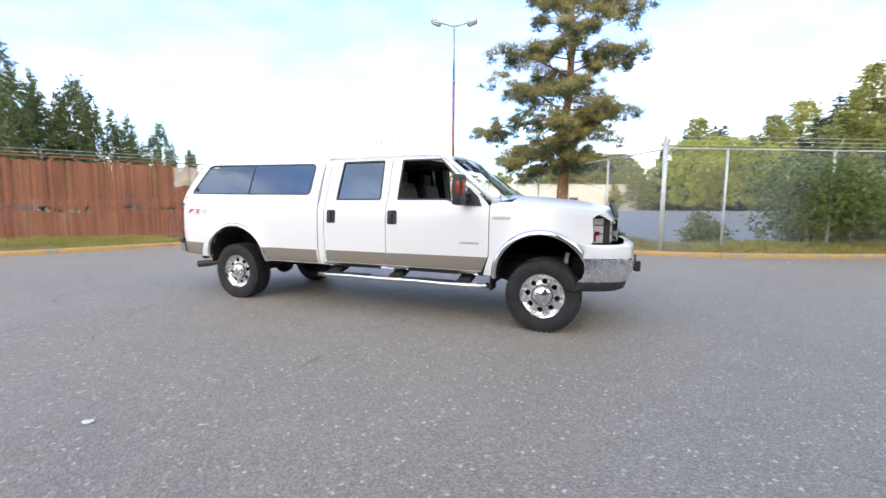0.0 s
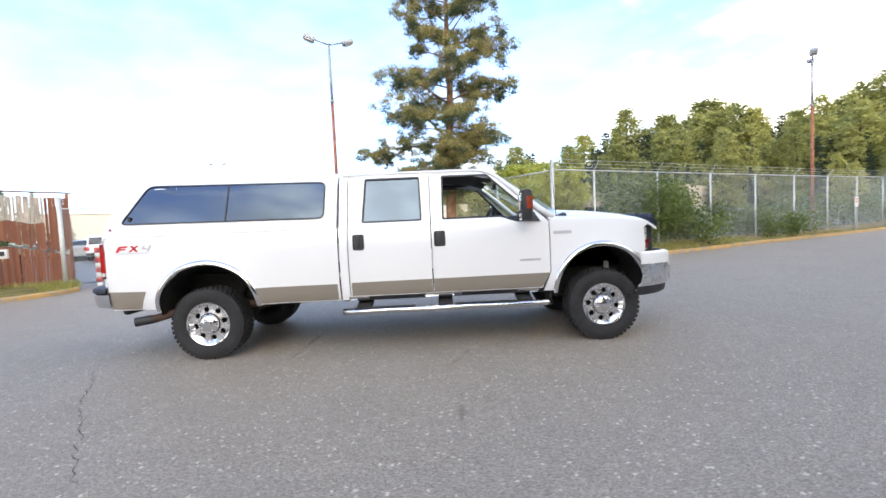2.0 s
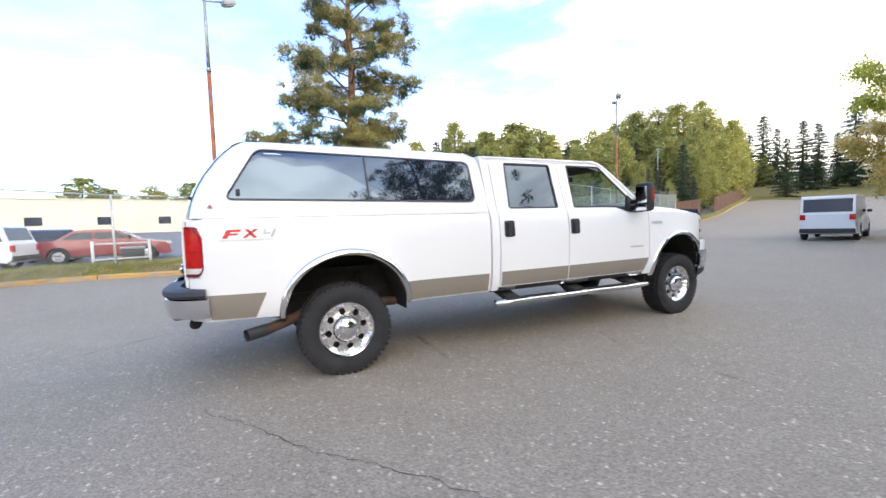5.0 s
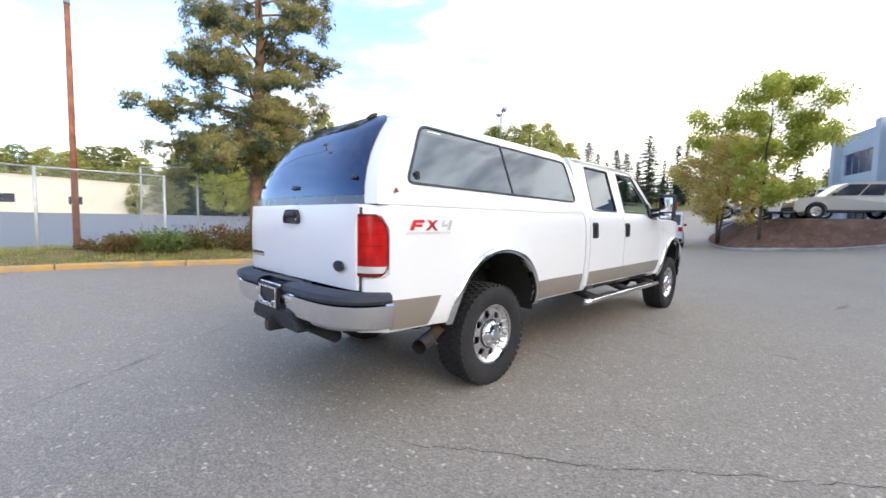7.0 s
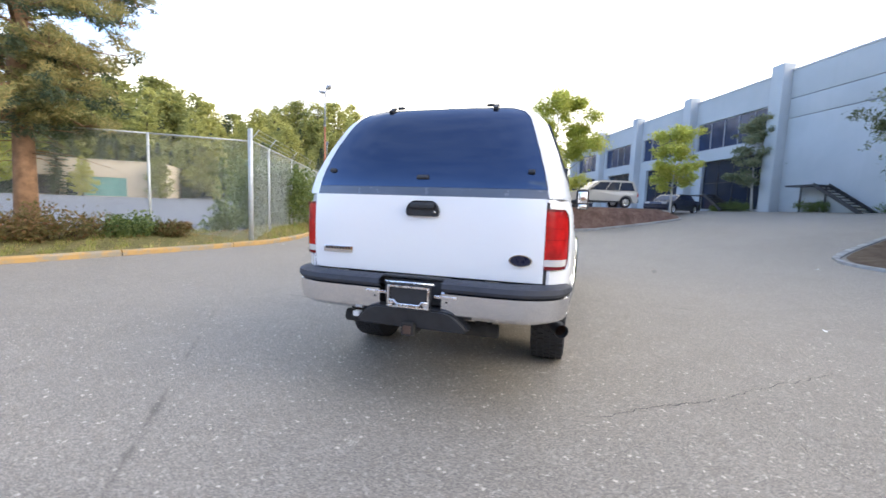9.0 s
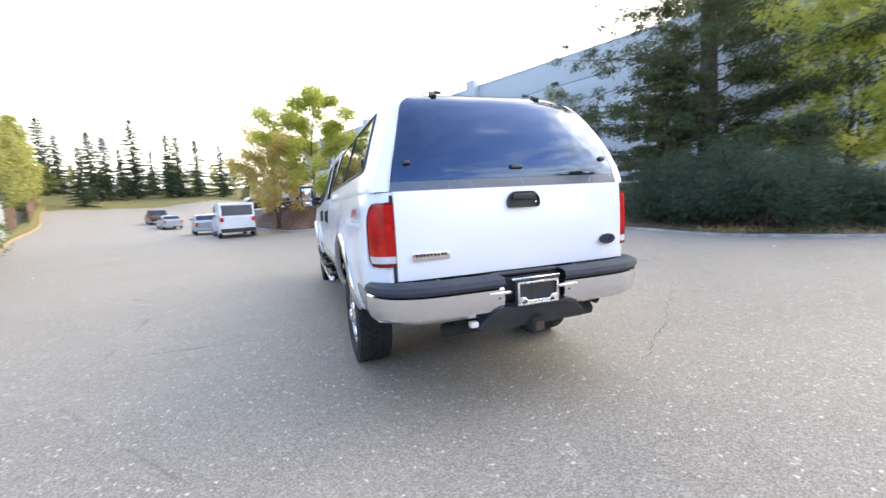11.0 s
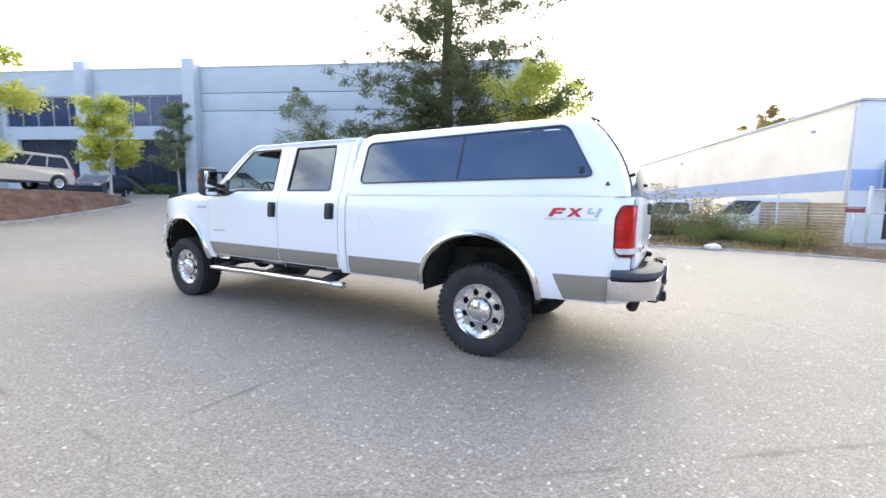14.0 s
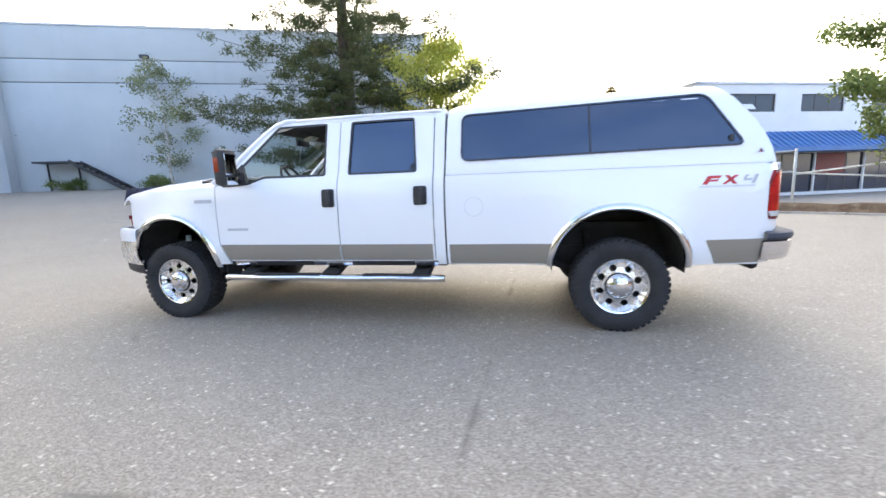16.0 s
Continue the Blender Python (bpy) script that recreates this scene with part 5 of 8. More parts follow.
        bar(-0.03, 0.36, 1.222, 1.236, DECALPALE, 0.01)
        if s > 0:
            ringp = arc(1.22, 1.12, 0.085, 0.085, 0, 360, 20)[:-1]
            bm, _ = ring_strip(ringp, 0.006, s, side_y, 0.001, 0.004)
            part("fuel_door", bm, DECALPALE, bed, "round fuel filler outline")
        # tail lamp wrapping the corner
        lamp = new("tail_light")
        lamp.parent = TRUCK
        lamp["label"] = "tall red tail light with a clear reversing lens"

        def lamp_piece(name, zlist, mat, proud=0.0):
            """A slice of the lamp, wrapped round the corner of the bed."""
            bm = bmesh.new()
            grid = []
            for z in zlist:
                top, foot = max(0.0, (z - 1.15) / 0.185), max(0.0, (1.05 - z) / 0.085)
                x0 = -1.056 - 0.066 * top ** 3.0 - 0.050 * foot ** 3 + proud
                row = []
                for t in np.linspace(0, 1, 10):
                    x = x0 + (-1.172 - x0) * (1 - (1 - t) ** 1.7)
                    y = float(np.interp(-x, [1.03, 1.09, 1.13, 1.155, 1.166, 1.172], [0.954, 0.939, 0.914, 0.884, 0.856, 0.815])) + proud
                    row.append(bm.verts.new((x - (0.010 + proud) * soft(t), s * y, z)))
                grid.append(row)
            for p, q in zip(grid, grid[1:]):
                for i in range(9):
                    bm.faces.new((p[i], p[i + 1], q[i + 1], q[i]))
            ret = bmesh.ops.extrude_face_region(bm, geom=bm.faces[:])
            bmesh.ops.translate(bm, verts=[v for v in ret["geom"] if isinstance(v, bmesh.types.BMVert)], vec=(0.05, -s * 0.03, 0))
            bmesh.ops.recalc_face_normals(bm, faces=bm.faces[:])
            part(name, bm, mat, lamp)
        lamp_piece("reversing_lens", [0.985, 1.0, 1.012, 1.026], CLEARLENS)
        lamp_piece("red_lens", [1.028, 1.06, 1.10, 1.148], REDLENS)
        lamp_piece("bulb_lens", [1.150, 1.185, 1.22], REDLENS)
        lamp_piece("red_lens", [1.222, 1.26, 1.285, 1.305, 1.325], REDLENS)
        lamp_piece("bezel", [0.962, 0.98, 1.0, 1.03, 1.06, 1.15, 1.22, 1.28, 1.31, 1.338], DKRED, -0.004)
        edge = []
        for z in np.linspace(0.966, 1.334, 15):
            top, foot = max(0.0, (z - 1.15) / 0.185), max(0.0, (1.05 - z) / 0.085)
            x = -1.053 - 0.066 * top ** 3.0 - 0.050 * foot ** 3
            edge.append((x, s * (float(np.interp(-x, [1.03, 1.09, 1.13], [0.954, 0.939, 0.914])) + 0.001), z))
        part("lens_edge", tube(bmesh.new(), edge, 0.005, 6), DKRED, lamp)
        lamp_piece("lens_edge", [0.965, 0.984], DKRED)
        lamp_piece("lens_edge", [1.326, 1.340], DKRED)


truck_sides()


def grid_skin(fn, us, vs, thick=0.0, vec=(0, 0, -0.02)):
    bm = bmesh.new()
    g = [[bm.verts.new(fn(u, v)) for v in vs] for u in us]
    for a, b in zip(g, g[1:]):
        for i in range(len(vs) - 1):
            bm.faces.new((a[i], a[i + 1], b[i + 1], b[i]))
    if thick:
        ret = bmesh.ops.extrude_face_region(bm, geom=bm.faces[:])
        bmesh.ops.translate(bm, verts=[v for v in ret["geom"] if isinstance(v, bmesh.types.BMVert)], vec=Vector(vec) * thick)
    bmesh.ops.recalc_face_normals(bm, faces=bm.faces[:])
    return bm


def truck_top():
    # roof of the cab
    def roof(u, v):
        a = abs(v)
        edge = 0.762 - 0.02 * soft((u - 2.9) / 0.3)
        z = 2.055 - 0.07 * a ** 6 - 0.012 * a ** 2
        z -= 0.055 * soft((u - 2.75) / 0.5) ** 1.5 + 0.05 * soft((1.62 - u) / 0.13)
        return (u, v * edge, z)
    part("roof", grid_skin(roof, np.linspace(1.49, 3.26, 22), np.linspace(-1, 1, 23), 1, (0, 0, -0.035)), WHITE, TRUCK)
    # windscreen and its pillars
    def screen(u, v):
        a = 1 - u
        x = 3.235 + 0.735 * u + 0.06 * (1 - v * v) * (0.4 + 0.6 * u)
        z = 1.985 - 0.525 * u - 0.012 * v * v
        return (x, v * (0.695 + 0.115 * u), z)
    part("windscreen", grid_skin(screen, np.linspace(0.0, 1.0, 9), np.linspace(-1, 1, 17)), SCREEN, TRUCK, "clear windscreen with a faint green tint")
    for s in (-1, 1):
        bm = bmesh.new()
        tube(bm, [(2.96, s * 0.744, 1.990), (3.08, s * 0.746, 1.982), (3.18, s * 0.751, 1.950), (3.29, s * 0.768, 1.872), (3.45, s * 0.795, 1.745), (3.72, s * 0.845, 1.515), (3.86, s * 0.875, 1.405)], [0.018, 0.024, 0.028, 0.030, 0.032, 0.036, 0.045], 10)
        part("windscreen_pillar", bm, WHITE, TRUCK)
        part("roof_rail", tube(bmesh.new(), [(1.52, s * 0.748, 1.985), (2.4, s * 0.748, 1.990), (3.02, s * 0.744, 1.985)], 0.016, 8), WHITE, TRUCK)
        part("door_pillar", box(bmesh.new(), (2.492, s * 0.80, 1.68), (0.13, 0.03, 0.62), Matrix.Rotation(s * radians(16.5), 3, "X")), BLACKPL, TRUCK)
        part("cowl", grid_skin(lambda u, v: (3.86 + 0.16 * u + 0.06 * (1 - v * v), v * 0.86, 1.475 + 0.015 * u - 0.05 * abs(v) ** 4), np.linspace(0, 1, 4), np.linspace(-1, 1, 15), 1, (0, 0, -0.04)), BLACKPL, TRUCK)

    # bonnet with rounded shoulders
    def hood(u, v):
        a = abs(v)
        zc = float(np.interp(u, [3.95, 4.3, 4.6, 4.85, 4.98, 5.05], [1.500, 1.478, 1.448, 1.405, 1.362, 1.30]))
        ze = float(np.interp(u, [3.80, 4.60, 4.85, 4.95, 5.05], [1.386, 1.360, 1.338, 1.310, 1.245]))
        w = 0.952 - 0.10 * max(0.0, (u - 4.45) / 0.55) ** 2
        z = ze + (zc - ze) * (1 - a ** 4.5) + 0.012 * math.exp(-((a - 0.45) / 0.12) ** 2)
        return (u + (0.05 * (1 - a * a) if u > 4.9 else 0), v * w, z)
    us = [3.80, 3.9, 4.0, 4.15, 4.3, 4.45, 4.6, 4.72, 4.85, 4.92, 4.98, 5.02, 5.05]
    part("bonnet", grid_skin(hood, us, np.linspace(-1, 1, 27), 1, (0, 0, -0.03)), WHITE, TRUCK)
    # bug deflector along the bonnet's lip
    part("deflector", grid_skin(lambda u, v: (5.075 + 0.05 * (1 - v * v) - 0.05 * u, v * 0.80, 1.285 + 0.135 * u - 0.02 * abs(v) ** 3), np.linspace(0, 1, 5), np.linspace(-1, 1, 19), 1, (-0.012, 0, 0)), EMBLEM, TRUCK, "dark blue bonnet deflector")
    # nose
    part("nose", box(bmesh.new(), (4.97, 0, 1.12), (0.12, 1.55, 0.36), bevel=0.02), BLACKPL, TRUCK)
    grille = new("grille")
    grille.parent = TRUCK
    bm = bmesh.new()
    for c, sz in (((5.07, 0, 1.262), (0.08, 1.02, 0.05)), ((5.07, 0, 1.005), (0.08, 1.02, 0.05)), ((5.07, 0.49, 1.135), (0.08, 0.05, 0.21)), ((5.07, -0.49, 1.135), (0.08, 0.05, 0.21))):
        box(bm, c, sz, bevel=0.012)
    part("surround", bm, CHROME, grille)
    for z in (1.075, 1.135, 1.195):
        part("bar", box(bmesh.new(), (5.075, 0, z), (0.05, 0.92, 0.026), bevel=0.008), CHROME, grille)
    for s in (-1, 1):
        hl = new("headlight")
        hl.parent = TRUCK
        hl["label"] = "clear headlight with red-brown corner marker"
        bm = grid_skin(lambda u, v: (5.055 - 0.18 * v ** 2.4, s * (0.53 + 0.335 * v - 0.03 * v ** 6), 0.995 + 0.255 * u), np.linspace(0, 1, 4), np.linspace(0, 1, 11), 1, (-0.07, -s * 0.02, 0))
        part("lens", bm, CLEARLENS, hl)
        for z in (1.085, 1.175):
            part("reflector_bar", grid_skin(lambda u, v: (5.060 - 0.18 * v ** 2.4, s * (0.53 + 0.338 * v - 0.03 * v ** 6), z + 0.012 * u), np.linspace(0, 1, 2), np.linspace(0, 1, 11)), DARKMETAL, hl)
        part("marker_lens", skin([(4.878, 1.02), (4.900, 1.02), (4.900, 1.09), (4.872, 1.09)], [], s, 0.01, lift=-0.002, dx=0.3), AMBER, hl)
        part("marker_lens", skin([(4.885, 1.08), (4.93, 1.08), (4.93, 1.12), (4.885, 1.12)], [], s, 0.01, lift=0.003, dx=0.3), DKRED, hl)

    # front bumper, bowed in plan
    def bumper(v, prof):
        a = abs(v)
        x = 5.30 - 0.10 * a ** 2 - 0.36 * max(0.0, (a - 0.72) / 0.28) ** 2.2
        y = v * (0.985 + 0.02 * (1 - a))
        return x + prof[0], y, prof[1]
    for name, prof, mat, lab in (("bumper_cap", [(-0.16, 0.985), (-0.05, 0.985), (-0.01, 0.965), (0.0, 0.93), (0.0, 0.845)], WHITE, "white upper bumper cap"),
                                 ("bumper_face", [(0.0, 0.843), (0.012, 0.80), (0.012, 0.70), (-0.01, 0.64), (-0.05, 0.60)], ALLOY, "satin chrome bumper face"),
                                 ("valance", [(-0.05, 0.598), (-0.06, 0.53), (-0.12, 0.50), (-0.22, 0.50)], BLACKPL, "black lower valance")):
        part(name, grid_skin(lambda u, v: bumper(v, prof[int(u)]), range(len(prof)), np.linspace(-1, 1, 33), 1, (-0.05, 0, 0)), mat, TRUCK, lab)
    for s in (-1, 1):
        part("tow_hook", box(bmesh.new(), (5.33, s * 0.36, 0.72), (0.07, 0.05, 0.12), bevel=0.015), BLACKPL, TRUCK)


truck_top()


def canopy():
    cap = new("canopy")
    cap.parent = TRUCK
    cap["label"] = "white fibreglass bed canopy with dark side windows and sloping rear glass"
    half = [(0.953, 1.402), (0.950, 1.43), (0.941, 1.46), (0.922, 1.53), (0.885, 1.63), (0.848, 1.73), (0.810, 1.83), (0.772, 1.93), (0.752, 1.965), (0.720, 2.005), (0.665, 2.038), (0.56, 2.062), (0.40, 2.080), (0.20, 2.090)]
    sec = [(-y, z) for y, z in half] + [(0.0, 2.093)] + [(y, z) for y, z in half[::-1]]

    def edge_x(z):
        """Where the sides end at the back, by height."""
        return float(np.interp(z, [1.40, 1.505, 1.57, 1.64, 1.74, 1.865, 1.945, 2.007, 2.05, 2.075, 2.093], [-1.105, -1.090, -1.070, -1.045, -0.995, -0.910, -0.842, -0.777, -0.72, -0.675, -0.63]))

    def tuck(x, z):
        return 0.045 * min(1.0, max(0.0, (edge_x(z) + 0.30 - x) / 0.30)) ** 2.4

    def half_width(z):
        return float(np.interp(z, [p[1] for p in half] + [2.093], [p[0] for p in half] + [0.02]))
    bm = bmesh.new()
    rings = []
    for k in range(34):
        f = (k / 33) ** 1.5
        ring = []
        for y, z in sec:
            x = edge_x(z) + (1.462 - edge_x(z)) * f
            sink = 0.030 * soft((x - 1.38) / 0.08) + 0.012 * soft((x - 0.3) / 1.2)
            ring.append(bm.verts.new((x, y * (1 - tuck(x, z)), z - sink * soft((z - 1.6) / 0.4))))
        rings.append(ring)
    for a, b in zip(rings, rings[1:]):
        for i in range(len(sec) - 1):
            bm.faces.new((a[i], b[i], b[i + 1], a[i + 1]))
    bm.faces.new(rings[-1])
    bmesh.ops.recalc_face_normals(bm, faces=bm.faces[:])
    part("shell", bm, WHITE, cap)

    # the back: a bowed face that rolls into the sides and the roof
    def slope(v, z, out=0.0):
        """v: -1 to 1 across the back at height z; out: how far it stands off."""
        w = half_width(z) * 0.955
        bow = float(np.interp(z, [1.40, 1.50, 1.65, 1.80, 1.95, 2.03, 2.07, 2.093], [0.085, 0.085, 0.083, 0.083, 0.083, 0.072, 0.045, 0.0]))
        tilt = float(np.interp(z, [1.40, 1.6, 1.8, 1.95, 2.05, 2.09], [0.10, 0.35, 0.60, 0.80, 0.92, 0.97]))
        n = Vector((-math.sqrt(1 - tilt * tilt), 0, tilt))
        return Vector((edge_x(z) - bow * (1 - abs(v) ** 4.5), v * w, z)) + n * out
    zs_back = [1.403, 1.44, 1.48, 1.53, 1.58, 1.63, 1.68, 1.73, 1.78, 1.83, 1.88, 1.93, 1.965, 2.005, 2.025, 2.038, 2.05, 2.062, 2.071, 2.080, 2.086, 2.090, 2.0925]
    part("rear_rim", grid_skin(lambda u, v: slope(v, u), zs_back, [-1, -0.985, -0.96, -0.93] + list(np.linspace(-0.88, 0.88, 19)) + [0.93, 0.96, 0.985, 1]), WHITE, cap)
    hatch = new("rear_hatch")
    hatch.parent = cap
    zs = list(np.linspace(1.458, 2.045, 17))
    wide = lambda z: float(np.interp(z, [1.40, 1.56, 1.70, 1.85, 1.95, 2.0, 2.045], [0.822, 0.785, 0.742, 0.692, 0.655, 0.622, 0.520])) / (half_width(z) * 0.955)
    part("glass", grid_skin(lambda u, v: slope(v * wide(u), u, 0.007), zs, np.linspace(-1, 1, 21), 1, (0.008, 0, -0.006)), HATCH_GLASS, hatch, "large dark tinted hatch glass")
    part("rail", grid_skin(lambda u, v: slope(v * wide(u), u, 0.009), [1.400, 1.43, 1.456], np.linspace(-1, 1, 17), 1, (0.015, 0, -0.004)), RAILGREY, hatch, "glossy dark grey rail under the glass")
    part("seal", tube(bmesh.new(), [slope(-wide(z), z, 0.006) for z in zs] + [slope(f * wide(2.045), 2.046, 0.006) for f in np.linspace(-0.9, 0.9, 9)] + [slope(wide(z), z, 0.006) for z in zs[::-1]], 0.0035, 5), BLACKPL, hatch)
    for y in (-0.41, 0.41):
        v = y / (half_width(2.04) * 0.955)
        hinge = part("hinge", box(bmesh.new(), slope(v, 2.043, 0.016), (0.085, 0.036, 0.020), Matrix.Rotation(radians(-28), 3, "Y"), 0.006), BLACKPL, hatch)
        part("knuckle", rod(bmesh.new(), slope(v, 2.062, 0.020) + Vector((0, -0.026, 0)), slope(v, 2.062, 0.020) + Vector((0, 0.026, 0)), 0.011), BLACKPL, hinge)
    for y, z, w in ((0.0, 1.522, 0.085), (-0.705, 1.565, 0.045), (0.705, 1.565, 0.045)):
        part("latch", box(bmesh.new(), slope(y / (half_width(z) * 0.955), z, 0.014), (0.026, w, 0.022), Matrix.Rotation(radians(-60), 3, "Y"), 0.007), BLACKPL, hatch)
    # long sliding side windows
    loop = rounded([(-0.895, 1.540), (1.33, 1.512), (1.332, 1.930), (-0.645, 1.972)], 0.075, 6)
    for s in (-1, 1):
        win = new("side_window")
        win.parent = cap
        bm, inner = ring_strip(loop, 0.014, s, cap_y, 0.010, 0.02)
        part("frame", bm, SLATE, win)
        part("glass", skin(inner, [], s, 0.008, cap_y, 0.003, 0.25, (1.6, 1.7, 1.8, 1.9)), TINT, win, "dark tinted sliding glass")
        part("slider_bar", skin([(0.243, 1.538), (0.258, 1.538), (0.258, 1.935), (0.243, 1.935)], [], s, 0.008, cap_y, 0.010, 1.0, (1.6, 1.7, 1.8)), SLATE, win)
        part("lock", box(bmesh.new(), (-0.79, s * (cap_y(0, 1.60) + 0.012), 1.60), (0.03, 0.02, 0.05), bevel=0.006), BLACKPL, win)
        part("badge", skin([(-1.005, 1.478), (-0.965, 1.478), (-0.985, 1.512)], [], s, 0.0, cap_y, 0.004, 1.0, ()), DKRED, cap, "tiny dark red maker's mark")
        part("seam", tube(bmesh.new(), [(-1.10, s * 0.905, 1.4), (-1.0, s * 0.936, 1.4), (-0.8, s * 0.950, 1.4), (1.44, s * 0.950, 1.4)], 0.0025, 5), DECALPALE, cap)
    part("front_pad", box(bmesh.new(), (1.465, 0, 1.62), (0.03, 1.5, 0.55)), BLACKPL, cap)


canopy()


def truck_rear():
    gate = new("tailgate")
    gate.parent = TRUCK
    def face(u, v):
        z = u
        x = -1.205 - 0.012 * math.sin(math.pi * (z - 0.87) / 0.53)
        return (x + 0.02 * abs(v) ** 10, v * 0.811, z)
    part("panel", grid_skin(face, [0.875, 0.885, 0.95, 1.05, 1.12, 1.19, 1.25, 1.33, 1.39, 1.40], np.linspace(-1, 1, 19), 1, (0.05, 0, 0)), WHITE, gate)
    # arched handle cup with a hollow lower half
    bm = bmesh.new()
    outline = rounded([(-0.116, 0.0), (0.116, 0.0), (0.116, 0.055), (0.078, 0.103), (-0.078, 0.103), (-0.116, 0.055)], 0.028, 4)
    back = [bm.verts.new((-1.205, -0.02 + y, 1.266 + z)) for y, z in outline]
    front = [bm.verts.new((-1.238, -0.02 + y * 0.97, 1.268 + z * 0.97)) for y, z in outline]
    face_cap = bm.faces.new(front)
    for i in range(len(outline)):
        k = (i + 1) % len(outline)
        bm.faces.new((back[i], back[k], front[k], front[i]))
    bmesh.ops.inset_region(bm, faces=[face_cap], thickness=0.010)
    bmesh.ops.translate(bm, verts=list(face_cap.verts), vec=(0.016, 0, 0))
    bmesh.ops.recalc_face_normals(bm, faces=bm.faces[:])
    h = part("handle", bm, BLACKPL, gate, "black tailgate handle cup")
    part("paddle", box(bmesh.new(), (-1.234, -0.02, 1.338), (0.024, 0.170, 0.044), bevel=0.012), BLACKPL, h)
    part("lock", rod(bmesh.new(), (-1.222, -0.105, 1.297), (-1.236, -0.105, 1.297), 0.008), CHROME, h)
    em = bmesh.new()
    lathe(em, [(0.0, 0.012), (0.030, 0.012), (0.034, 0.0)], 24, "Z", Matrix.Translation((-1.215, -0.672, 1.014)) @ Matrix.Rotation(radians(-90), 4, "Y") @ Matrix.Diagonal((1.0, 2.0, 1.0, 1)))
    part("emblem", em, EMBLEM, gate, "dark blue oval emblem")
    bm = lathe(bmesh.new(), [(0.034, 0.0), (0.034, 0.010), (0.037, 0.010), (0.037, 0.0)], 24, "Z", Matrix.Translation((-1.214, -0.672, 1.014)) @ Matrix.Rotation(radians(-90), 4, "Y") @ Matrix.Diagonal((1.0, 1.95, 1.0, 1)))
    part("emblem_rim", bm, CHROME, gate)
    part("badge", box(bmesh.new(), (-1.218, 0.61, 1.012), (0.008, 0.23, 0.045), bevel=0.003), CHROME, gate, "chrome tailgate badge")
    for k in range(9):
        part("badge_bar", box(bmesh.new(), (-1.224, 0.70 - 0.0225 * k, 1.022), (0.006, 0.014, 0.018)), BLACKPL, gate)
    for s in (-1, 1):
        part("rear_corner", skin([(-1.155, 0.86), (-1.03, 0.86), (-1.03, 1.36), (-1.155, 1.36)], [], s, 0.07, lift=-0.014), WHITE, TRUCK)
    part("gate_gap", box(bmesh.new(), (-1.15, 0, 1.12), (0.03, 1.66, 0.52)), BLACKPL, TRUCK)

    # chrome step bumper
    def bump_line(a):
        return Vector((float(np.interp(a, [0, 0.45, 0.60, 0.72, 0.81, 0.88, 0.94, 1.0], [-1.355, -1.352, -1.334, -1.295, -1.240, -1.170, -1.105, -1.045])), float(np.interp(a, [0, 0.45, 0.60, 0.72, 0.81, 0.88, 0.94, 1.0], [0.0, 0.56, 0.71, 0.81, 0.885, 0.932, 0.956, 0.966]))))

    def bump(v, p):
        a = abs(v)
        d = bump_line(min(1.0, a + 0.03)) - bump_line(max(0.0, a - 0.03))
        n = Vector((-d.y, d.x)).normalized()
        q = bump_line(a) + n * p[0] * (1.0 if p[0] > 0 else 1.0 - 0.6 * soft((a - 0.75) / 0.2))
        return q.x, math.copysign(q.y, v), p[1] + 0.012 * soft((a - 0.6) / 0.4) * (1 if p[1] < 0.66 else 0)
    prof = [(0.0, 0.80), (0.012, 0.79), (0.012, 0.73), (0.0, 0.66), (-0.025, 0.635), (-0.06, 0.63)]
    for v0, v1 in ((-1, -0.17), (0.17, 1)):
        part("bumper_face", grid_skin(lambda u, v: bump(v, prof[int(u)]), range(len(prof)), np.linspace(v0, v1, 31), 1, (0.02, 0, 0)), CHROME, TRUCK, "chrome rear bumper face")
        pad = [(0.012, 0.803), (0.028, 0.825), (0.022, 0.855), (-0.02, 0.868), (-0.10, 0.870), (-0.10, 0.80)]
        part("step_pad", grid_skin(lambda u, v: bump(v, pad[int(u)]), range(len(pad)), np.linspace(v0, v1, 31)), SLATE, TRUCK, "dark grey plastic step pad")
    part("bumper_well", box(bmesh.new(), (-1.27, 0, 0.770), (0.04, 0.42, 0.15)), BLACKPL, TRUCK)
    # dark centre step, arched along its upper edge
    bm = bmesh.new()
    outline = [(-0.39, 0.565), (-0.36, 0.545), (0.36, 0.545), (0.39, 0.565), (0.365, 0.60), (0.325, 0.635), (0.285, 0.668), (0.235, 0.682), (-0.235, 0.682), (-0.285, 0.668), (-0.325, 0.635), (-0.365, 0.60)]
    back = [bm.verts.new((-1.27, y, z)) for y, z in outline]
    front = [bm.verts.new((-1.40 + 0.05 * (y / 0.39) ** 2 - 0.012 * (z - 0.545) / 0.137, y * 0.985, z)) for y, z in outline]
    face = bm.faces.new(front)
    bm.faces.new(back[::-1])
    for i in range(len(outline)):
        k = (i + 1) % len(outline)
        bm.faces.new((back[i], back[k], front[k], front[i]))
    bmesh.ops.recalc_face_normals(bm, faces=bm.faces[:])
    bmesh.ops.bevel(bm, geom=list(face.edges), offset=0.014, segments=3, affect="EDGES")
    part("centre_step", bm, BLACKPL, TRUCK, "dark plastic centre step")
    plate = new("plate_frame")
    plate.parent = TRUCK
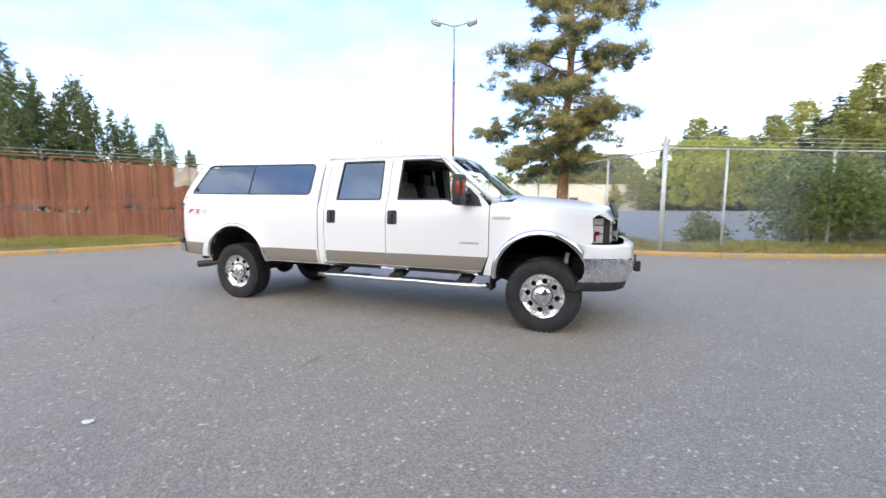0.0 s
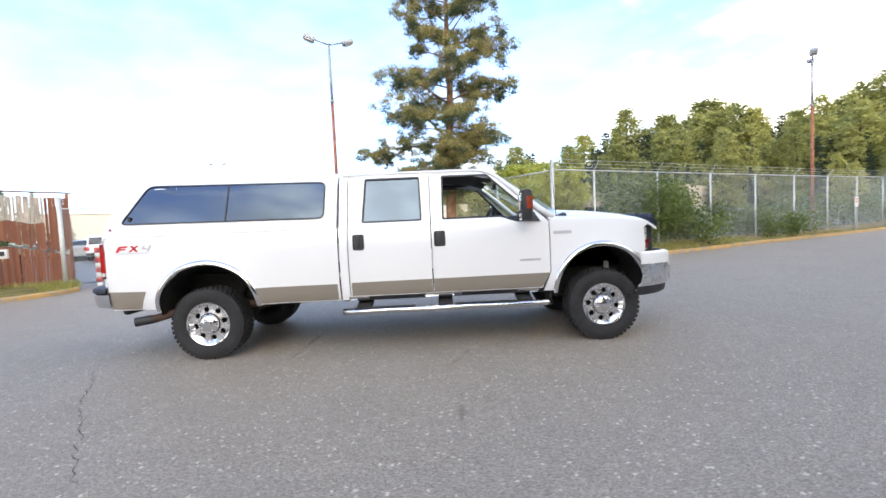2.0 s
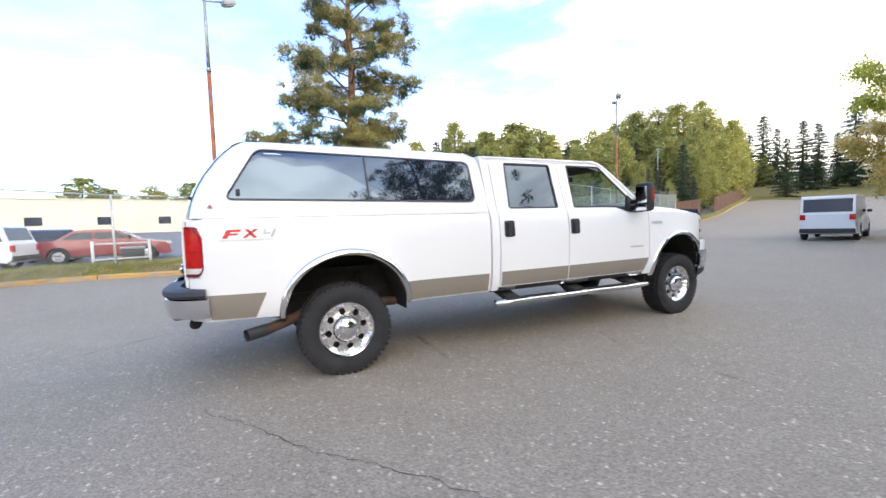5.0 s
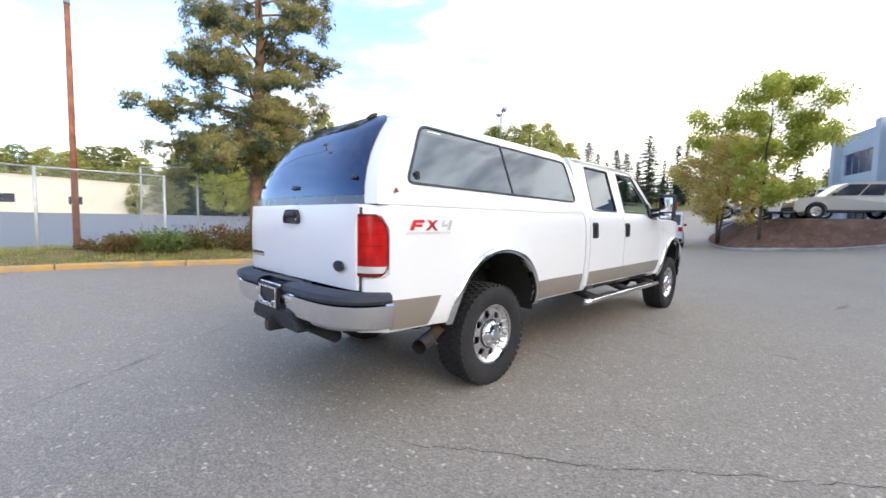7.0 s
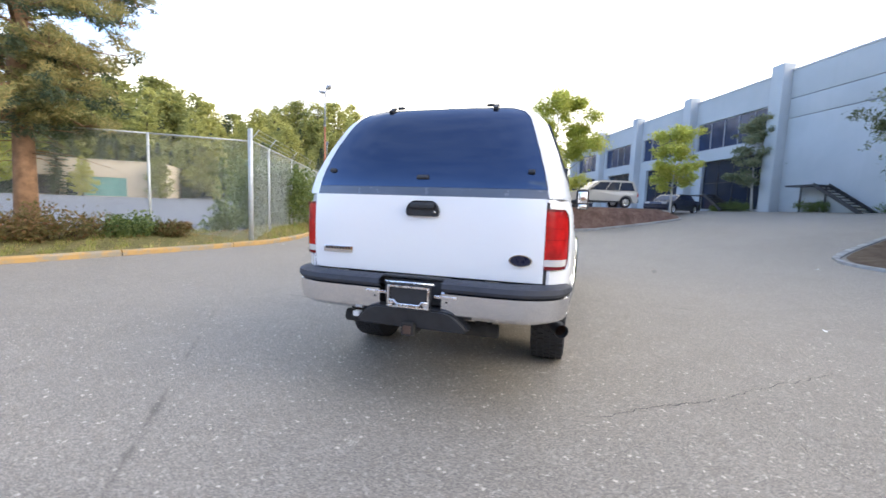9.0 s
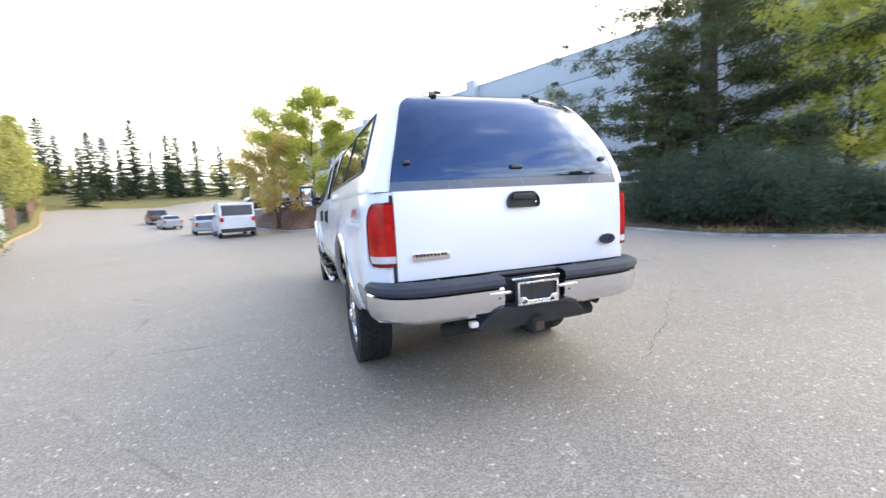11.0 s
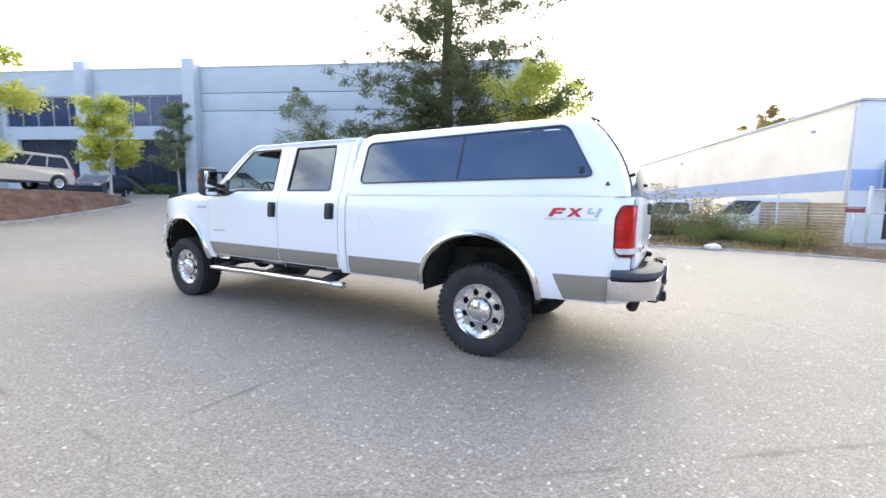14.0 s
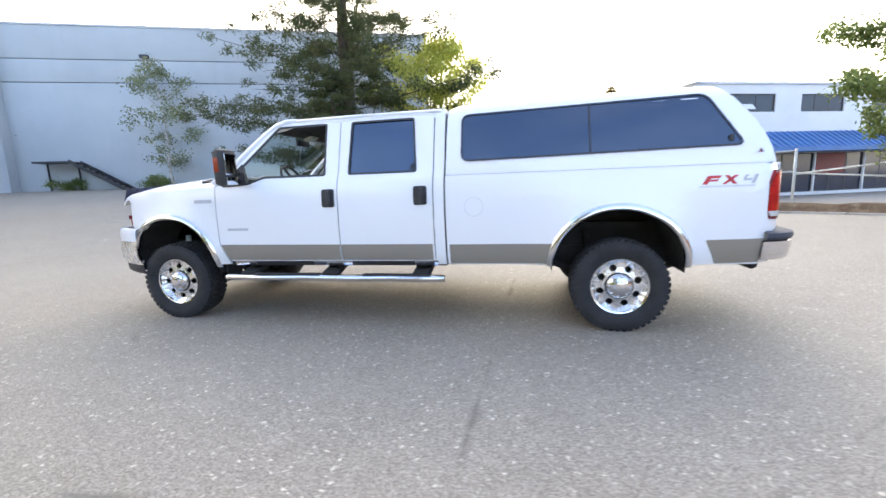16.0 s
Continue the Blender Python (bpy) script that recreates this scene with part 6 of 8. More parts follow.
    def ring(y, z0, z1, w, x, mat, name, label=""):
        bm = bmesh.new()
        for c, sz in (((x, 0, z1 - w / 2), (0.010, 2 * y, w)), ((x, 0, z0 + w / 2), (0.010, 2 * y, w)), ((x, y - w / 2, (z0 + z1) / 2), (0.010, w, z1 - z0 - 2 * w)), ((x, w / 2 - y, (z0 + z1) / 2), (0.010, w, z1 - z0 - 2 * w))):
            box(bm, c, sz, bevel=0.002)
        part(name, bm, mat, plate, label)
    ring(0.152, 0.675, 0.835, 0.010, -1.392, BLACKPL, "frame_rim")
    ring(0.142, 0.684, 0.826, 0.013, -1.396, ALLOY, "frame", "bright polished surround of the empty plate mount")
    step = [(-0.130, 0.728), (-0.096, 0.728), (-0.076, 0.706), (0.076, 0.706), (0.096, 0.728), (0.130, 0.728)]
    part("lower_edge", tube(bmesh.new(), [(-1.399, y, z) for y, z in step], 0.008, 6), ALLOY, plate)
    part("top_edge", rod(bmesh.new(), (-1.372, -0.165, 0.842), (-1.372, 0.165, 0.842), 0.008), ALLOY, plate)
    for s in (-1, 1):
        part("lower_corner", box(bmesh.new(), (-1.397, s * 0.113, 0.709), (0.006, 0.034, 0.028), bevel=0.002), ALLOY, plate)
        part("screw", box(bmesh.new(), (-1.403, s * 0.100, 0.702), (0.006, 0.014, 0.014), bevel=0.003), BLACKPL, plate)
    part("mount", box(bmesh.new(), (-1.375, 0, 0.755), (0.02, 0.28, 0.14)), BLACKPL, plate)
    for s in (-1, 1):
        part("plate_lamp", box(bmesh.new(), (-1.352, s * 0.235, 0.768), (0.035, 0.15, 0.022), bevel=0.009), ALLOY, TRUCK)
        part("bumper_bolt", box(bmesh.new(), (-1.356, s * 0.245, 0.738), (0.02, 0.03, 0.025), bevel=0.008), DARKMETAL, TRUCK)
    part("pad_bridge", box(bmesh.new(), (-1.25, 0, 0.862), (0.07, 0.46, 0.014), bevel=0.004), BLACKPL, TRUCK)
    # hitch
    hitch = new("tow_hitch")
    hitch.parent = TRUCK
    part("crossbar", rod(bmesh.new(), (-1.17, -0.55, 0.535), (-1.17, 0.55, 0.535), 0.045), CHASSIS, hitch)
    part("receiver", box(bmesh.new(), (-1.27, 0, 0.545), (0.26, 0.085, 0.085), bevel=0.01), CHASSIS, hitch)
    part("socket", box(bmesh.new(), (-1.403, 0, 0.545), (0.006, 0.052, 0.052)), RUSTYSTEEL, hitch)
    part("wiring_plug", box(bmesh.new(), (-1.31, 0.30, 0.575), (0.06, 0.075, 0.05), bevel=0.01), BLACKPL, hitch)
    part("wiring_plug", box(bmesh.new(), (-1.31, 0.40, 0.590), (0.05, 0.05, 0.035), bevel=0.008), STEELWHITE, hitch)
    ex = tube(bmesh.new(), [(0.55, -0.62, 0.56), (-0.2, -0.70, 0.60), (-0.45, -0.80, 0.53), (-0.62, -0.87, 0.49), (-0.75, -0.93, 0.478)], 0.045, 12, caps=False)
    part("exhaust_pipe", ex, RUSTYSTEEL, TRUCK, "brown exhaust pipe ending behind the wheel")
    part("exhaust_tip", tube(bmesh.new(), [(-0.64, -0.878, 0.488), (-0.79, -0.947, 0.474)], 0.050, 12, caps=False), BLACKPL, TRUCK)


truck_rear()


# wheel: tyre, tread, rim with eight round holes, chrome cap
def wheel(parent):
    w = new("wheel")
    w.parent = parent
    prof = [(0.235, 0.105), (0.262, 0.126), (0.312, 0.140), (0.355, 0.137), (0.381, 0.122), (0.391, 0.098), (0.393, 0.0)]
    prof = prof + [(r, -y) for r, y in prof[::-1][1:]] + [(0.235, -0.105), (0.20, 0.0), (0.235, 0.105)]
    part("tyre", lathe(bmesh.new(), prof, 48), RUBBER, w)
    tread = bmesh.new()
    n = 46
    for k in range(n):
        for row, y in enumerate((-0.105, -0.052, 0.0, 0.052, 0.105)):
            a = 2 * math.pi * (k + 0.5 * (row % 2)) / n
            m = Matrix.Rotation(-a, 3, "Y")
            r = 0.394 if abs(y) < 0.1 else 0.388
            box(tread, m @ Vector((r, y, 0)), (0.018, 0.042, 0.036), m)
    t = part("tread", tread, RUBBER, w)
    t["kind"] = "stuff"
    # dished face with holes
    bm = bmesh.new()
    loops = [[(0.226 * math.cos(a), 0.226 * math.sin(a)) for a in np.linspace(0, math.tau, 48, endpoint=False)]]
    for k in range(8):
        c = 2 * math.pi * (k + 0.5) / 8
        loops.append([(0.158 * math.cos(c) + 0.0295 * math.cos(a), 0.158 * math.sin(c) + 0.0295 * math.sin(a)) for a in np.linspace(0, math.tau, 14, endpoint=False)])
    for lp in loops:
        vs = [bm.verts.new((x, 0, z)) for x, z in lp]
        for a, b in zip(vs, vs[1:] + vs[:1]):
            bm.edges.new((a, b))
    bmesh.ops.triangle_fill(bm, edges=bm.edges[:], use_beauty=True, normal=(0, -1, 0))
    bmesh.ops.subdivide_edges(bm, edges=[e for e in bm.edges if not e.is_boundary and e.calc_length() > 0.05], cuts=1)
    for v in bm.verts:
        r = math.hypot(v.co.x, v.co.z)
        v.co.y = -float(np.interp(r, [0.0, 0.10, 0.12, 0.19, 0.205, 0.226], [0.085, 0.088, 0.082, 0.068, 0.074, 0.100]))
    ret = bmesh.ops.extrude_face_region(bm, geom=bm.faces[:])
    bmesh.ops.translate(bm, verts=[v for v in ret["geom"] if isinstance(v, bmesh.types.BMVert)], vec=(0, 0.022, 0))
    bmesh.ops.recalc_face_normals(bm, faces=bm.faces[:])
    rim = part("rim", bm, ALLOY, w, "polished alloy rim with eight round holes")
    part("rim_lip", lathe(bmesh.new(), [(0.222, -0.085), (0.226, -0.112), (0.238, -0.116), (0.242, -0.100), (0.236, -0.07), (0.222, -0.085)], 48), CHROME, rim)
    part("centre_cap", lathe(bmesh.new(), [(0.0, -0.152), (0.030, -0.152), (0.044, -0.148), (0.050, -0.136), (0.078, -0.128), (0.100, -0.114), (0.108, -0.098), (0.108, -0.070)], 32), CHROME, rim, "chrome centre cap")
    for k in range(8):
        a = 2 * math.pi * k / 8
        part("wheel_nut", rod(bmesh.new(), (0.084 * math.cos(a), -0.105, 0.084 * math.sin(a)), (0.084 * math.cos(a), -0.133, 0.084 * math.sin(a)), 0.011, 0.009, 6), CHROME, rim)
    part("cap_gasket", lathe(bmesh.new(), [(0.107, -0.090), (0.116, -0.090), (0.116, -0.07), (0.107, -0.07)], 32), BLACKPL, rim)
    part("brake_disc", lathe(bmesh.new(), [(0.0, -0.015), (0.2, -0.015), (0.2, 0.02), (0.0, 0.02)], 28), CHASSIS, w)
    return w


def wheels():
    """Four wheels as parts of the truck; the left ones turned about."""
    first = wheel(TRUCK)
    for k, (x, s, a) in enumerate(((RX, -1, 12), (FX, -1, 30), (RX, 1, 5), (FX, 1, 22))):
        ob = first if k == 0 else copy_thing(first, Matrix())
        ob.matrix_basis = pose(x, s * 0.832, HUBZ, 0, a, 0 if s < 0 else 180)


wheels()


def underbody():
    for s in (-1, 1):
        part("frame_rail", box(bmesh.new(), (1.95, s * 0.44, 0.62), (6.3, 0.08, 0.16)), CHASSIS, TRUCK)
        # side steps: chrome tube with black treads on brackets
        step = new("side_step")
        step.parent = TRUCK
        step["label"] = "chrome tubular side step with black treads"
        y = s * 0.985
        part("tube", tube(bmesh.new(), [(1.50, y, 0.478), (1.75, y, 0.478), (2.0, y, 0.482), (2.45, y, 0.475), (2.9, y, 0.482), (3.3, y, 0.475), (3.72, y, 0.478), (3.79, s * 0.95, 0.485)], 0.040, 12, 0.85), CHROME, step)
        for x0, x1 in ((1.62, 2.28), (2.72, 3.42)):
            part("tread_pad", box(bmesh.new(), ((x0 + x1) / 2, y, 0.512), (x1 - x0, 0.062, 0.016), bevel=0.005), BLACKPL, step)
        for x in (1.72, 2.62, 3.50):
            part("bracket", box(bmesh.new(), (x, s * 0.86, 0.535), (0.16, 0.28, 0.05), Matrix.Rotation(s * radians(-14), 3, "X"), 0.01), CHASSIS, step)
        # wheel housings
        for cx, cz, rx, rz in ((0.03, 0.60, 0.53, 0.48), (4.355, 0.59, 0.50, 0.50)):
            pts = arc(cx, cz, rx, rz, -8, 188, 20)
            bm = bmesh.new()
            a = [bm.verts.new((x, s * 0.945, z)) for x, z in pts]
            b = [bm.verts.new((x, s * 0.45, z)) for x, z in pts]
            for k in range(len(pts) - 1):
                bm.faces.new((a[k], a[k + 1], b[k + 1], b[k]))
            bm.faces.new(b)
            bmesh.ops.recalc_face_normals(bm, faces=bm.faces[:])
            part("wheel_housing", bm, CHASSIS, TRUCK)
        for x in (RX, FX):
            part("leaf_spring", tube(bmesh.new(), [(x - 0.68, s * 0.56, 0.58), (x - 0.3, s * 0.56, 0.47), (x, s * 0.56, 0.44), (x + 0.3, s * 0.56, 0.47), (x + 0.68, s * 0.56, 0.60)], 0.028, 6), CHASSIS, TRUCK)
            part("damper", rod(bmesh.new(), (x + 0.16, s * 0.62, 0.40), (x + 0.22, s * 0.50, 0.85), 0.03), STEELWHITE if x == FX else CHASSIS, TRUCK)
        part("mud_flap", box(bmesh.new(), (3.80, s * 0.80, 0.52), (0.02, 0.22, 0.20)), CHASSIS, TRUCK)
    for x in (RX, FX):
        part("axle", rod(bmesh.new(), (x, -0.8, HUBZ), (x, 0.8, HUBZ), 0.05), CHASSIS, TRUCK)
        bm = bmesh.new()
        bmesh.ops.create_uvsphere(bm, u_segments=14, v_segments=10, radius=0.15, matrix=Matrix.Translation((x, 0.0 if x == RX else -0.25, HUBZ)))
        part("differential", bm, CHASSIS, TRUCK)
    part("drive_shaft", rod(bmesh.new(), (0.1, 0.02, 0.45), (2.6, 0.05, 0.60), 0.05), CHASSIS, TRUCK)
    part("gearbox", box(bmesh.new(), (3.0, 0, 0.62), (1.0, 0.42, 0.30), bevel=0.06), CHASSIS, TRUCK)
    part("engine_sump", box(bmesh.new(), (4.25, 0, 0.70), (0.9, 0.5, 0.40), bevel=0.06), CHASSIS, TRUCK)
    part("fuel_tank", box(bmesh.new(), (2.0, 0.62, 0.63), (1.3, 0.32, 0.14), bevel=0.05), CHASSIS, TRUCK)
    part("floor_pan", box(bmesh.new(), (2.62, 0, 0.70), (2.30, 1.80, 0.06)), CHASSIS, TRUCK)
    part("bed_floor", box(bmesh.new(), (0.13, 0, 0.90), (2.60, 1.10, 0.05)), CHASSIS, TRUCK)
    part("bed_inner", box(bmesh.new(), (0.13, 0, 1.25), (2.60, 1.72, 0.04)), CHASSIS, TRUCK)
    part("spare_wheel", lathe(bmesh.new(), [(0.18, -0.10), (0.34, -0.12), (0.375, -0.06), (0.375, 0.06), (0.34, 0.12), (0.18, 0.10)], 28, "Z", Matrix.Translation((-0.68, 0, 0.66))), RUBBER, TRUCK)
    part("firewall", box(bmesh.new(), (3.80, 0, 1.05), (0.05, 1.74, 0.75)), CHASSIS, TRUCK)
    part("inner_wing", box(bmesh.new(), (4.4, 0, 1.05), (1.10, 0.9, 0.5)), CHASSIS, TRUCK)
    part("cab_back", box(bmesh.new(), (1.52, 0, 1.05), (0.04, 1.78, 0.80)), WHITE, TRUCK)
    part("cab_back_glass", box(bmesh.new(), (1.53, 0, 1.70), (0.02, 1.35, 0.46)), TINT, TRUCK)
    part("cab_back_pillar", box(bmesh.new(), (1.52, 0, 1.965), (0.06, 1.46, 0.08)), WHITE, TRUCK)


underbody()


def interior():
    for s in (-1, 1):
        seat = new("front_seat")
        seat.parent = TRUCK
        seat["label"] = "grey cloth front seat with headrest"
        part("cushion", box(bmesh.new(), (2.78, s * 0.40, 1.08), (0.52, 0.54, 0.20), bevel=0.05), CLOTH, seat)
        part("backrest", box(bmesh.new(), (2.50, s * 0.40, 1.38), (0.16, 0.52, 0.62), Matrix.Rotation(radians(-14), 3, "Y"), 0.05), CLOTH, seat)
        part("headrest", box(bmesh.new(), (2.40, s * 0.40, 1.765), (0.10, 0.27, 0.17), bevel=0.04), CLOTH, seat)
        part("door_card", skin([(2.52, 0.66), (3.68, 0.66), (3.76, 0.85), (3.76, 1.36), (2.52, 1.43)], [], s, 0.03, lift=-0.045), CLOTH, TRUCK)
        part("headliner_edge", box(bmesh.new(), (2.35, s * 0.70, 1.965), (1.6, 0.06, 0.05)), CLOTH, TRUCK)
    part("rear_bench", box(bmesh.new(), (1.86, 0, 1.10), (0.45, 1.45, 0.22), bevel=0.05), CLOTH, TRUCK)
    part("rear_backrest", box(bmesh.new(), (1.64, 0, 1.40), (0.14, 1.45, 0.55), bevel=0.04), CLOTH, TRUCK)
    dash = new("dashboard")
    dash.parent = TRUCK
    part("top_roll", box(bmesh.new(), (3.62, 0, 1.36), (0.34, 1.60, 0.20), bevel=0.07), BLACKPL, dash)
    part("binnacle", box(bmesh.new(), (3.46, 0.40, 1.42), (0.16, 0.42, 0.12), bevel=0.04), BLACKPL, dash)
    part("console", box(bmesh.new(), (3.45, 0, 1.12), (0.25, 0.34, 0.45), bevel=0.04), BLACKPL, dash)
    wm = Matrix.Translation((3.26, 0.40, 1.42)) @ Matrix.Rotation(radians(-62), 4, "Y")
    st = new("steering_wheel")
    st.parent = TRUCK
    part("rim", tube(bmesh.new(), [wm @ Vector((0.185 * math.cos(a), 0.185 * math.sin(a), 0)) for a in np.linspace(0, math.tau, 29)], 0.014, 8), BLACKPL, st)
    part("hub", box(bmesh.new(), wm @ Vector((0, 0, 0.0)), (0.14, 0.16, 0.04), wm.to_3x3(), 0.02), BLACKPL, st)
    for a in (0.3, math.pi - 0.3, math.pi * 1.5):
        part("spoke", rod(bmesh.new(), wm @ Vector((0, 0, 0)), wm @ Vector((0.18 * math.sin(a - math.pi / 2), 0.18 * math.cos(a - math.pi / 2), 0)), 0.014), BLACKPL, st)
    part("column", rod(bmesh.new(), (3.26, 0.40, 1.40), (3.55, 0.40, 1.25), 0.035), BLACKPL, st)
    part("rear_view_mirror", box(bmesh.new(), (3.34, 0.0, 1.86), (0.03, 0.26, 0.07), bevel=0.015), BLACKPL, TRUCK)
    for s in (-1, 1):
        part("sun_visor", box(bmesh.new(), (3.18, s * 0.38, 1.93), (0.16, 0.50, 0.02), Matrix.Rotation(radians(18), 3, "Y"), 0.006), CLOTH, TRUCK)
    part("headliner", grid_skin(lambda u, v: (u, v * 0.70, 1.985 - 0.05 * soft((u - 2.75) / 0.5)), [1.55, 2.2, 2.8, 3.2], np.linspace(-1, 1, 5)), CLOTH, TRUCK)


interior()


def door_mirrors():
    for s in (-1, 1):
        m = new("door_mirror")
        m.parent = TRUCK
        m["label"] = "black towing mirror with an orange marker lamp"
        part("sail", skin([(3.43, 1.385), (3.70, 1.372), (3.645, 1.475), (3.52, 1.590)], [], s, 0.03, lift=0.012, dx=0.3), BLACKPL, m)
        for z in (1.43, 1.50):
            part("arm", tube(bmesh.new(), [(3.54, s * 0.93, z), (3.50, s * 1.10, z + 0.02)], 0.028, 8), BLACKPL, m)
        bm = box(bmesh.new(), (3.50, s * 1.145, 1.545), (0.115, 0.20, 0.335), bevel=0.045)
        part("housing", bm, BLACKPL, m)
        part("marker_lamp", box(bmesh.new(), (3.555, s * 1.175, 1.565), (0.02, 0.085, 0.16), bevel=0.009), AMBER, m)
        part("marker_lamp", box(bmesh.new(), (3.515, s * 1.242, 1.57), (0.05, 0.012, 0.13), bevel=0.005), AMBER, m)
        part("glass", box(bmesh.new(), (3.441, s * 1.145, 1.575), (0.008, 0.15, 0.19), bevel=0.003), CHROME, m)
        part("lower_glass", box(bmesh.new(), (3.441, s * 1.145, 1.425), (0.008, 0.14, 0.07), bevel=0.003), CHROME, m)


door_mirrors()
part("antenna", rod(bmesh.new(), (3.90, -0.88, 1.40), (3.84, -0.90, 2.10), 0.004, 0.002, 5), DARKMETAL, TRUCK)

# ---- fences ----
def chain_link(name, label, pts, h, post_r=0.035, pitch=0.075, barbed=True, posts=None, cat="fence", lift=0.15, step=3.32, first=None, mesh_mat=None):
    """Posts, top rail, diamond mesh and barbed wire along a line of (x, y)."""
    root = thing(name, label, cat)
    run = [Vector((*p, 0)) for p in pts]
    lens = [0.0]
    for a, b in zip(run, run[1:]):
        lens.append(lens[-1] + (b - a).length)

    def at(s):
        for k in range(len(run) - 1):
            if s <= lens[k + 1] + 1e-6:
                p = run[k].lerp(run[k + 1], (s - lens[k]) / (lens[k + 1] - lens[k]))
                return Vector((p.x, p.y, ground_z(p.x, p.y) + lift))
        return Vector((run[-1].x, run[-1].y, ground_z(run[-1].x, run[-1].y) + lift))
    total = lens[-1]
    marks = posts or [0.0] + [s for s in np.arange(first if first else step, total - 0.5, step)] + [total]
    for i, s in enumerate(marks):
        p = at(s)
        big = i == 0
        part("post", rod(bmesh.new(), p - Vector((0, 0, 0.25)), p + Vector((0, 0, h + (0.35 if big else 0.02))), post_r * (1.7 if big else 1), None, 10), GALV, root)
        if barbed:
            d = (at(min(s + 0.1, total)) - at(max(s - 0.1, 0))).normalized()
            n = Vector((d.y, -d.x, 0))
            part("barb_arm", rod(bmesh.new(), p + Vector((0, 0, h)), p + Vector((0, 0, h + 0.32)) + n * 0.25, 0.013, None, 6), GALV, root)
    for a, b in zip(marks, marks[1:]):
        part("top_rail", rod(bmesh.new(), at(a) + Vector((0, 0, h)), at(b) + Vector((0, 0, h)), 0.022, None, 8), GALV, root)
    if barbed:
        for k in range(3):
            f = (k + 1) / 3
            pts3 = []
            for s in np.linspace(0, total, max(2, int(total / 1.6))):
                d = (at(min(s + 0.1, total)) - at(max(s - 0.1, 0))).normalized()
                n = Vector((d.y, -d.x, 0))
                pts3.append(at(s) + Vector((0, 0, h + 0.32 * f - 0.02)) + n * 0.25 * f)
            part("barbed_wire", tube(bmesh.new(), pts3, 0.006, 4), WIRE, root)
    verts, faces = [], []

    def ribbon(a, b, w=0.0024):
        i = len(verts)
        d = (b - a).normalized()
        u = Vector((d.y, -d.x, 0))
        u = u.normalized() if u.length > 1e-3 else Vector((1, 0, 0))
        v = d.cross(u)
        for p in (a, b):
            for c in ((1, 0), (-0.5, 0.87), (-0.5, -0.87)):
                q = p + (u * c[0] + v * c[1]) * w
                verts.append(tuple(q))
        for k in range(3):
            faces.append((i + k, i + (k + 1) % 3, i + 3 + (k + 1) % 3, i + 3 + k))
    for k in range(len(run) - 1):
        s0, s1 = lens[k], lens[k + 1]
        s = s0 - h
        while s < s1:
            for up in (0, 1):
                a, b = max(s, s0), min(s + h, s1)
                if b > a:
                    za, zb = (a - s, b - s) if up else (h - (a - s), h - (b - s))
                    ribbon(at(a) + Vector((0, 0, za)), at(b) + Vector((0, 0, zb)))
            s += pitch
    m = raw("mesh", verts, faces, mesh_mat or WIRE, root)
    m["kind"] = "stuff"
    return root


FA, FTH = Vector((6.52, 8.32)), 0.428
fdir = Vector((math.cos(FTH), math.sin(FTH)))
far_end = FA + fdir * 35.3
chain_link("chain_link_fence", "tall galvanised chain-link fence with barbed wire along the road", [tuple(FA), tuple(far_end)], 3.02, first=1.89, lift=0.10)
chain_link("chain_link_fence", "galvanised chain-link fence turning away behind the pine", [tuple(FA + Vector((0.02, 0.05))), (5.0, 10.45), (0.5, 16.7)], 2.95, barbed=False, lift=0.15, step=2.62, first=2.6)
chain_link("chain_link_fence", "weathered chain-link fence along the yard entrance", [(-8.6, 6.95), (-6.4, 8.85), (-4.4, 11.05), (-2.46, 11.75), (0.3, 11.75)], 2.32, barbed=False, lift=0.12, posts=[0.0, 2.91, 5.88, 7.94, 10.70])
bin_box = thing("utility_box", "dark grey utility box with a lid behind the yard fence", "utility box", at=gz(-4.3, 12.75, 0.02, 12))
part("body", box(bmesh.new(), (0, 0, 0.36), (0.62, 0.52, 0.72), bevel=0.03), DARKMETAL, bin_box)
part("lid", box(bmesh.new(), (0, 0, 0.76), (0.70, 0.60, 0.07), bevel=0.02), GREYPOLE, bin_box)
part("base", box(bmesh.new(), (0, 0, 0.015), (0.76, 0.66, 0.05), bevel=0.008), CONCRETE, bin_box)
guard = thing("pipe_guard", "white pipe guard rail beside the utility box", "rail", at=gz(-4.5, 12.3, 0.0, 18))
for x in (-0.75, 0.75):
    part("post", rod(bmesh.new(), (x, 0, -0.1), (x, 0, 1.05), 0.045, None, 10), STEELWHITE, guard)
for z in (0.45, 0.95):
    part("rail", rod(bmesh.new(), (-0.75, 0, z), (0.75, 0, z), 0.03, None, 8), STEELWHITE, guard)
chain_link("chain_link_fence", "low chain-link fence behind the brush", [(3.6, -17.0), (-5.2, -17.6)], 2.0, barbed=False, lift=0.1, step=2.9, pitch=0.1)


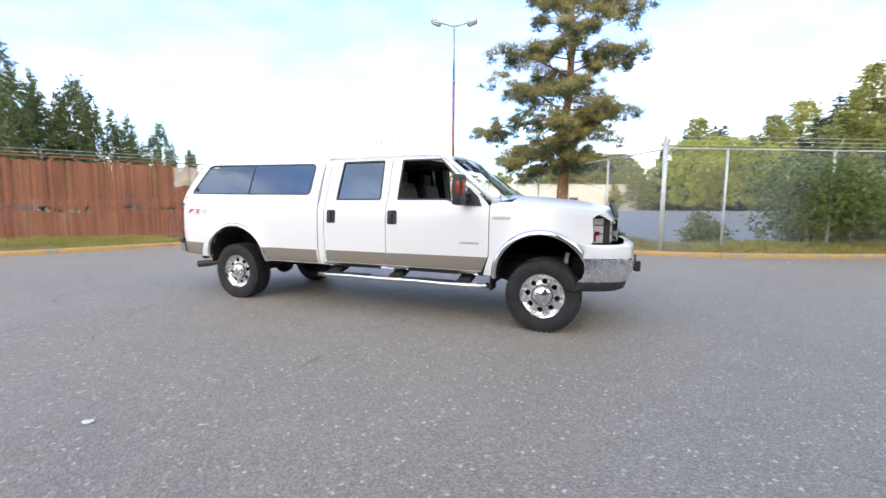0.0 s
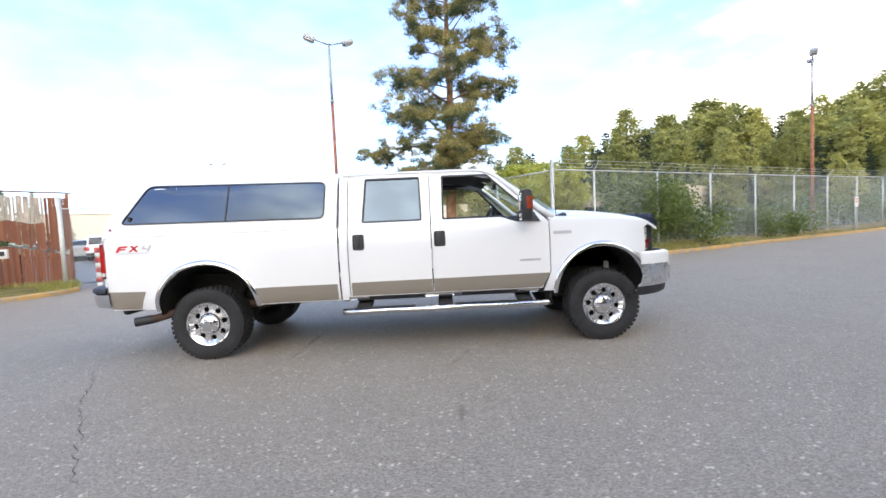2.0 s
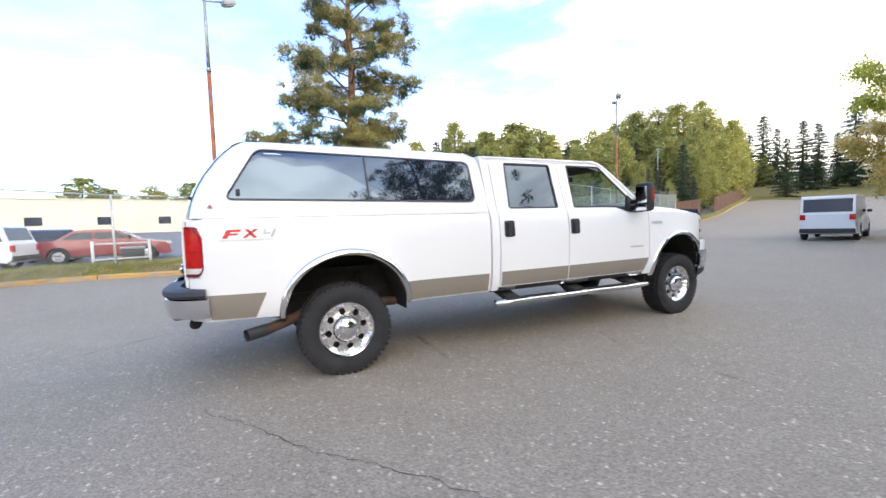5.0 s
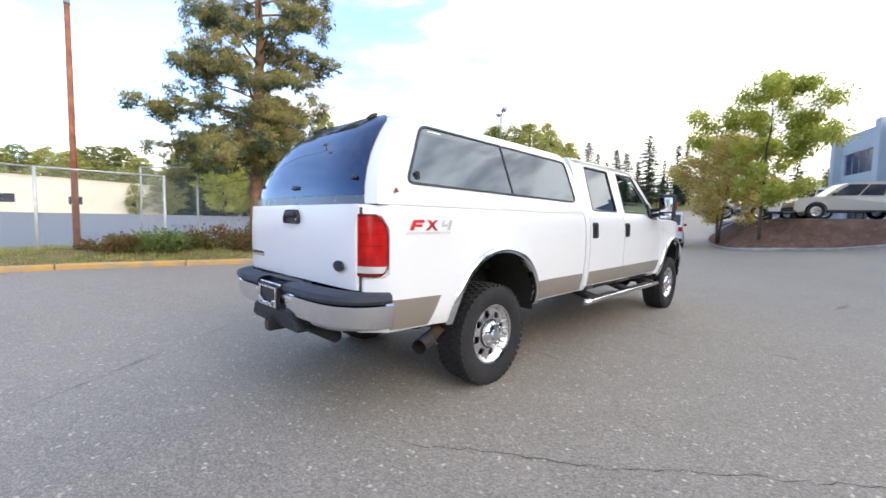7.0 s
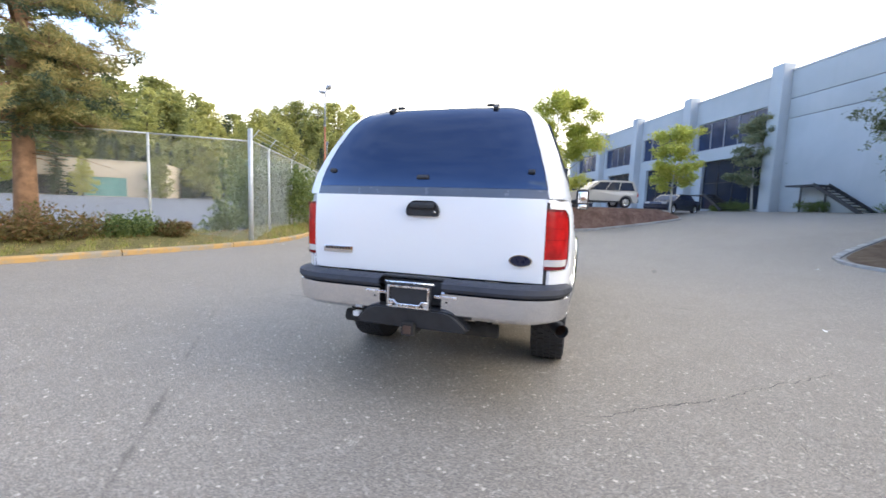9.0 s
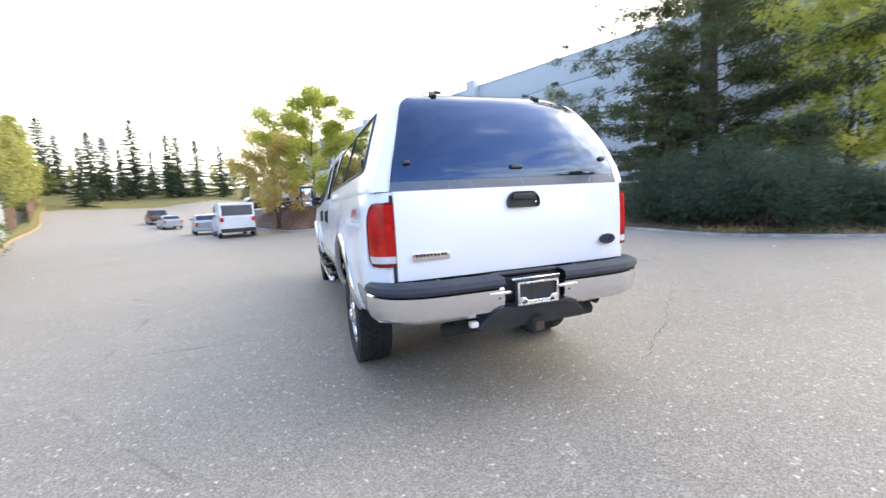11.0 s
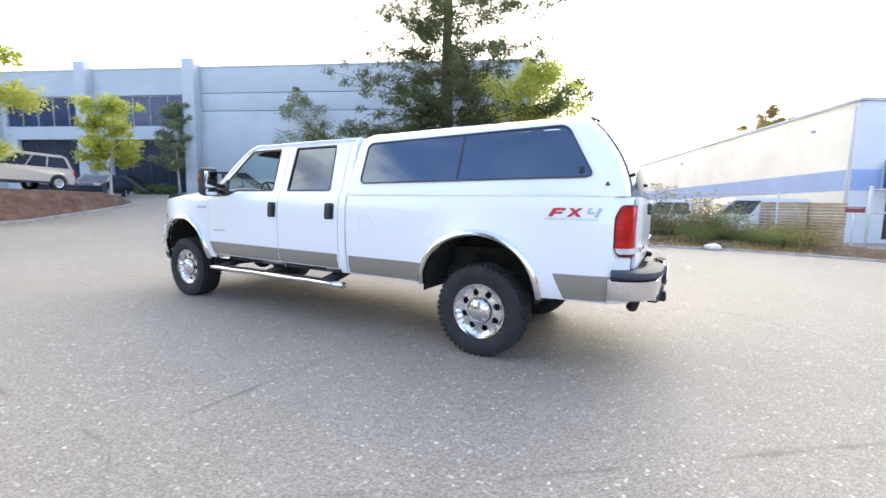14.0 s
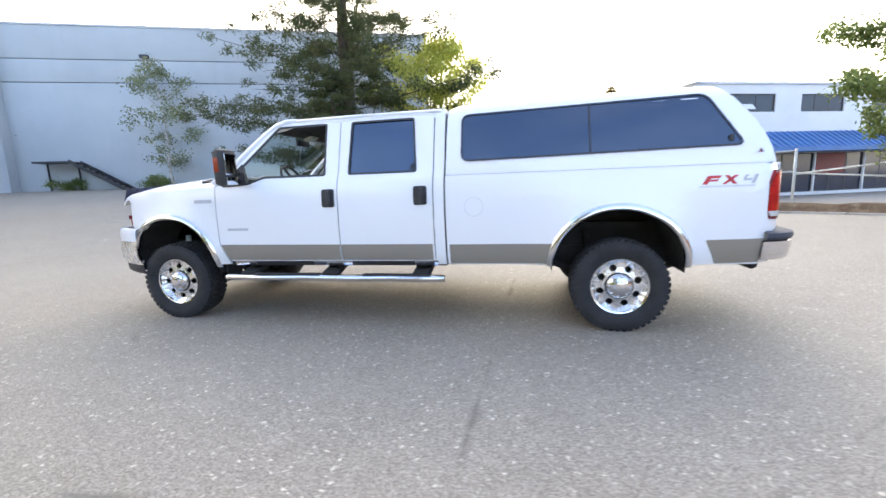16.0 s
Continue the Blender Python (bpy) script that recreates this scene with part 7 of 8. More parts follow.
def slat_fence():
    root = thing("slat_fence", "tall rusty brown slatted fence with broken and missing slats", "fence")
    a, d = Vector((-10.4, 5.3)), Vector((0.6, 0.8))
    n = Vector((0.8, -0.6))
    rnd = random.Random(4)
    s = -15.0
    h = 2.68
    shapes = []
    for k in range(6):
        w, t = rnd.uniform(0.064, 0.074), 0.008
        bm = box(bmesh.new(), (0, 0, 0.5), (w, t, 1.0))
        shapes.append(mesh_of("slat", bm, RUSTY))
    bare = [mesh_of("slat", box(bmesh.new(), (0, 0, 0.5), (w, 0.008, 1.0)), BARESLAT) for w in (0.05, 0.058, 0.064)]
    face = Matrix(((d.x, n.x, 0, 0), (d.y, n.y, 0, 0), (0, 0, 1, 0), (0, 0, 0, 1)))

    def slat(p, z0, z1, lean, kinds=shapes):
        ob = new("slat", rnd.choice(kinds))
        ob.parent = root
        ob.matrix_basis = Matrix.Translation((p.x, p.y, z0)) @ face @ Matrix.Rotation(lean, 4, "Y") @ Matrix.Diagonal((1, 1, z1 - z0, 1))
    while s < 2.72:
        p = a + d * s + n * rnd.uniform(-0.012, 0.012)
        g = ground_z(p.x, p.y) + 0.16
        end = soft((s + 1.2) / 3.5)
        top = g + h + rnd.uniform(-0.05, 0.03)
        r = rnd.random()
        hole0 = g + 1.05 + 0.35 * noise.noise(Vector((s * 0.5, 1.0, 0)))
        hole1 = hole0 + rnd.uniform(0.03, 0.19)
        torn = noise.noise(Vector((s * 0.8, 7.0, 0))) + 0.16 + 0.25 * end
        if s > 0.2 and noise.noise(Vector((s * 0.6, 3.0, 0))) > -0.25:
            cut = g + 1.95 + 0.25 * noise.noise(Vector((s * 1.3, 11.0, 0)))
            slat(p, cut + 0.01, top, rnd.uniform(-0.015, 0.015), bare)
            top = cut
        if torn > 0.02 and r < 0.7:
            slat(p, g, hole0, rnd.uniform(-0.015, 0.015))
            slat(p + d * rnd.uniform(-0.01, 0.01), min(hole1, top - 0.1), top, rnd.uniform(-0.012, 0.012))
        else:
            slat(p, g, top, rnd.uniform(-0.01, 0.01))
        s += 0.068 + (0.010 * end if rnd.random() < 0.5 else 0.0)
    for s in np.arange(-15.0, 2.9, 2.95):
        p = a + d * s - n * 0.06
        g = ground_z(p.x, p.y)
        part("post", rod(bmesh.new(), (p.x, p.y, g - 0.1), (p.x, p.y, g + h + 0.25), 0.04), RUSTPOLE, root)
    p0, p1 = a + d * -15.0 - n * 0.05, a + d * 2.8 - n * 0.05
    for z in (0.35, 2.80):
        part("rail", rod(bmesh.new(), (p0.x, p0.y, 0.18 + z), (p1.x, p1.y, 0.18 + z), 0.022), RUSTPOLE, root)
    for k in range(3):
        q = n * (0.08 * k)
        part("barbed_wire", tube(bmesh.new(), [(p0.x + q.x, p0.y + q.y, 3.0 + 0.11 * k), ((p0.x + p1.x) / 2 + q.x, (p0.y + p1.y) / 2 + q.y, 2.96 + 0.11 * k), (p1.x + q.x, p1.y + q.y, 3.0 + 0.11 * k)], 0.006, 4), WIRE, root)
    # pale boards leaning behind the slats
    for k in range(24):
        s = rnd.uniform(-11, 2.2)
        p = a + d * s - n * rnd.uniform(0.35, 0.8)
        b = thing("stacked_board", "pale board stacked behind the slatted fence", "board", "boards behind the fence")
        part("plank", box(bmesh.new(), (p.x, p.y, ground_z(p.x, p.y) + rnd.uniform(1.0, 1.5)), (rnd.uniform(0.8, 2.2), 0.06, 0.22), face.to_3x3()), STEELWHITE, b)
        part("stand", box(bmesh.new(), (p.x, p.y, ground_z(p.x, p.y) + 0.55), (0.12, 0.1, 1.2), face.to_3x3()), DARKMETAL, b)


slat_fence()


# ---- poles, signs ----
def lamp_post(at, h, turn, label, gap=0.8):
    root = thing("street_lamp", label, "street lamp", at=at)
    part("lower_pole", rod(bmesh.new(), (0, 0, -0.2), (0, 0, h * 0.74), 0.085, 0.065, 12), RUSTPOLE, root, "rust-red lower pole")
    part("upper_pole", rod(bmesh.new(), (0, 0, h * 0.74), (0, 0, h), 0.06, 0.05, 12), GREYPOLE, root)
    part("collar", rod(bmesh.new(), (0, 0, h * 0.74 - 0.06), (0, 0, h * 0.74 + 0.06), 0.075, None, 12), GREYPOLE, root)
    m = Matrix.Rotation(turn, 4, "Z")
    for s in (-1, 1):
        part("arm", rod(bmesh.new(), m @ Vector((0, 0, h - 0.05)), m @ Vector((s * gap * 0.7, 0, h + 0.10)), 0.03), GREYPOLE, root)
        hd = part("lamp_head", box(bmesh.new(), m @ Vector((s * gap, 0, h + 0.14)), (0.46, 0.32, 0.16), (m @ Matrix.Rotation(radians(-20 * s), 4, "Y")).to_3x3(), 0.04), GREYPOLE, root)
        part("lamp_glass", box(bmesh.new(), m @ Vector((s * gap * 1.04, 0, h + 0.045)), (0.36, 0.26, 0.03), (m @ Matrix.Rotation(radians(-20 * s), 4, "Y")).to_3x3(), 0.01), CLEARLENS, hd)
    return root


lamp_post(gz(-1.66, 12.6, 0.1), 9.35, 0.35, "tall rust-red and grey pole with two floodlights")
lamp_post(gz(23.0, 16.5, 0.0), 9.4, 0.9, "tall rust-red and grey pole behind the fence")
lamp_post(gz(52.0, 35.0, 0.0), 9.0, 0.6, "distant rust-red lamp pole by the road")
lamp_post(gz(-24.0, 46.0, 0.0), 9.2, 0.2, "distant lamp pole in the far yard")


def board_sign(at, w, h, z, mat, label, legs=True, bars=3, bar_mat=None):
    root = thing("sign", label, "sign", at=at)
    part("board", box(bmesh.new(), (0, 0, z), (w, 0.03, h), bevel=0.006), mat, root)
    for k in range(bars):
        part("text_bar", box(bmesh.new(), (0, -0.0185, z + h * (0.28 - 0.26 * k)), (w * (0.8 - 0.12 * (k % 2)), 0.005, h * 0.11)), bar_mat or SIGNRED, root)
    if legs:
        part("post", rod(bmesh.new(), (0, 0.04, -0.2), (0, 0.04, z + h * 0.4), 0.03), GALV, root)
    return root


board_sign(gz(12.3, 11.6, 0.1, 0), 1.1, 0.72, 1.55, SIGNWHITE, "white sign with red lettering bars in the yard", True, 3)
board_sign(gz(26.0, 17.05, 0.1, 24.5), 0.42, 0.55, 1.62, SIGNWHITE, "small white notice on the chain-link fence", True, 2)
board_sign(gz(1.6, -13.6, 0.1, 180), 0.36, 0.46, 0.72, SIGNWHITE, "small white sign on a post in the verge", True, 1, DECALGREY)
board_sign(gz(-6.9, -15.2, 0.1, 170), 0.5, 0.2, 1.35, SIGNDARKRED, "small dark red sign by the yard gate", True, 1, SIGNWHITE)


def card_reader(at):
    root = thing("gate_keypad", "white bent steel post with a gate keypad box", "keypad", at=at)
    part("post", box(bmesh.new(), (0, 0, 0.55), (0.11, 0.11, 1.2), bevel=0.012), STEELWHITE, root)
    part("arm", box(bmesh.new(), (0.17, 0, 1.10), (0.26, 0.11, 0.11), bevel=0.012), STEELWHITE, root)
    b = part("box", box(bmesh.new(), (0.40, 0, 1.09), (0.24, 0.16, 0.25), bevel=0.012), STEELWHITE, root)
    part("keypad", box(bmesh.new(), (0.40, -0.083, 1.10), (0.13, 0.01, 0.12)), BLACKPL, b)


card_reader(gz(-9.4, 5.45, 0.10, 35))


def striped_bollard(at):
    root = thing("bollard", "red and white striped steel bollard", "bollard", at=at)
    for k in range(8):
        part("band", rod(bmesh.new(), (0, 0, 0.16 * k - 0.05), (0, 0, 0.16 * (k + 1) - 0.052), 0.075, None, 12), SIGNRED if k % 2 else SIGNWHITE, root)
    part("cap", rod(bmesh.new(), (0, 0, 1.23), (0, 0, 1.27), 0.075, 0.04, 12), SIGNWHITE, root)


striped_bollard(gz(-8.45, 8.0))


# ---- pipe gate at the unit ----
def pipe_gate():
    root = thing("pipe_gate", "galvanised pipe gate with mesh standing half open", "gate", at=pose(0, 0, 0))
    posts = [(-7.2, -15.0), (-9.6, -14.2), (-12.4, -13.2), (-15.6, -12.2)]
    for x, y in posts:
        g = ground_z(x, y)
        part("post", rod(bmesh.new(), (x, y, g - 0.1), (x, y, g + 2.25), 0.05), GALV, root)
    for (x0, y0), (x1, y1), za, zb in ((posts[0], posts[1], 2.1, 2.15), (posts[0], posts[1], 1.35, 1.35), (posts[1], posts[3], 1.25, 2.0), (posts[1], posts[3], 1.3, 0.75), (posts[2], posts[3], 0.9, 0.55)):
        part("rail", rod(bmesh.new(), (x0, y0, ground_z(x0, y0) + za), (x1, y1, ground_z(x1, y1) + zb), 0.035), GALV, root)


pipe_gate()


# ---- clutter by the unit ----
def pallets(at, n):
    root = thing("pallet_stack", "tall stack of raw wooden pallets", "pallets", at=at)
    for k in range(n):
        z = k * 0.135
        pl = new("pallet")
        pl.parent = root
        for y in (-0.55, 0, 0.55):
            part("bearer", box(bmesh.new(), (0, y, z + 0.055), (1.2, 0.09, 0.08)), WOOD, pl)
        for x in np.linspace(-0.55, 0.55, 6):
            part("board", box(bmesh.new(), (x, 0, z + 0.108), (0.11, 1.2, 0.022)), WOOD, pl)


pallets(gz(-5.5, -18.3, 0, 12), 13)
pallets(gz(-6.9, -18.9, 0, 8), 13)

g_bag = thing("litter_bag", "crumpled white plastic bag on the verge edge", "litter", at=gz(-2.66, -12.25, 0.10))
bm = bmesh.new()
bmesh.ops.create_icosphere(bm, subdivisions=3, radius=0.2, matrix=Matrix.Diagonal((1.2, 0.8, 0.62, 1)))
for v in bm.verts:
    v.co *= 1 + 0.22 * noise.noise(v.co * 9)
part("bag", bm, STEELWHITE, g_bag)
for k, (x, y) in enumerate(((2.09, -3.94), (-1.8, -6.8), (2.2, -8.0), (7.9, -6.6), (-0.6, -10.6), (6.8, 7.4), (-5.0, -9.2), (12.0, -4.5), (9.4, 7.6), (23.9, -3.6))):
    lt = thing("paper_scrap", "small scrap of white paper on the asphalt", "litter", "scraps", at=gz(x, y, 0.012 if x < 20 else 0.75, 37 * k))
    bm = bmesh.new()
    vs = [bm.verts.new((0.04 * math.cos(a) * (1 + 0.4 * math.sin(3 * a + k)), 0.028 * math.sin(a), 0.006 * math.sin(2 * a + k))) for a in np.linspace(0, math.tau, 9, endpoint=False)]
    bm.faces.new(vs)
    part("scrap", bm, SIGNWHITE, lt)


# ---- shrubs on the verges ----
for k, (x, y, sx, sz, mt, cnt) in enumerate((
        (11.0, 11.6, 1.7, 2.9, BUSH_LEAF, 16000), (12.9, 12.6, 1.6, 2.7, BUSH_LEAF, 14000), (17.4, 14.2, 1.1, 1.7, BUSH_LEAF, 4200), (19.2, 15.2, 1.2, 1.9, BUSH_LEAF, 4200), (21.6, 16.4, 1.1, 1.6, BUSH_LEAF, 3600),
        (8.1, 11.0, 0.5, 1.2, BUSH_LEAF, 1800), (24.8, 18.6, 1.3, 2.0, BUSH_LEAF, 3000), (29.0, 20.6, 1.5, 2.3, BUSH_LEAF, 3000), (33.5, 22.4, 1.4, 2.4, BUSH_LEAF, 3000))):
    bush(gz(x, y, 0.1), (sx, sx, sz), 70 + k, mt, cnt, 0.13, "bush", "dense leafy green shrub behind the chain-link fence" if k < 5 else "green shrub behind the fence")
for k, (x, y, sx, sz) in enumerate(((0.2, 10.9, 0.8, 0.55), (1.5, 11.0, 0.9, 0.65), (2.8, 10.8, 1.0, 0.7), (4.1, 10.3, 0.8, 0.55), (-0.9, 11.3, 0.7, 0.45), (5.2, 9.8, 0.6, 0.4))):
    bush(gz(x, y, 0.22), (sx, sx * 0.8, sz), 90 + k, BRAMBLE_LEAF if k % 3 else BUSH_LEAF, 3200, 0.08, "bramble", "low bramble with reddish and yellow leaves below the pine")
for k, (x, y, h) in enumerate(((13.5, 49.0, 8.2), (17.5, 52.5, 9.0), (21.5, 53.0, 7.6))):
    leafy(gz(x, y, 0.0), h, 3.4, 180 + k, MAPLE_LEAF, BARK_DARK, 9000, 0.30, 0.08, "broadleaf_tree", "bright yellow-green tree at the far side of the yard", 0.12, 0.1, 2)
rnd_b = random.Random(8)
for k in range(34):
    t = k / 33
    x = 3.6 - 9.0 * t + rnd_b.uniform(-0.3, 0.3)
    y = float(np.interp(x, [-5.4, -4, -1.6, 0.5, 2, 3.6], [-13.6, -14.0, -14.2, -14.0, -13.2, -11.9])) + rnd_b.uniform(-1.3, 0.5)
    hgt = rnd_b.uniform(0.7, 1.9) * (0.5 if x < -3.6 else 1.0)
    bush(gz(x, y, 0.15), (rnd_b.uniform(0.5, 0.85), rnd_b.uniform(0.5, 0.8), hgt), 120 + k, (BROOM_LEAF, BUSH_LEAF, BRAMBLE_LEAF, BROOM_LEAF, BUSH_LEAF)[k % 5], 2600, 0.06, "brush", "scrubby yellow-green brush on the dry verge", 0.35)
for k, (x, y, h) in enumerate(((0.9, -15.3, 2.2), (-1.2, -15.6, 2.4), (-2.9, -15.5, 1.9), (2.6, -15.0, 2.0))):
    leafy(gz(x, y, 0.1), h, 0.75, 150 + k, BROOM_LEAF, BARK_DARK, 900, 0.07, 0.2, "sapling", "thin half-bare sapling in the brush", 0.025, 0.5, 2)
fir(gz(8.7, -12.4, 0.1), 5.6, 2.5, 61, count=34000, power=0.5, size=0.15, bottom=0.0, name="fir_tree", label="low spreading dark conifer by the kerb")
fir(gz(4.6, -13.4, 0.1), 3.0, 1.3, 62, count=9000, size=0.15, bottom=0.0, name="fir_tree", label="small bluish conifer at the verge")
leafy(gz(-12.0, -11.6, 0.1), 7.2, 2.6, 63, BUSH_LEAF, BARK_DARK, 22000, 0.13, 0.15, "broadleaf_tree", "green broadleaf tree beside the unit's gate", 0.1, 0.15)
leafy(gz(-10.8, -58.8, 0.0), 14.6, 3.4, 64, BROOM_LEAF, BARK_DARK, 7000, 0.26, 0.3, "broadleaf_tree", "tall thin-crowned tree behind the white unit", 0.14, 0.35)


# ---- parked vehicles ----
CAR_GLASS = DARKGLASS
PAINT_TAN = car_paint("champagne_paint", (0.46, 0.43, 0.385), 0.3)
PAINT_WHITE = car_paint("fleet_white_paint", (0.74, 0.75, 0.77), 0.3)
PAINT_NAVY = car_paint("navy_paint", (0.018, 0.022, 0.045), 0.25)
PAINT_RED = car_paint("red_paint", (0.28, 0.03, 0.035), 0.3)
PAINT_SILVER = car_paint("silver_paint", (0.36, 0.38, 0.40), 0.3)
PAINT_BLACK = car_paint("black_paint", (0.015, 0.015, 0.017), 0.25)

SHAPES = {
    # length, width, tyre radius, lower body outline, glasshouse outline (x from the rear, z)
    "suv": (4.55, 1.80, 0.36, [(0.02, 0.45), (0.0, 0.95), (0.05, 1.05), (3.35, 1.05), (4.35, 0.98), (4.52, 0.80), (4.55, 0.42), (4.4, 0.30), (0.15, 0.32)], [(0.08, 1.04), (0.28, 1.62), (0.5, 1.72), (2.35, 1.72), (2.6, 1.66), (3.40, 1.04)]),
    "sedan": (4.75, 1.80, 0.33, [(0.02, 0.45), (0.0, 0.88), (0.10, 0.98), (0.95, 1.00), (3.5, 0.95), (4.55, 0.82), (4.72, 0.66), (4.75, 0.40), (4.6, 0.24), (0.15, 0.26)], [(0.75, 0.98), (1.35, 1.38), (1.7, 1.44), (2.6, 1.43), (2.85, 1.38), (3.60, 0.95)]),
    "van": (5.1, 1.95, 0.35, [(0.02, 0.42), (0.0, 1.15), (0.02, 1.18), (4.0, 1.15), (4.85, 0.98), (5.08, 0.75), (5.1, 0.42), (4.9, 0.28), (0.15, 0.30)], [(0.02, 1.16), (0.10, 1.88), (0.25, 1.96), (3.0, 1.96), (3.3, 1.90), (4.15, 1.14)]),
    "truck": (5.8, 1.95, 0.40, [(0.0, 0.55), (0.0, 1.10), (2.0, 1.10), (4.5, 1.10), (5.55, 1.05), (5.78, 0.85), (5.8, 0.50), (5.6, 0.40), (0.1, 0.45)], [(2.0, 1.09), (2.08, 1.80), (2.25, 1.86), (3.7, 1.86), (3.9, 1.80), (4.55, 1.09)]),
}


def car(kind, paint, at, label, category="car"):
    length, width, r, low, top = SHAPES[kind]
    root = thing({"suv": "parked_suv", "sedan": "parked_car", "van": "parked_van", "truck": "parked_pickup"}[kind], label, category, at=at)
    hw = width / 2
    x_f, x_r = length * 0.815, length * 0.185
    # lower body with round wheel openings
    outl = []
    for x, z in low:
        outl.append((x - length / 2, z))
    bottom = low[-1][1]
    bm = bmesh.new()
    cuts = []
    for cx in (x_f, x_r):
        cuts.append([(cx - length / 2 + (r + 0.07) * math.cos(a), r + (r + 0.07) * math.sin(a)) for a in np.linspace(math.pi, 0, 11)])
    n = len(outl)
    path = outl[:n - 2] + [outl[n - 2]] + [p for p in cuts[0][::-1] if p[1] > bottom - 0.02] + [p for p in cuts[1][::-1] if p[1] > bottom - 0.02] + [outl[-1]]
    box_panel(bm, path, -hw, hw)
    bmesh.ops.triangulate(bm, faces=[f for f in bm.faces if len(f.verts) > 4])
    for v in bm.verts:
        v.co.y *= 1 - 0.10 * soft((v.co.z - 0.75) / 0.4) - 0.06 * soft((abs(v.co.x) - length * 0.40) / (length * 0.1))
    part("body", bm, paint, root)
    # glasshouse: tapered, pillars in paint, panes proud of it
    bm = bmesh.new()
    taper = 0.80 if kind != "van" else 0.90
    zt, zb = max(z for _, z in top), top[0][1]

    def yy(z, s):
        f = (z - zb) / (zt - zb)
        return s * hw * (0.90 - (0.90 - taper) * f)
    a = [bm.verts.new((x - length / 2, yy(z, -1), z)) for x, z in top]
    b = [bm.verts.new((x - length / 2, yy(z, 1), z)) for x, z in top]
    m = len(top)
    bm.faces.new(a)
    bm.faces.new(b[::-1])
    for k in range(m):
        bm.faces.new((a[k], b[k], b[(k + 1) % m], a[(k + 1) % m]))
    bmesh.ops.recalc_face_normals(bm, faces=bm.faces[:])
    part("cabin", bm, paint, root)
    xr, xf = top[0][0] - length / 2, top[-1][0] - length / 2
    zlo, zhi = zb + 0.05, zt - 0.12

    def edge(xa, za, xb, zb2, z):
        return xa + (xb - xa) * (z - za) / (zb2 - za)
    rear_lo, rear_hi = edge(xr, zb, top[1][0] - length / 2, top[1][1], zlo) + 0.12, edge(xr, zb, top[1][0] - length / 2, top[1][1], zhi) + 0.12
    front_lo, front_hi = edge(top[-2][0] - length / 2, top[-2][1], xf, zb, zlo) - 0.14, edge(top[-2][0] - length / 2, top[-2][1], xf, zb, zhi) - 0.14
    splits = {"suv": (0.0, 0.36, 0.66, 1.0), "sedan": (0.0, 0.45, 1.0), "van": (0.62, 1.0), "truck": (0.0, 0.45, 1.0)}[kind]
    for s in (-1, 1):
        for u0, u1 in zip(splits, splits[1:]):
            g = 0.03
            q = [(rear_lo + (front_lo - rear_lo) * u0 + g, zlo), (rear_lo + (front_lo - rear_lo) * u1 - g, zlo), (rear_hi + (front_hi - rear_hi) * u1 - g, zhi), (rear_hi + (front_hi - rear_hi) * u0 + g, zhi)]
            bm = bmesh.new()
            vs = [bm.verts.new((x, yy(z, s) + s * 0.006, z)) for x, z in q]
            bm.faces.new(vs)
            ret = bmesh.ops.extrude_face_region(bm, geom=bm.faces[:])
            bmesh.ops.translate(bm, verts=[v for v in ret["geom"] if isinstance(v, bmesh.types.BMVert)], vec=(0, -s * 0.02, 0))
            bmesh.ops.recalc_face_normals(bm, faces=bm.faces[:])
            part("side_window", bm, CAR_GLASS, root)
    for name, (xa, za), (xb, zb2), sgn in (("windscreen", top[-1], top[-2], 1), ("rear_window", top[0], top[1], -1)):
        bm = bmesh.new()
        vs = []
        for f, ys in ((0.12, (-1, 1)), (0.90, (1, -1))):
            x, z = xa + (xb - xa) * f - length / 2, za + (zb2 - za) * f
            for s in ys:
                vs.append(bm.verts.new((x + sgn * 0.008, yy(z, s) * 0.90, z + 0.008)))
        bm.faces.new(vs)
        ret = bmesh.ops.extrude_face_region(bm, geom=bm.faces[:])
        bmesh.ops.translate(bm, verts=[v for v in ret["geom"] if isinstance(v, bmesh.types.BMVert)], vec=(-sgn * 0.02, 0, -0.01))
        bmesh.ops.recalc_face_normals(bm, faces=bm.faces[:])
        part(name, bm, CAR_GLASS, root)
    for s in (-1, 1):
        for cx in (x_f, x_r):
            wv = new("wheel")
            wv.parent = root
            wv.matrix_basis = pose(cx - length / 2, s * (hw - 0.11), r, 0, 0, 0 if s < 0 else 180)
            part("tyre", lathe(bmesh.new(), [(r * 0.62, -0.09), (r * 0.9, -0.105), (r, -0.07), (r, 0.07), (r * 0.9, 0.10), (r * 0.62, 0.09)], 22), RUBBER, wv)
            part("rim", lathe(bmesh.new(), [(0.0, -0.06), (r * 0.3, -0.07), (r * 0.55, -0.06), (r * 0.63, -0.09)], 22), ALLOY, wv)
        part("headlight", box(bmesh.new(), (length / 2 - 0.10, s * hw * 0.68, low[4][1] - 0.20), (0.14, hw * 0.36, 0.14), bevel=0.03), CLEARLENS, root)
        part("tail_light", box(bmesh.new(), (-length / 2 + 0.03, s * hw * 0.82, low[1][1] - 0.12), (0.09, hw * 0.20, 0.24), bevel=0.02), REDLENS, root)
        part("door_mirror", box(bmesh.new(), (front_lo - 0.10, s * hw * 1.02, zlo + 0.06), (0.12, 0.16, 0.13), bevel=0.03), BLACKPL, root)
        part("sill", box(bmesh.new(), (0, s * hw * 0.985, bottom + 0.05), (length * 0.46, 0.03, 0.09)), BLACKPL, root)
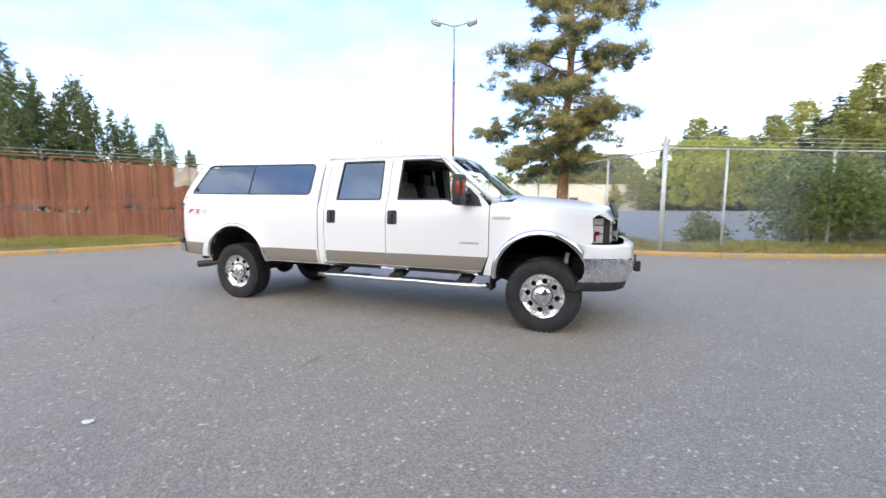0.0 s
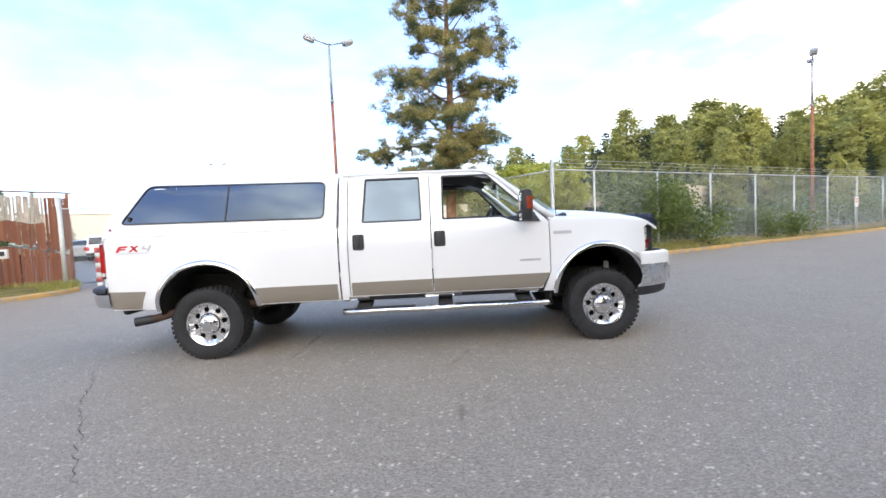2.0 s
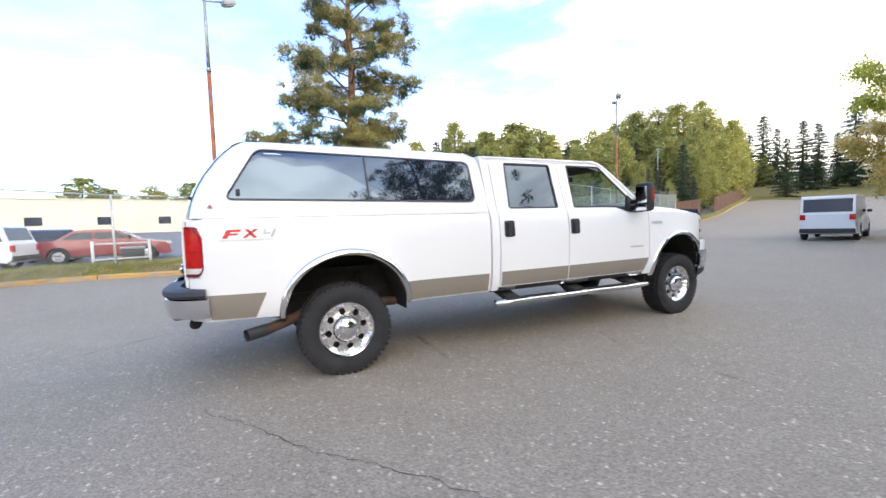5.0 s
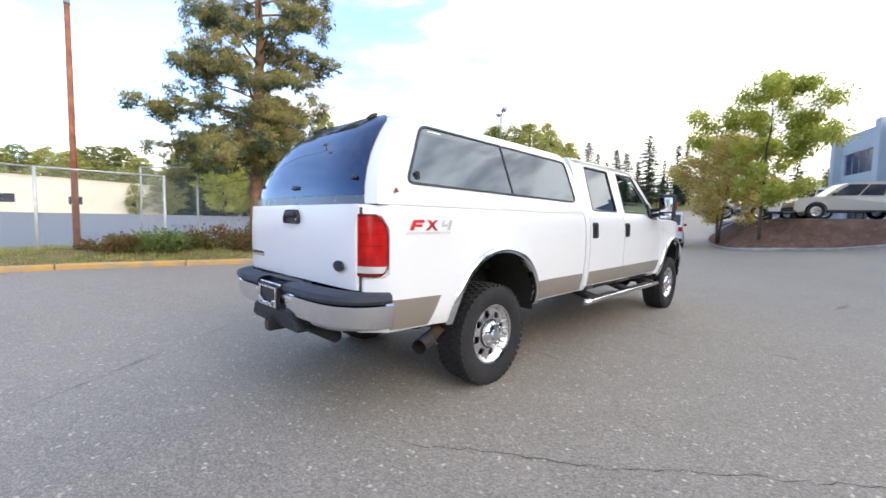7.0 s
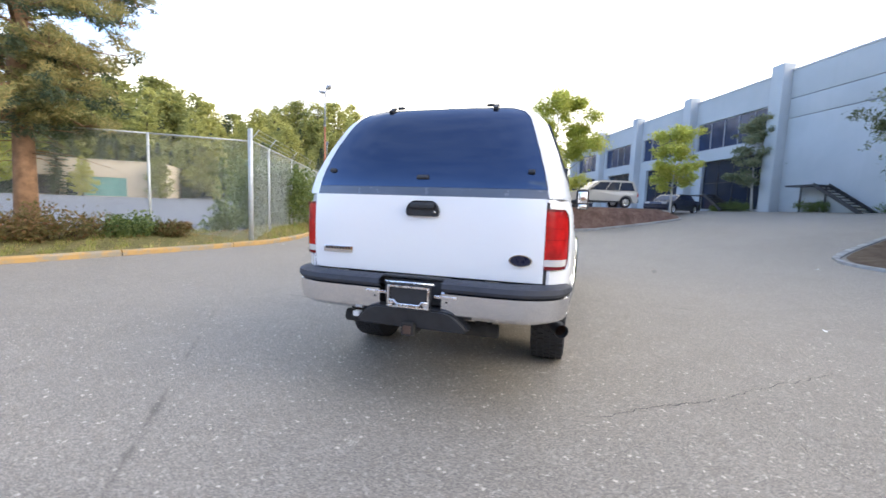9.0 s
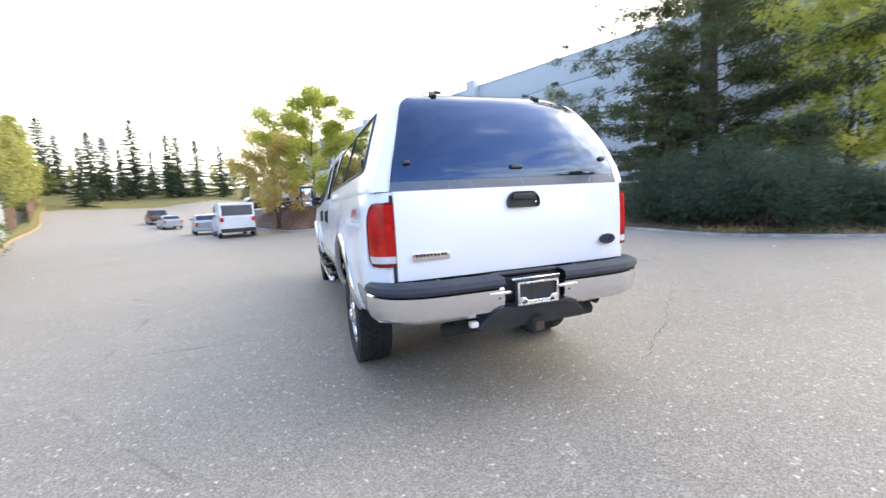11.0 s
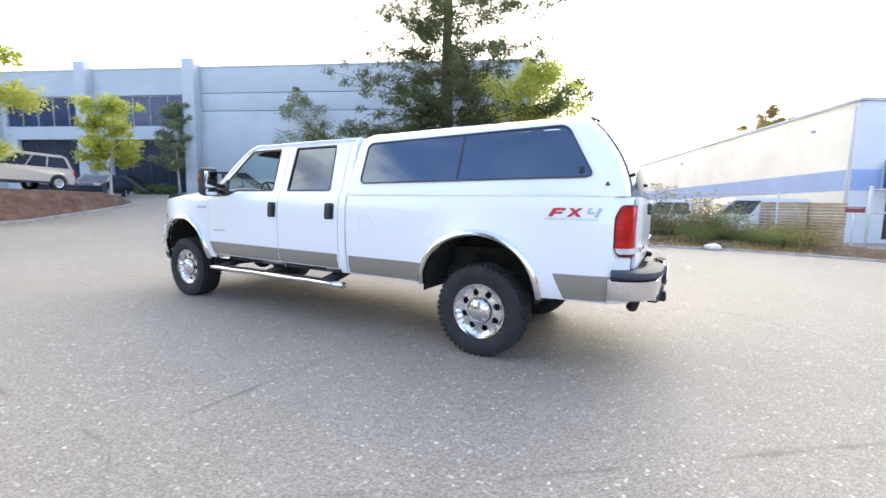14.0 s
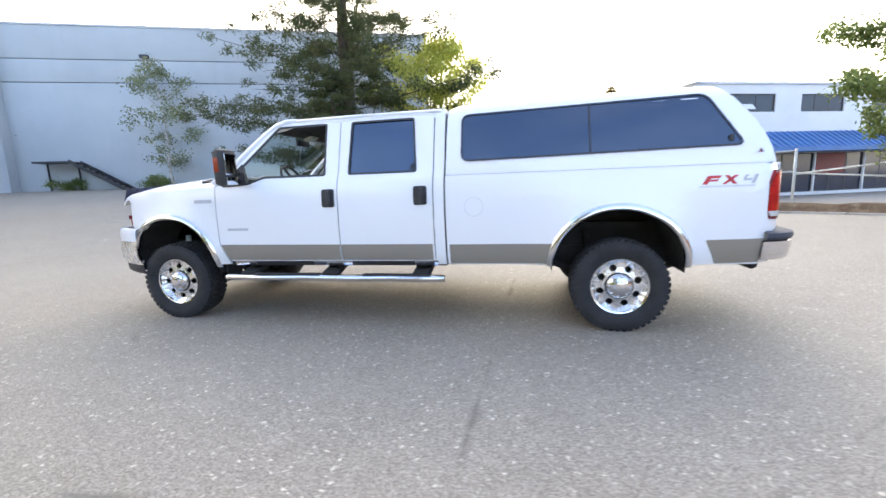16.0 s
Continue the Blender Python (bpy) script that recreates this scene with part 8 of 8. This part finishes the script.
    part("bumper", box(bmesh.new(), (-length / 2 + 0.02, 0, bottom + 0.14), (0.12, width * 0.92, 0.2), bevel=0.04), BLACKPL if kind != "sedan" else paint, root)
    part("bumper", box(bmesh.new(), (length / 2 - 0.02, 0, bottom + 0.14), (0.12, width * 0.88, 0.2), bevel=0.04), BLACKPL if kind != "sedan" else paint, root)
    return root


def on_top(x, y, turn):
    return pose(x, y, TOP_Z, 0, 0, turn)


car("suv", PAINT_TAN, on_top(25.0, -2.7, 111.5), "champagne SUV parked at the top of the mulch bank", "SUV")
car("suv", PAINT_WHITE, on_top(27.6, -0.2, 111.5), "white SUV parked behind the maple trees", "SUV")
car("truck", PAINT_WHITE, on_top(30.0, 1.4, 111.5), "white pickup parked on the raised lot", "pickup truck")
car("sedan", PAINT_BLACK, on_top(32.6, 2.4, 111.5), "black car parked on the raised lot")
car("suv", PAINT_SILVER, on_top(35.3, 3.0, 111.5), "silver SUV parked on the raised lot", "SUV")
car("sedan", PAINT_NAVY, pose(30.6, -8.3, ground_z(30.6, -8.3) + 0.05, 0, 0, 140), "dark navy sedan parked by the office entrance")
car("van", PAINT_WHITE, gz(24.4, 5.0, 0.0, 14), "white panel van parked beside the mulch bank", "van")
car("sedan", PAINT_SILVER, gz(31.0, 7.6, 0.0, 14), "silver car parked behind the white van")
car("sedan", PAINT_SILVER, gz(48.0, 14.2, 0.0, 24), "grey car parked along the far roadside")
car("suv", PAINT_BLACK, gz(56.0, 17.5, 0.0, 24), "dark SUV parked along the far roadside", "SUV")
car("suv", PAINT_WHITE, gz(-10.4, 16.0, 0.02, 175), "white SUV parked in the fenced yard", "SUV")
for k, (x, y, p, kd) in enumerate(((-14.6, 21.6, PAINT_SILVER, "sedan"), (-17.6, 22.8, PAINT_NAVY, "sedan"), (-20.8, 24.2, PAINT_WHITE, "suv"), (-9.2, 20.8, PAINT_NAVY, "sedan"), (-24.0, 25.6, PAINT_SILVER, "sedan"), (-27.4, 27.2, PAINT_WHITE, "sedan"))):
    car(kd, p, gz(x, y, 0.02, 118), {"sedan": "car parked in a row in the fenced yard", "suv": "white SUV parked in a row in the yard"}[kd] if k else "silver sedan parked in a row in the yard")
car("sedan", PAINT_RED, gz(-6.4, 18.6, 0.0, 4), "dark red car near the yard entrance")
car("van", PAINT_WHITE, gz(-4.3, -20.6, 0.0, 20), "white work van beside the unit", "van")
car("truck", PAINT_WHITE, gz(-1.2, -21.6, 0.0, 20), "white pickup parked behind the brush", "pickup truck")
car("sedan", PAINT_WHITE, gz(27.0, 27.0, 0.02, 200), "white car parked in the far lot")


# ---- woods and far trees ----
def forest():
    protos = [woods_tree(pose(0, 0, 0), 15.0, 2.9, 200 + k, WOODS_LEAF, 7200, 0.34, "forest_tree", "tall green broadleaf tree in the far woods") for k in range(4)]
    firs = [fir(pose(0, 0, 0), 16.0, 3.8, 210 + k, FARFIR_LEAF, 10500, 0.46, 0.05, name="forest_fir", label="dark pointed fir in the far woods") for k in range(2)]
    poplars = [woods_tree(pose(0, 0, 0), 15.0, 2.9, 220 + k, POPLAR_LEAF, 6500, 0.30, "poplar_tree", "tall dark green poplar behind the slatted fence") for k in range(2)]
    for ob in protos + firs + poplars:
        ob["group"] = "far woods"
    rnd = random.Random(17)
    first = {ob: True for ob in protos + firs + poplars}

    def plant(kind, b, r, h, wide=1.0, cx=0.0, cy=-2.0):
        x, y = cx - math.sin(radians(b)) * r, cy + math.cos(radians(b)) * r
        s = h / (16.0 if kind in firs else 15.0)
        m = pose(x, y, ground_z(x, y) - 0.2, 0, 0, rnd.uniform(0, 360)) @ Matrix.Diagonal((s * wide, s * wide, s, 1))
        if first[kind]:
            kind.matrix_basis, first[kind] = m, False
        else:
            copy_thing(kind, m)

    # the edge of the woods, by bearing: skyline in degrees
    bear = [10, 13, 14.5, 17.5, 19.5, 22, 25, 30, 33, 39, 47, 48.5, 52, 56, 60, 63, 65, 67]
    rise = [7.5, 11.0, 11.6, 8.2, 7.4, 10.8, 12.4, 13.3, 12.2, 11.2, 10.0, 9.4, 10.7, 11.0, 12.2, 10.8, 12.0, 9.0]
    for row, (r0, n, f) in enumerate(((66, 44, 0.66), (74, 60, 0.88), (84, 66, 1.02), (95, 66, 1.08))):
        for k in range(n):
            b = 10.5 + 56.0 * (k + rnd.uniform(-0.3, 0.3)) / (n - 1)
            r = r0 + rnd.uniform(-4, 4)
            h = (math.tan(radians(float(np.interp(b, bear, rise)) + 0.7)) * r + 1.3) * f * rnd.uniform(0.95, 1.22)
            if -2.0 + math.cos(radians(b)) * r < 28.2 + 0.43 * (math.sin(radians(b)) * r - 54.6) + 5.0:
                continue
            dark = 0.85 if (b < 15.5 or 21 < b < 31) else 0.38
            plant(rnd.choice(firs) if rnd.random() < dark else rnd.choice(protos), -b, r, h, rnd.uniform(0.85, 1.3))
    # tall trees along the fence up the road
    for x, y, h in ((62.0, 36.5, 13.0), (65.0, 38.5, 14.5), (68.0, 38.5, 15.0), (74.0, 41.0, 17.5), (80.0, 43.5, 19.5), (86.0, 46.5, 21.5), (89.0, 46.5, 21.0), (92.0, 48.5, 21.0), (98.0, 50.5, 20.0), (103.0, 52.0, 18.5), (110.0, 54.5, 16.0)):
        plant(rnd.choice(protos), 0, 0, h, rnd.uniform(0.8, 1.0), x, y)
    # thin conifers past the end of the road
    for b, el, r in ((61.8, 9.6, 134), (63.0, 8.6, 140), (64.2, 10.2, 136), (65.4, 9.0, 140), (66.5, 9.5, 105), (67.6, 10.6, 120), (68.9, 10.2, 118), (70.2, 8.0, 125), (71.5, 11.6, 122), (73.2, 7.0, 128), (74.6, 10.6, 120), (75.6, 9.4, 118), (77.5, 9.0, 116), (80, 8.5, 112), (83, 8.0, 110), (86, 8.4, 110), (90, 8.0, 112)):
        plant(rnd.choice(firs), -b, r, math.tan(radians(el)) * r * 1.15, 1.25)
    for k in range(16):
        plant(rnd.choice(protos), -62 - 2.2 * k, 138 + rnd.uniform(-5, 5), rnd.uniform(7, 11), 1.3)
    # young growth before the woods
    for b, r, h, kind in ((56.3, 45, 6.2, firs[0]), (58.5, 63, 9.4, firs[1]), (53.0, 52, 6.0, protos[0]), (50.5, 54, 6.4, protos[1]), (35, 58, 6.5, protos[1]), (41, 60, 6.0, protos[2]), (28, 56, 5.5, protos[0]), (45, 60, 6.8, protos[0])):
        plant(kind, -b, r, h, 1.1)
    # poplars behind the slatted fence
    for k in range(40):
        b = 77 - 33 * k / 39 + rnd.uniform(-0.7, 0.7)
        r = 48 + rnd.uniform(-3, 4)
        el = float(np.interp(b, [44, 50, 53.5, 56.5, 59, 62, 66, 70], [4.8, 5.6, 7.4, 9.8, 13.2, 14.8, 15.8, 16.4]))
        plant(rnd.choice(poplars), b, r, (math.tan(radians(el)) * r + 1.3) * rnd.uniform(0.78, 1.06), rnd.uniform(0.7, 0.95), 5.0, -5.4)
    for b, r, h in ((36, 60, 5.5), (33, 62, 5.0), (4.5, 75, 10.5), (2.5, 77, 11.5), (0.5, 74, 11.5), (-1.5, 78, 12.5), (-3.5, 76, 12.5), (-5.5, 79, 13), (-7.5, 78, 12.5), (-10, 80, 12), (7, 78, 9.5), (9.5, 77, 8.5), (12, 78, 7.5), (15, 78, 7.0), (-3, 60, 6.5), (-6, 58, 7.0), (-8.5, 60, 7.0)):
        plant(rnd.choice(protos), b, r, h, 1.9)
    for k in range(13):
        plant(rnd.choice(protos), 17 - 2.2 * k, 70 + rnd.uniform(-2, 2), rnd.uniform(7.0, 10.5), 2.0)
    for x, y, h in ((-10.8, -57.2, 15.5), (-12.6, -58.0, 13.8)):
        plant(protos[1], 0, 0, h, 0.8, x, y)


forest()
tagged(sheet("grass_field", np.linspace(60, 260, 60), np.linspace(-20, 170, 60), GRASSY, 0.04, lambda x, y: 0.91 * x + 0.42 * y > 98 or (y > 42 + 0.52 * (x - 70) and x > 66)), "rough grass field at the end of the road", "field", kind="structure")
slatf = thing("rail_fence", "low rusty brown fence beside the far road", "fence")
for (x0, y0), (x1, y1), n in (((40.5, 24.6), (51.5, 28.6), 10), ((57.0, 30.2), (97.0, 47.8), 30)):
    turn = Matrix.Rotation(math.atan2(y1 - y0, x1 - x0), 3, "Z")
    for k in range(n):
        x, y = x0 + (x1 - x0) * (k + 0.5) / n, y0 + (y1 - y0) * (k + 0.5) / n
        part("panel", box(bmesh.new(), (x, y, ground_z(x, y) + 1.2), (math.hypot(x1 - x0, y1 - y0) / n - 0.03, 0.03, 2.4), turn), DARKRUST, slatf)
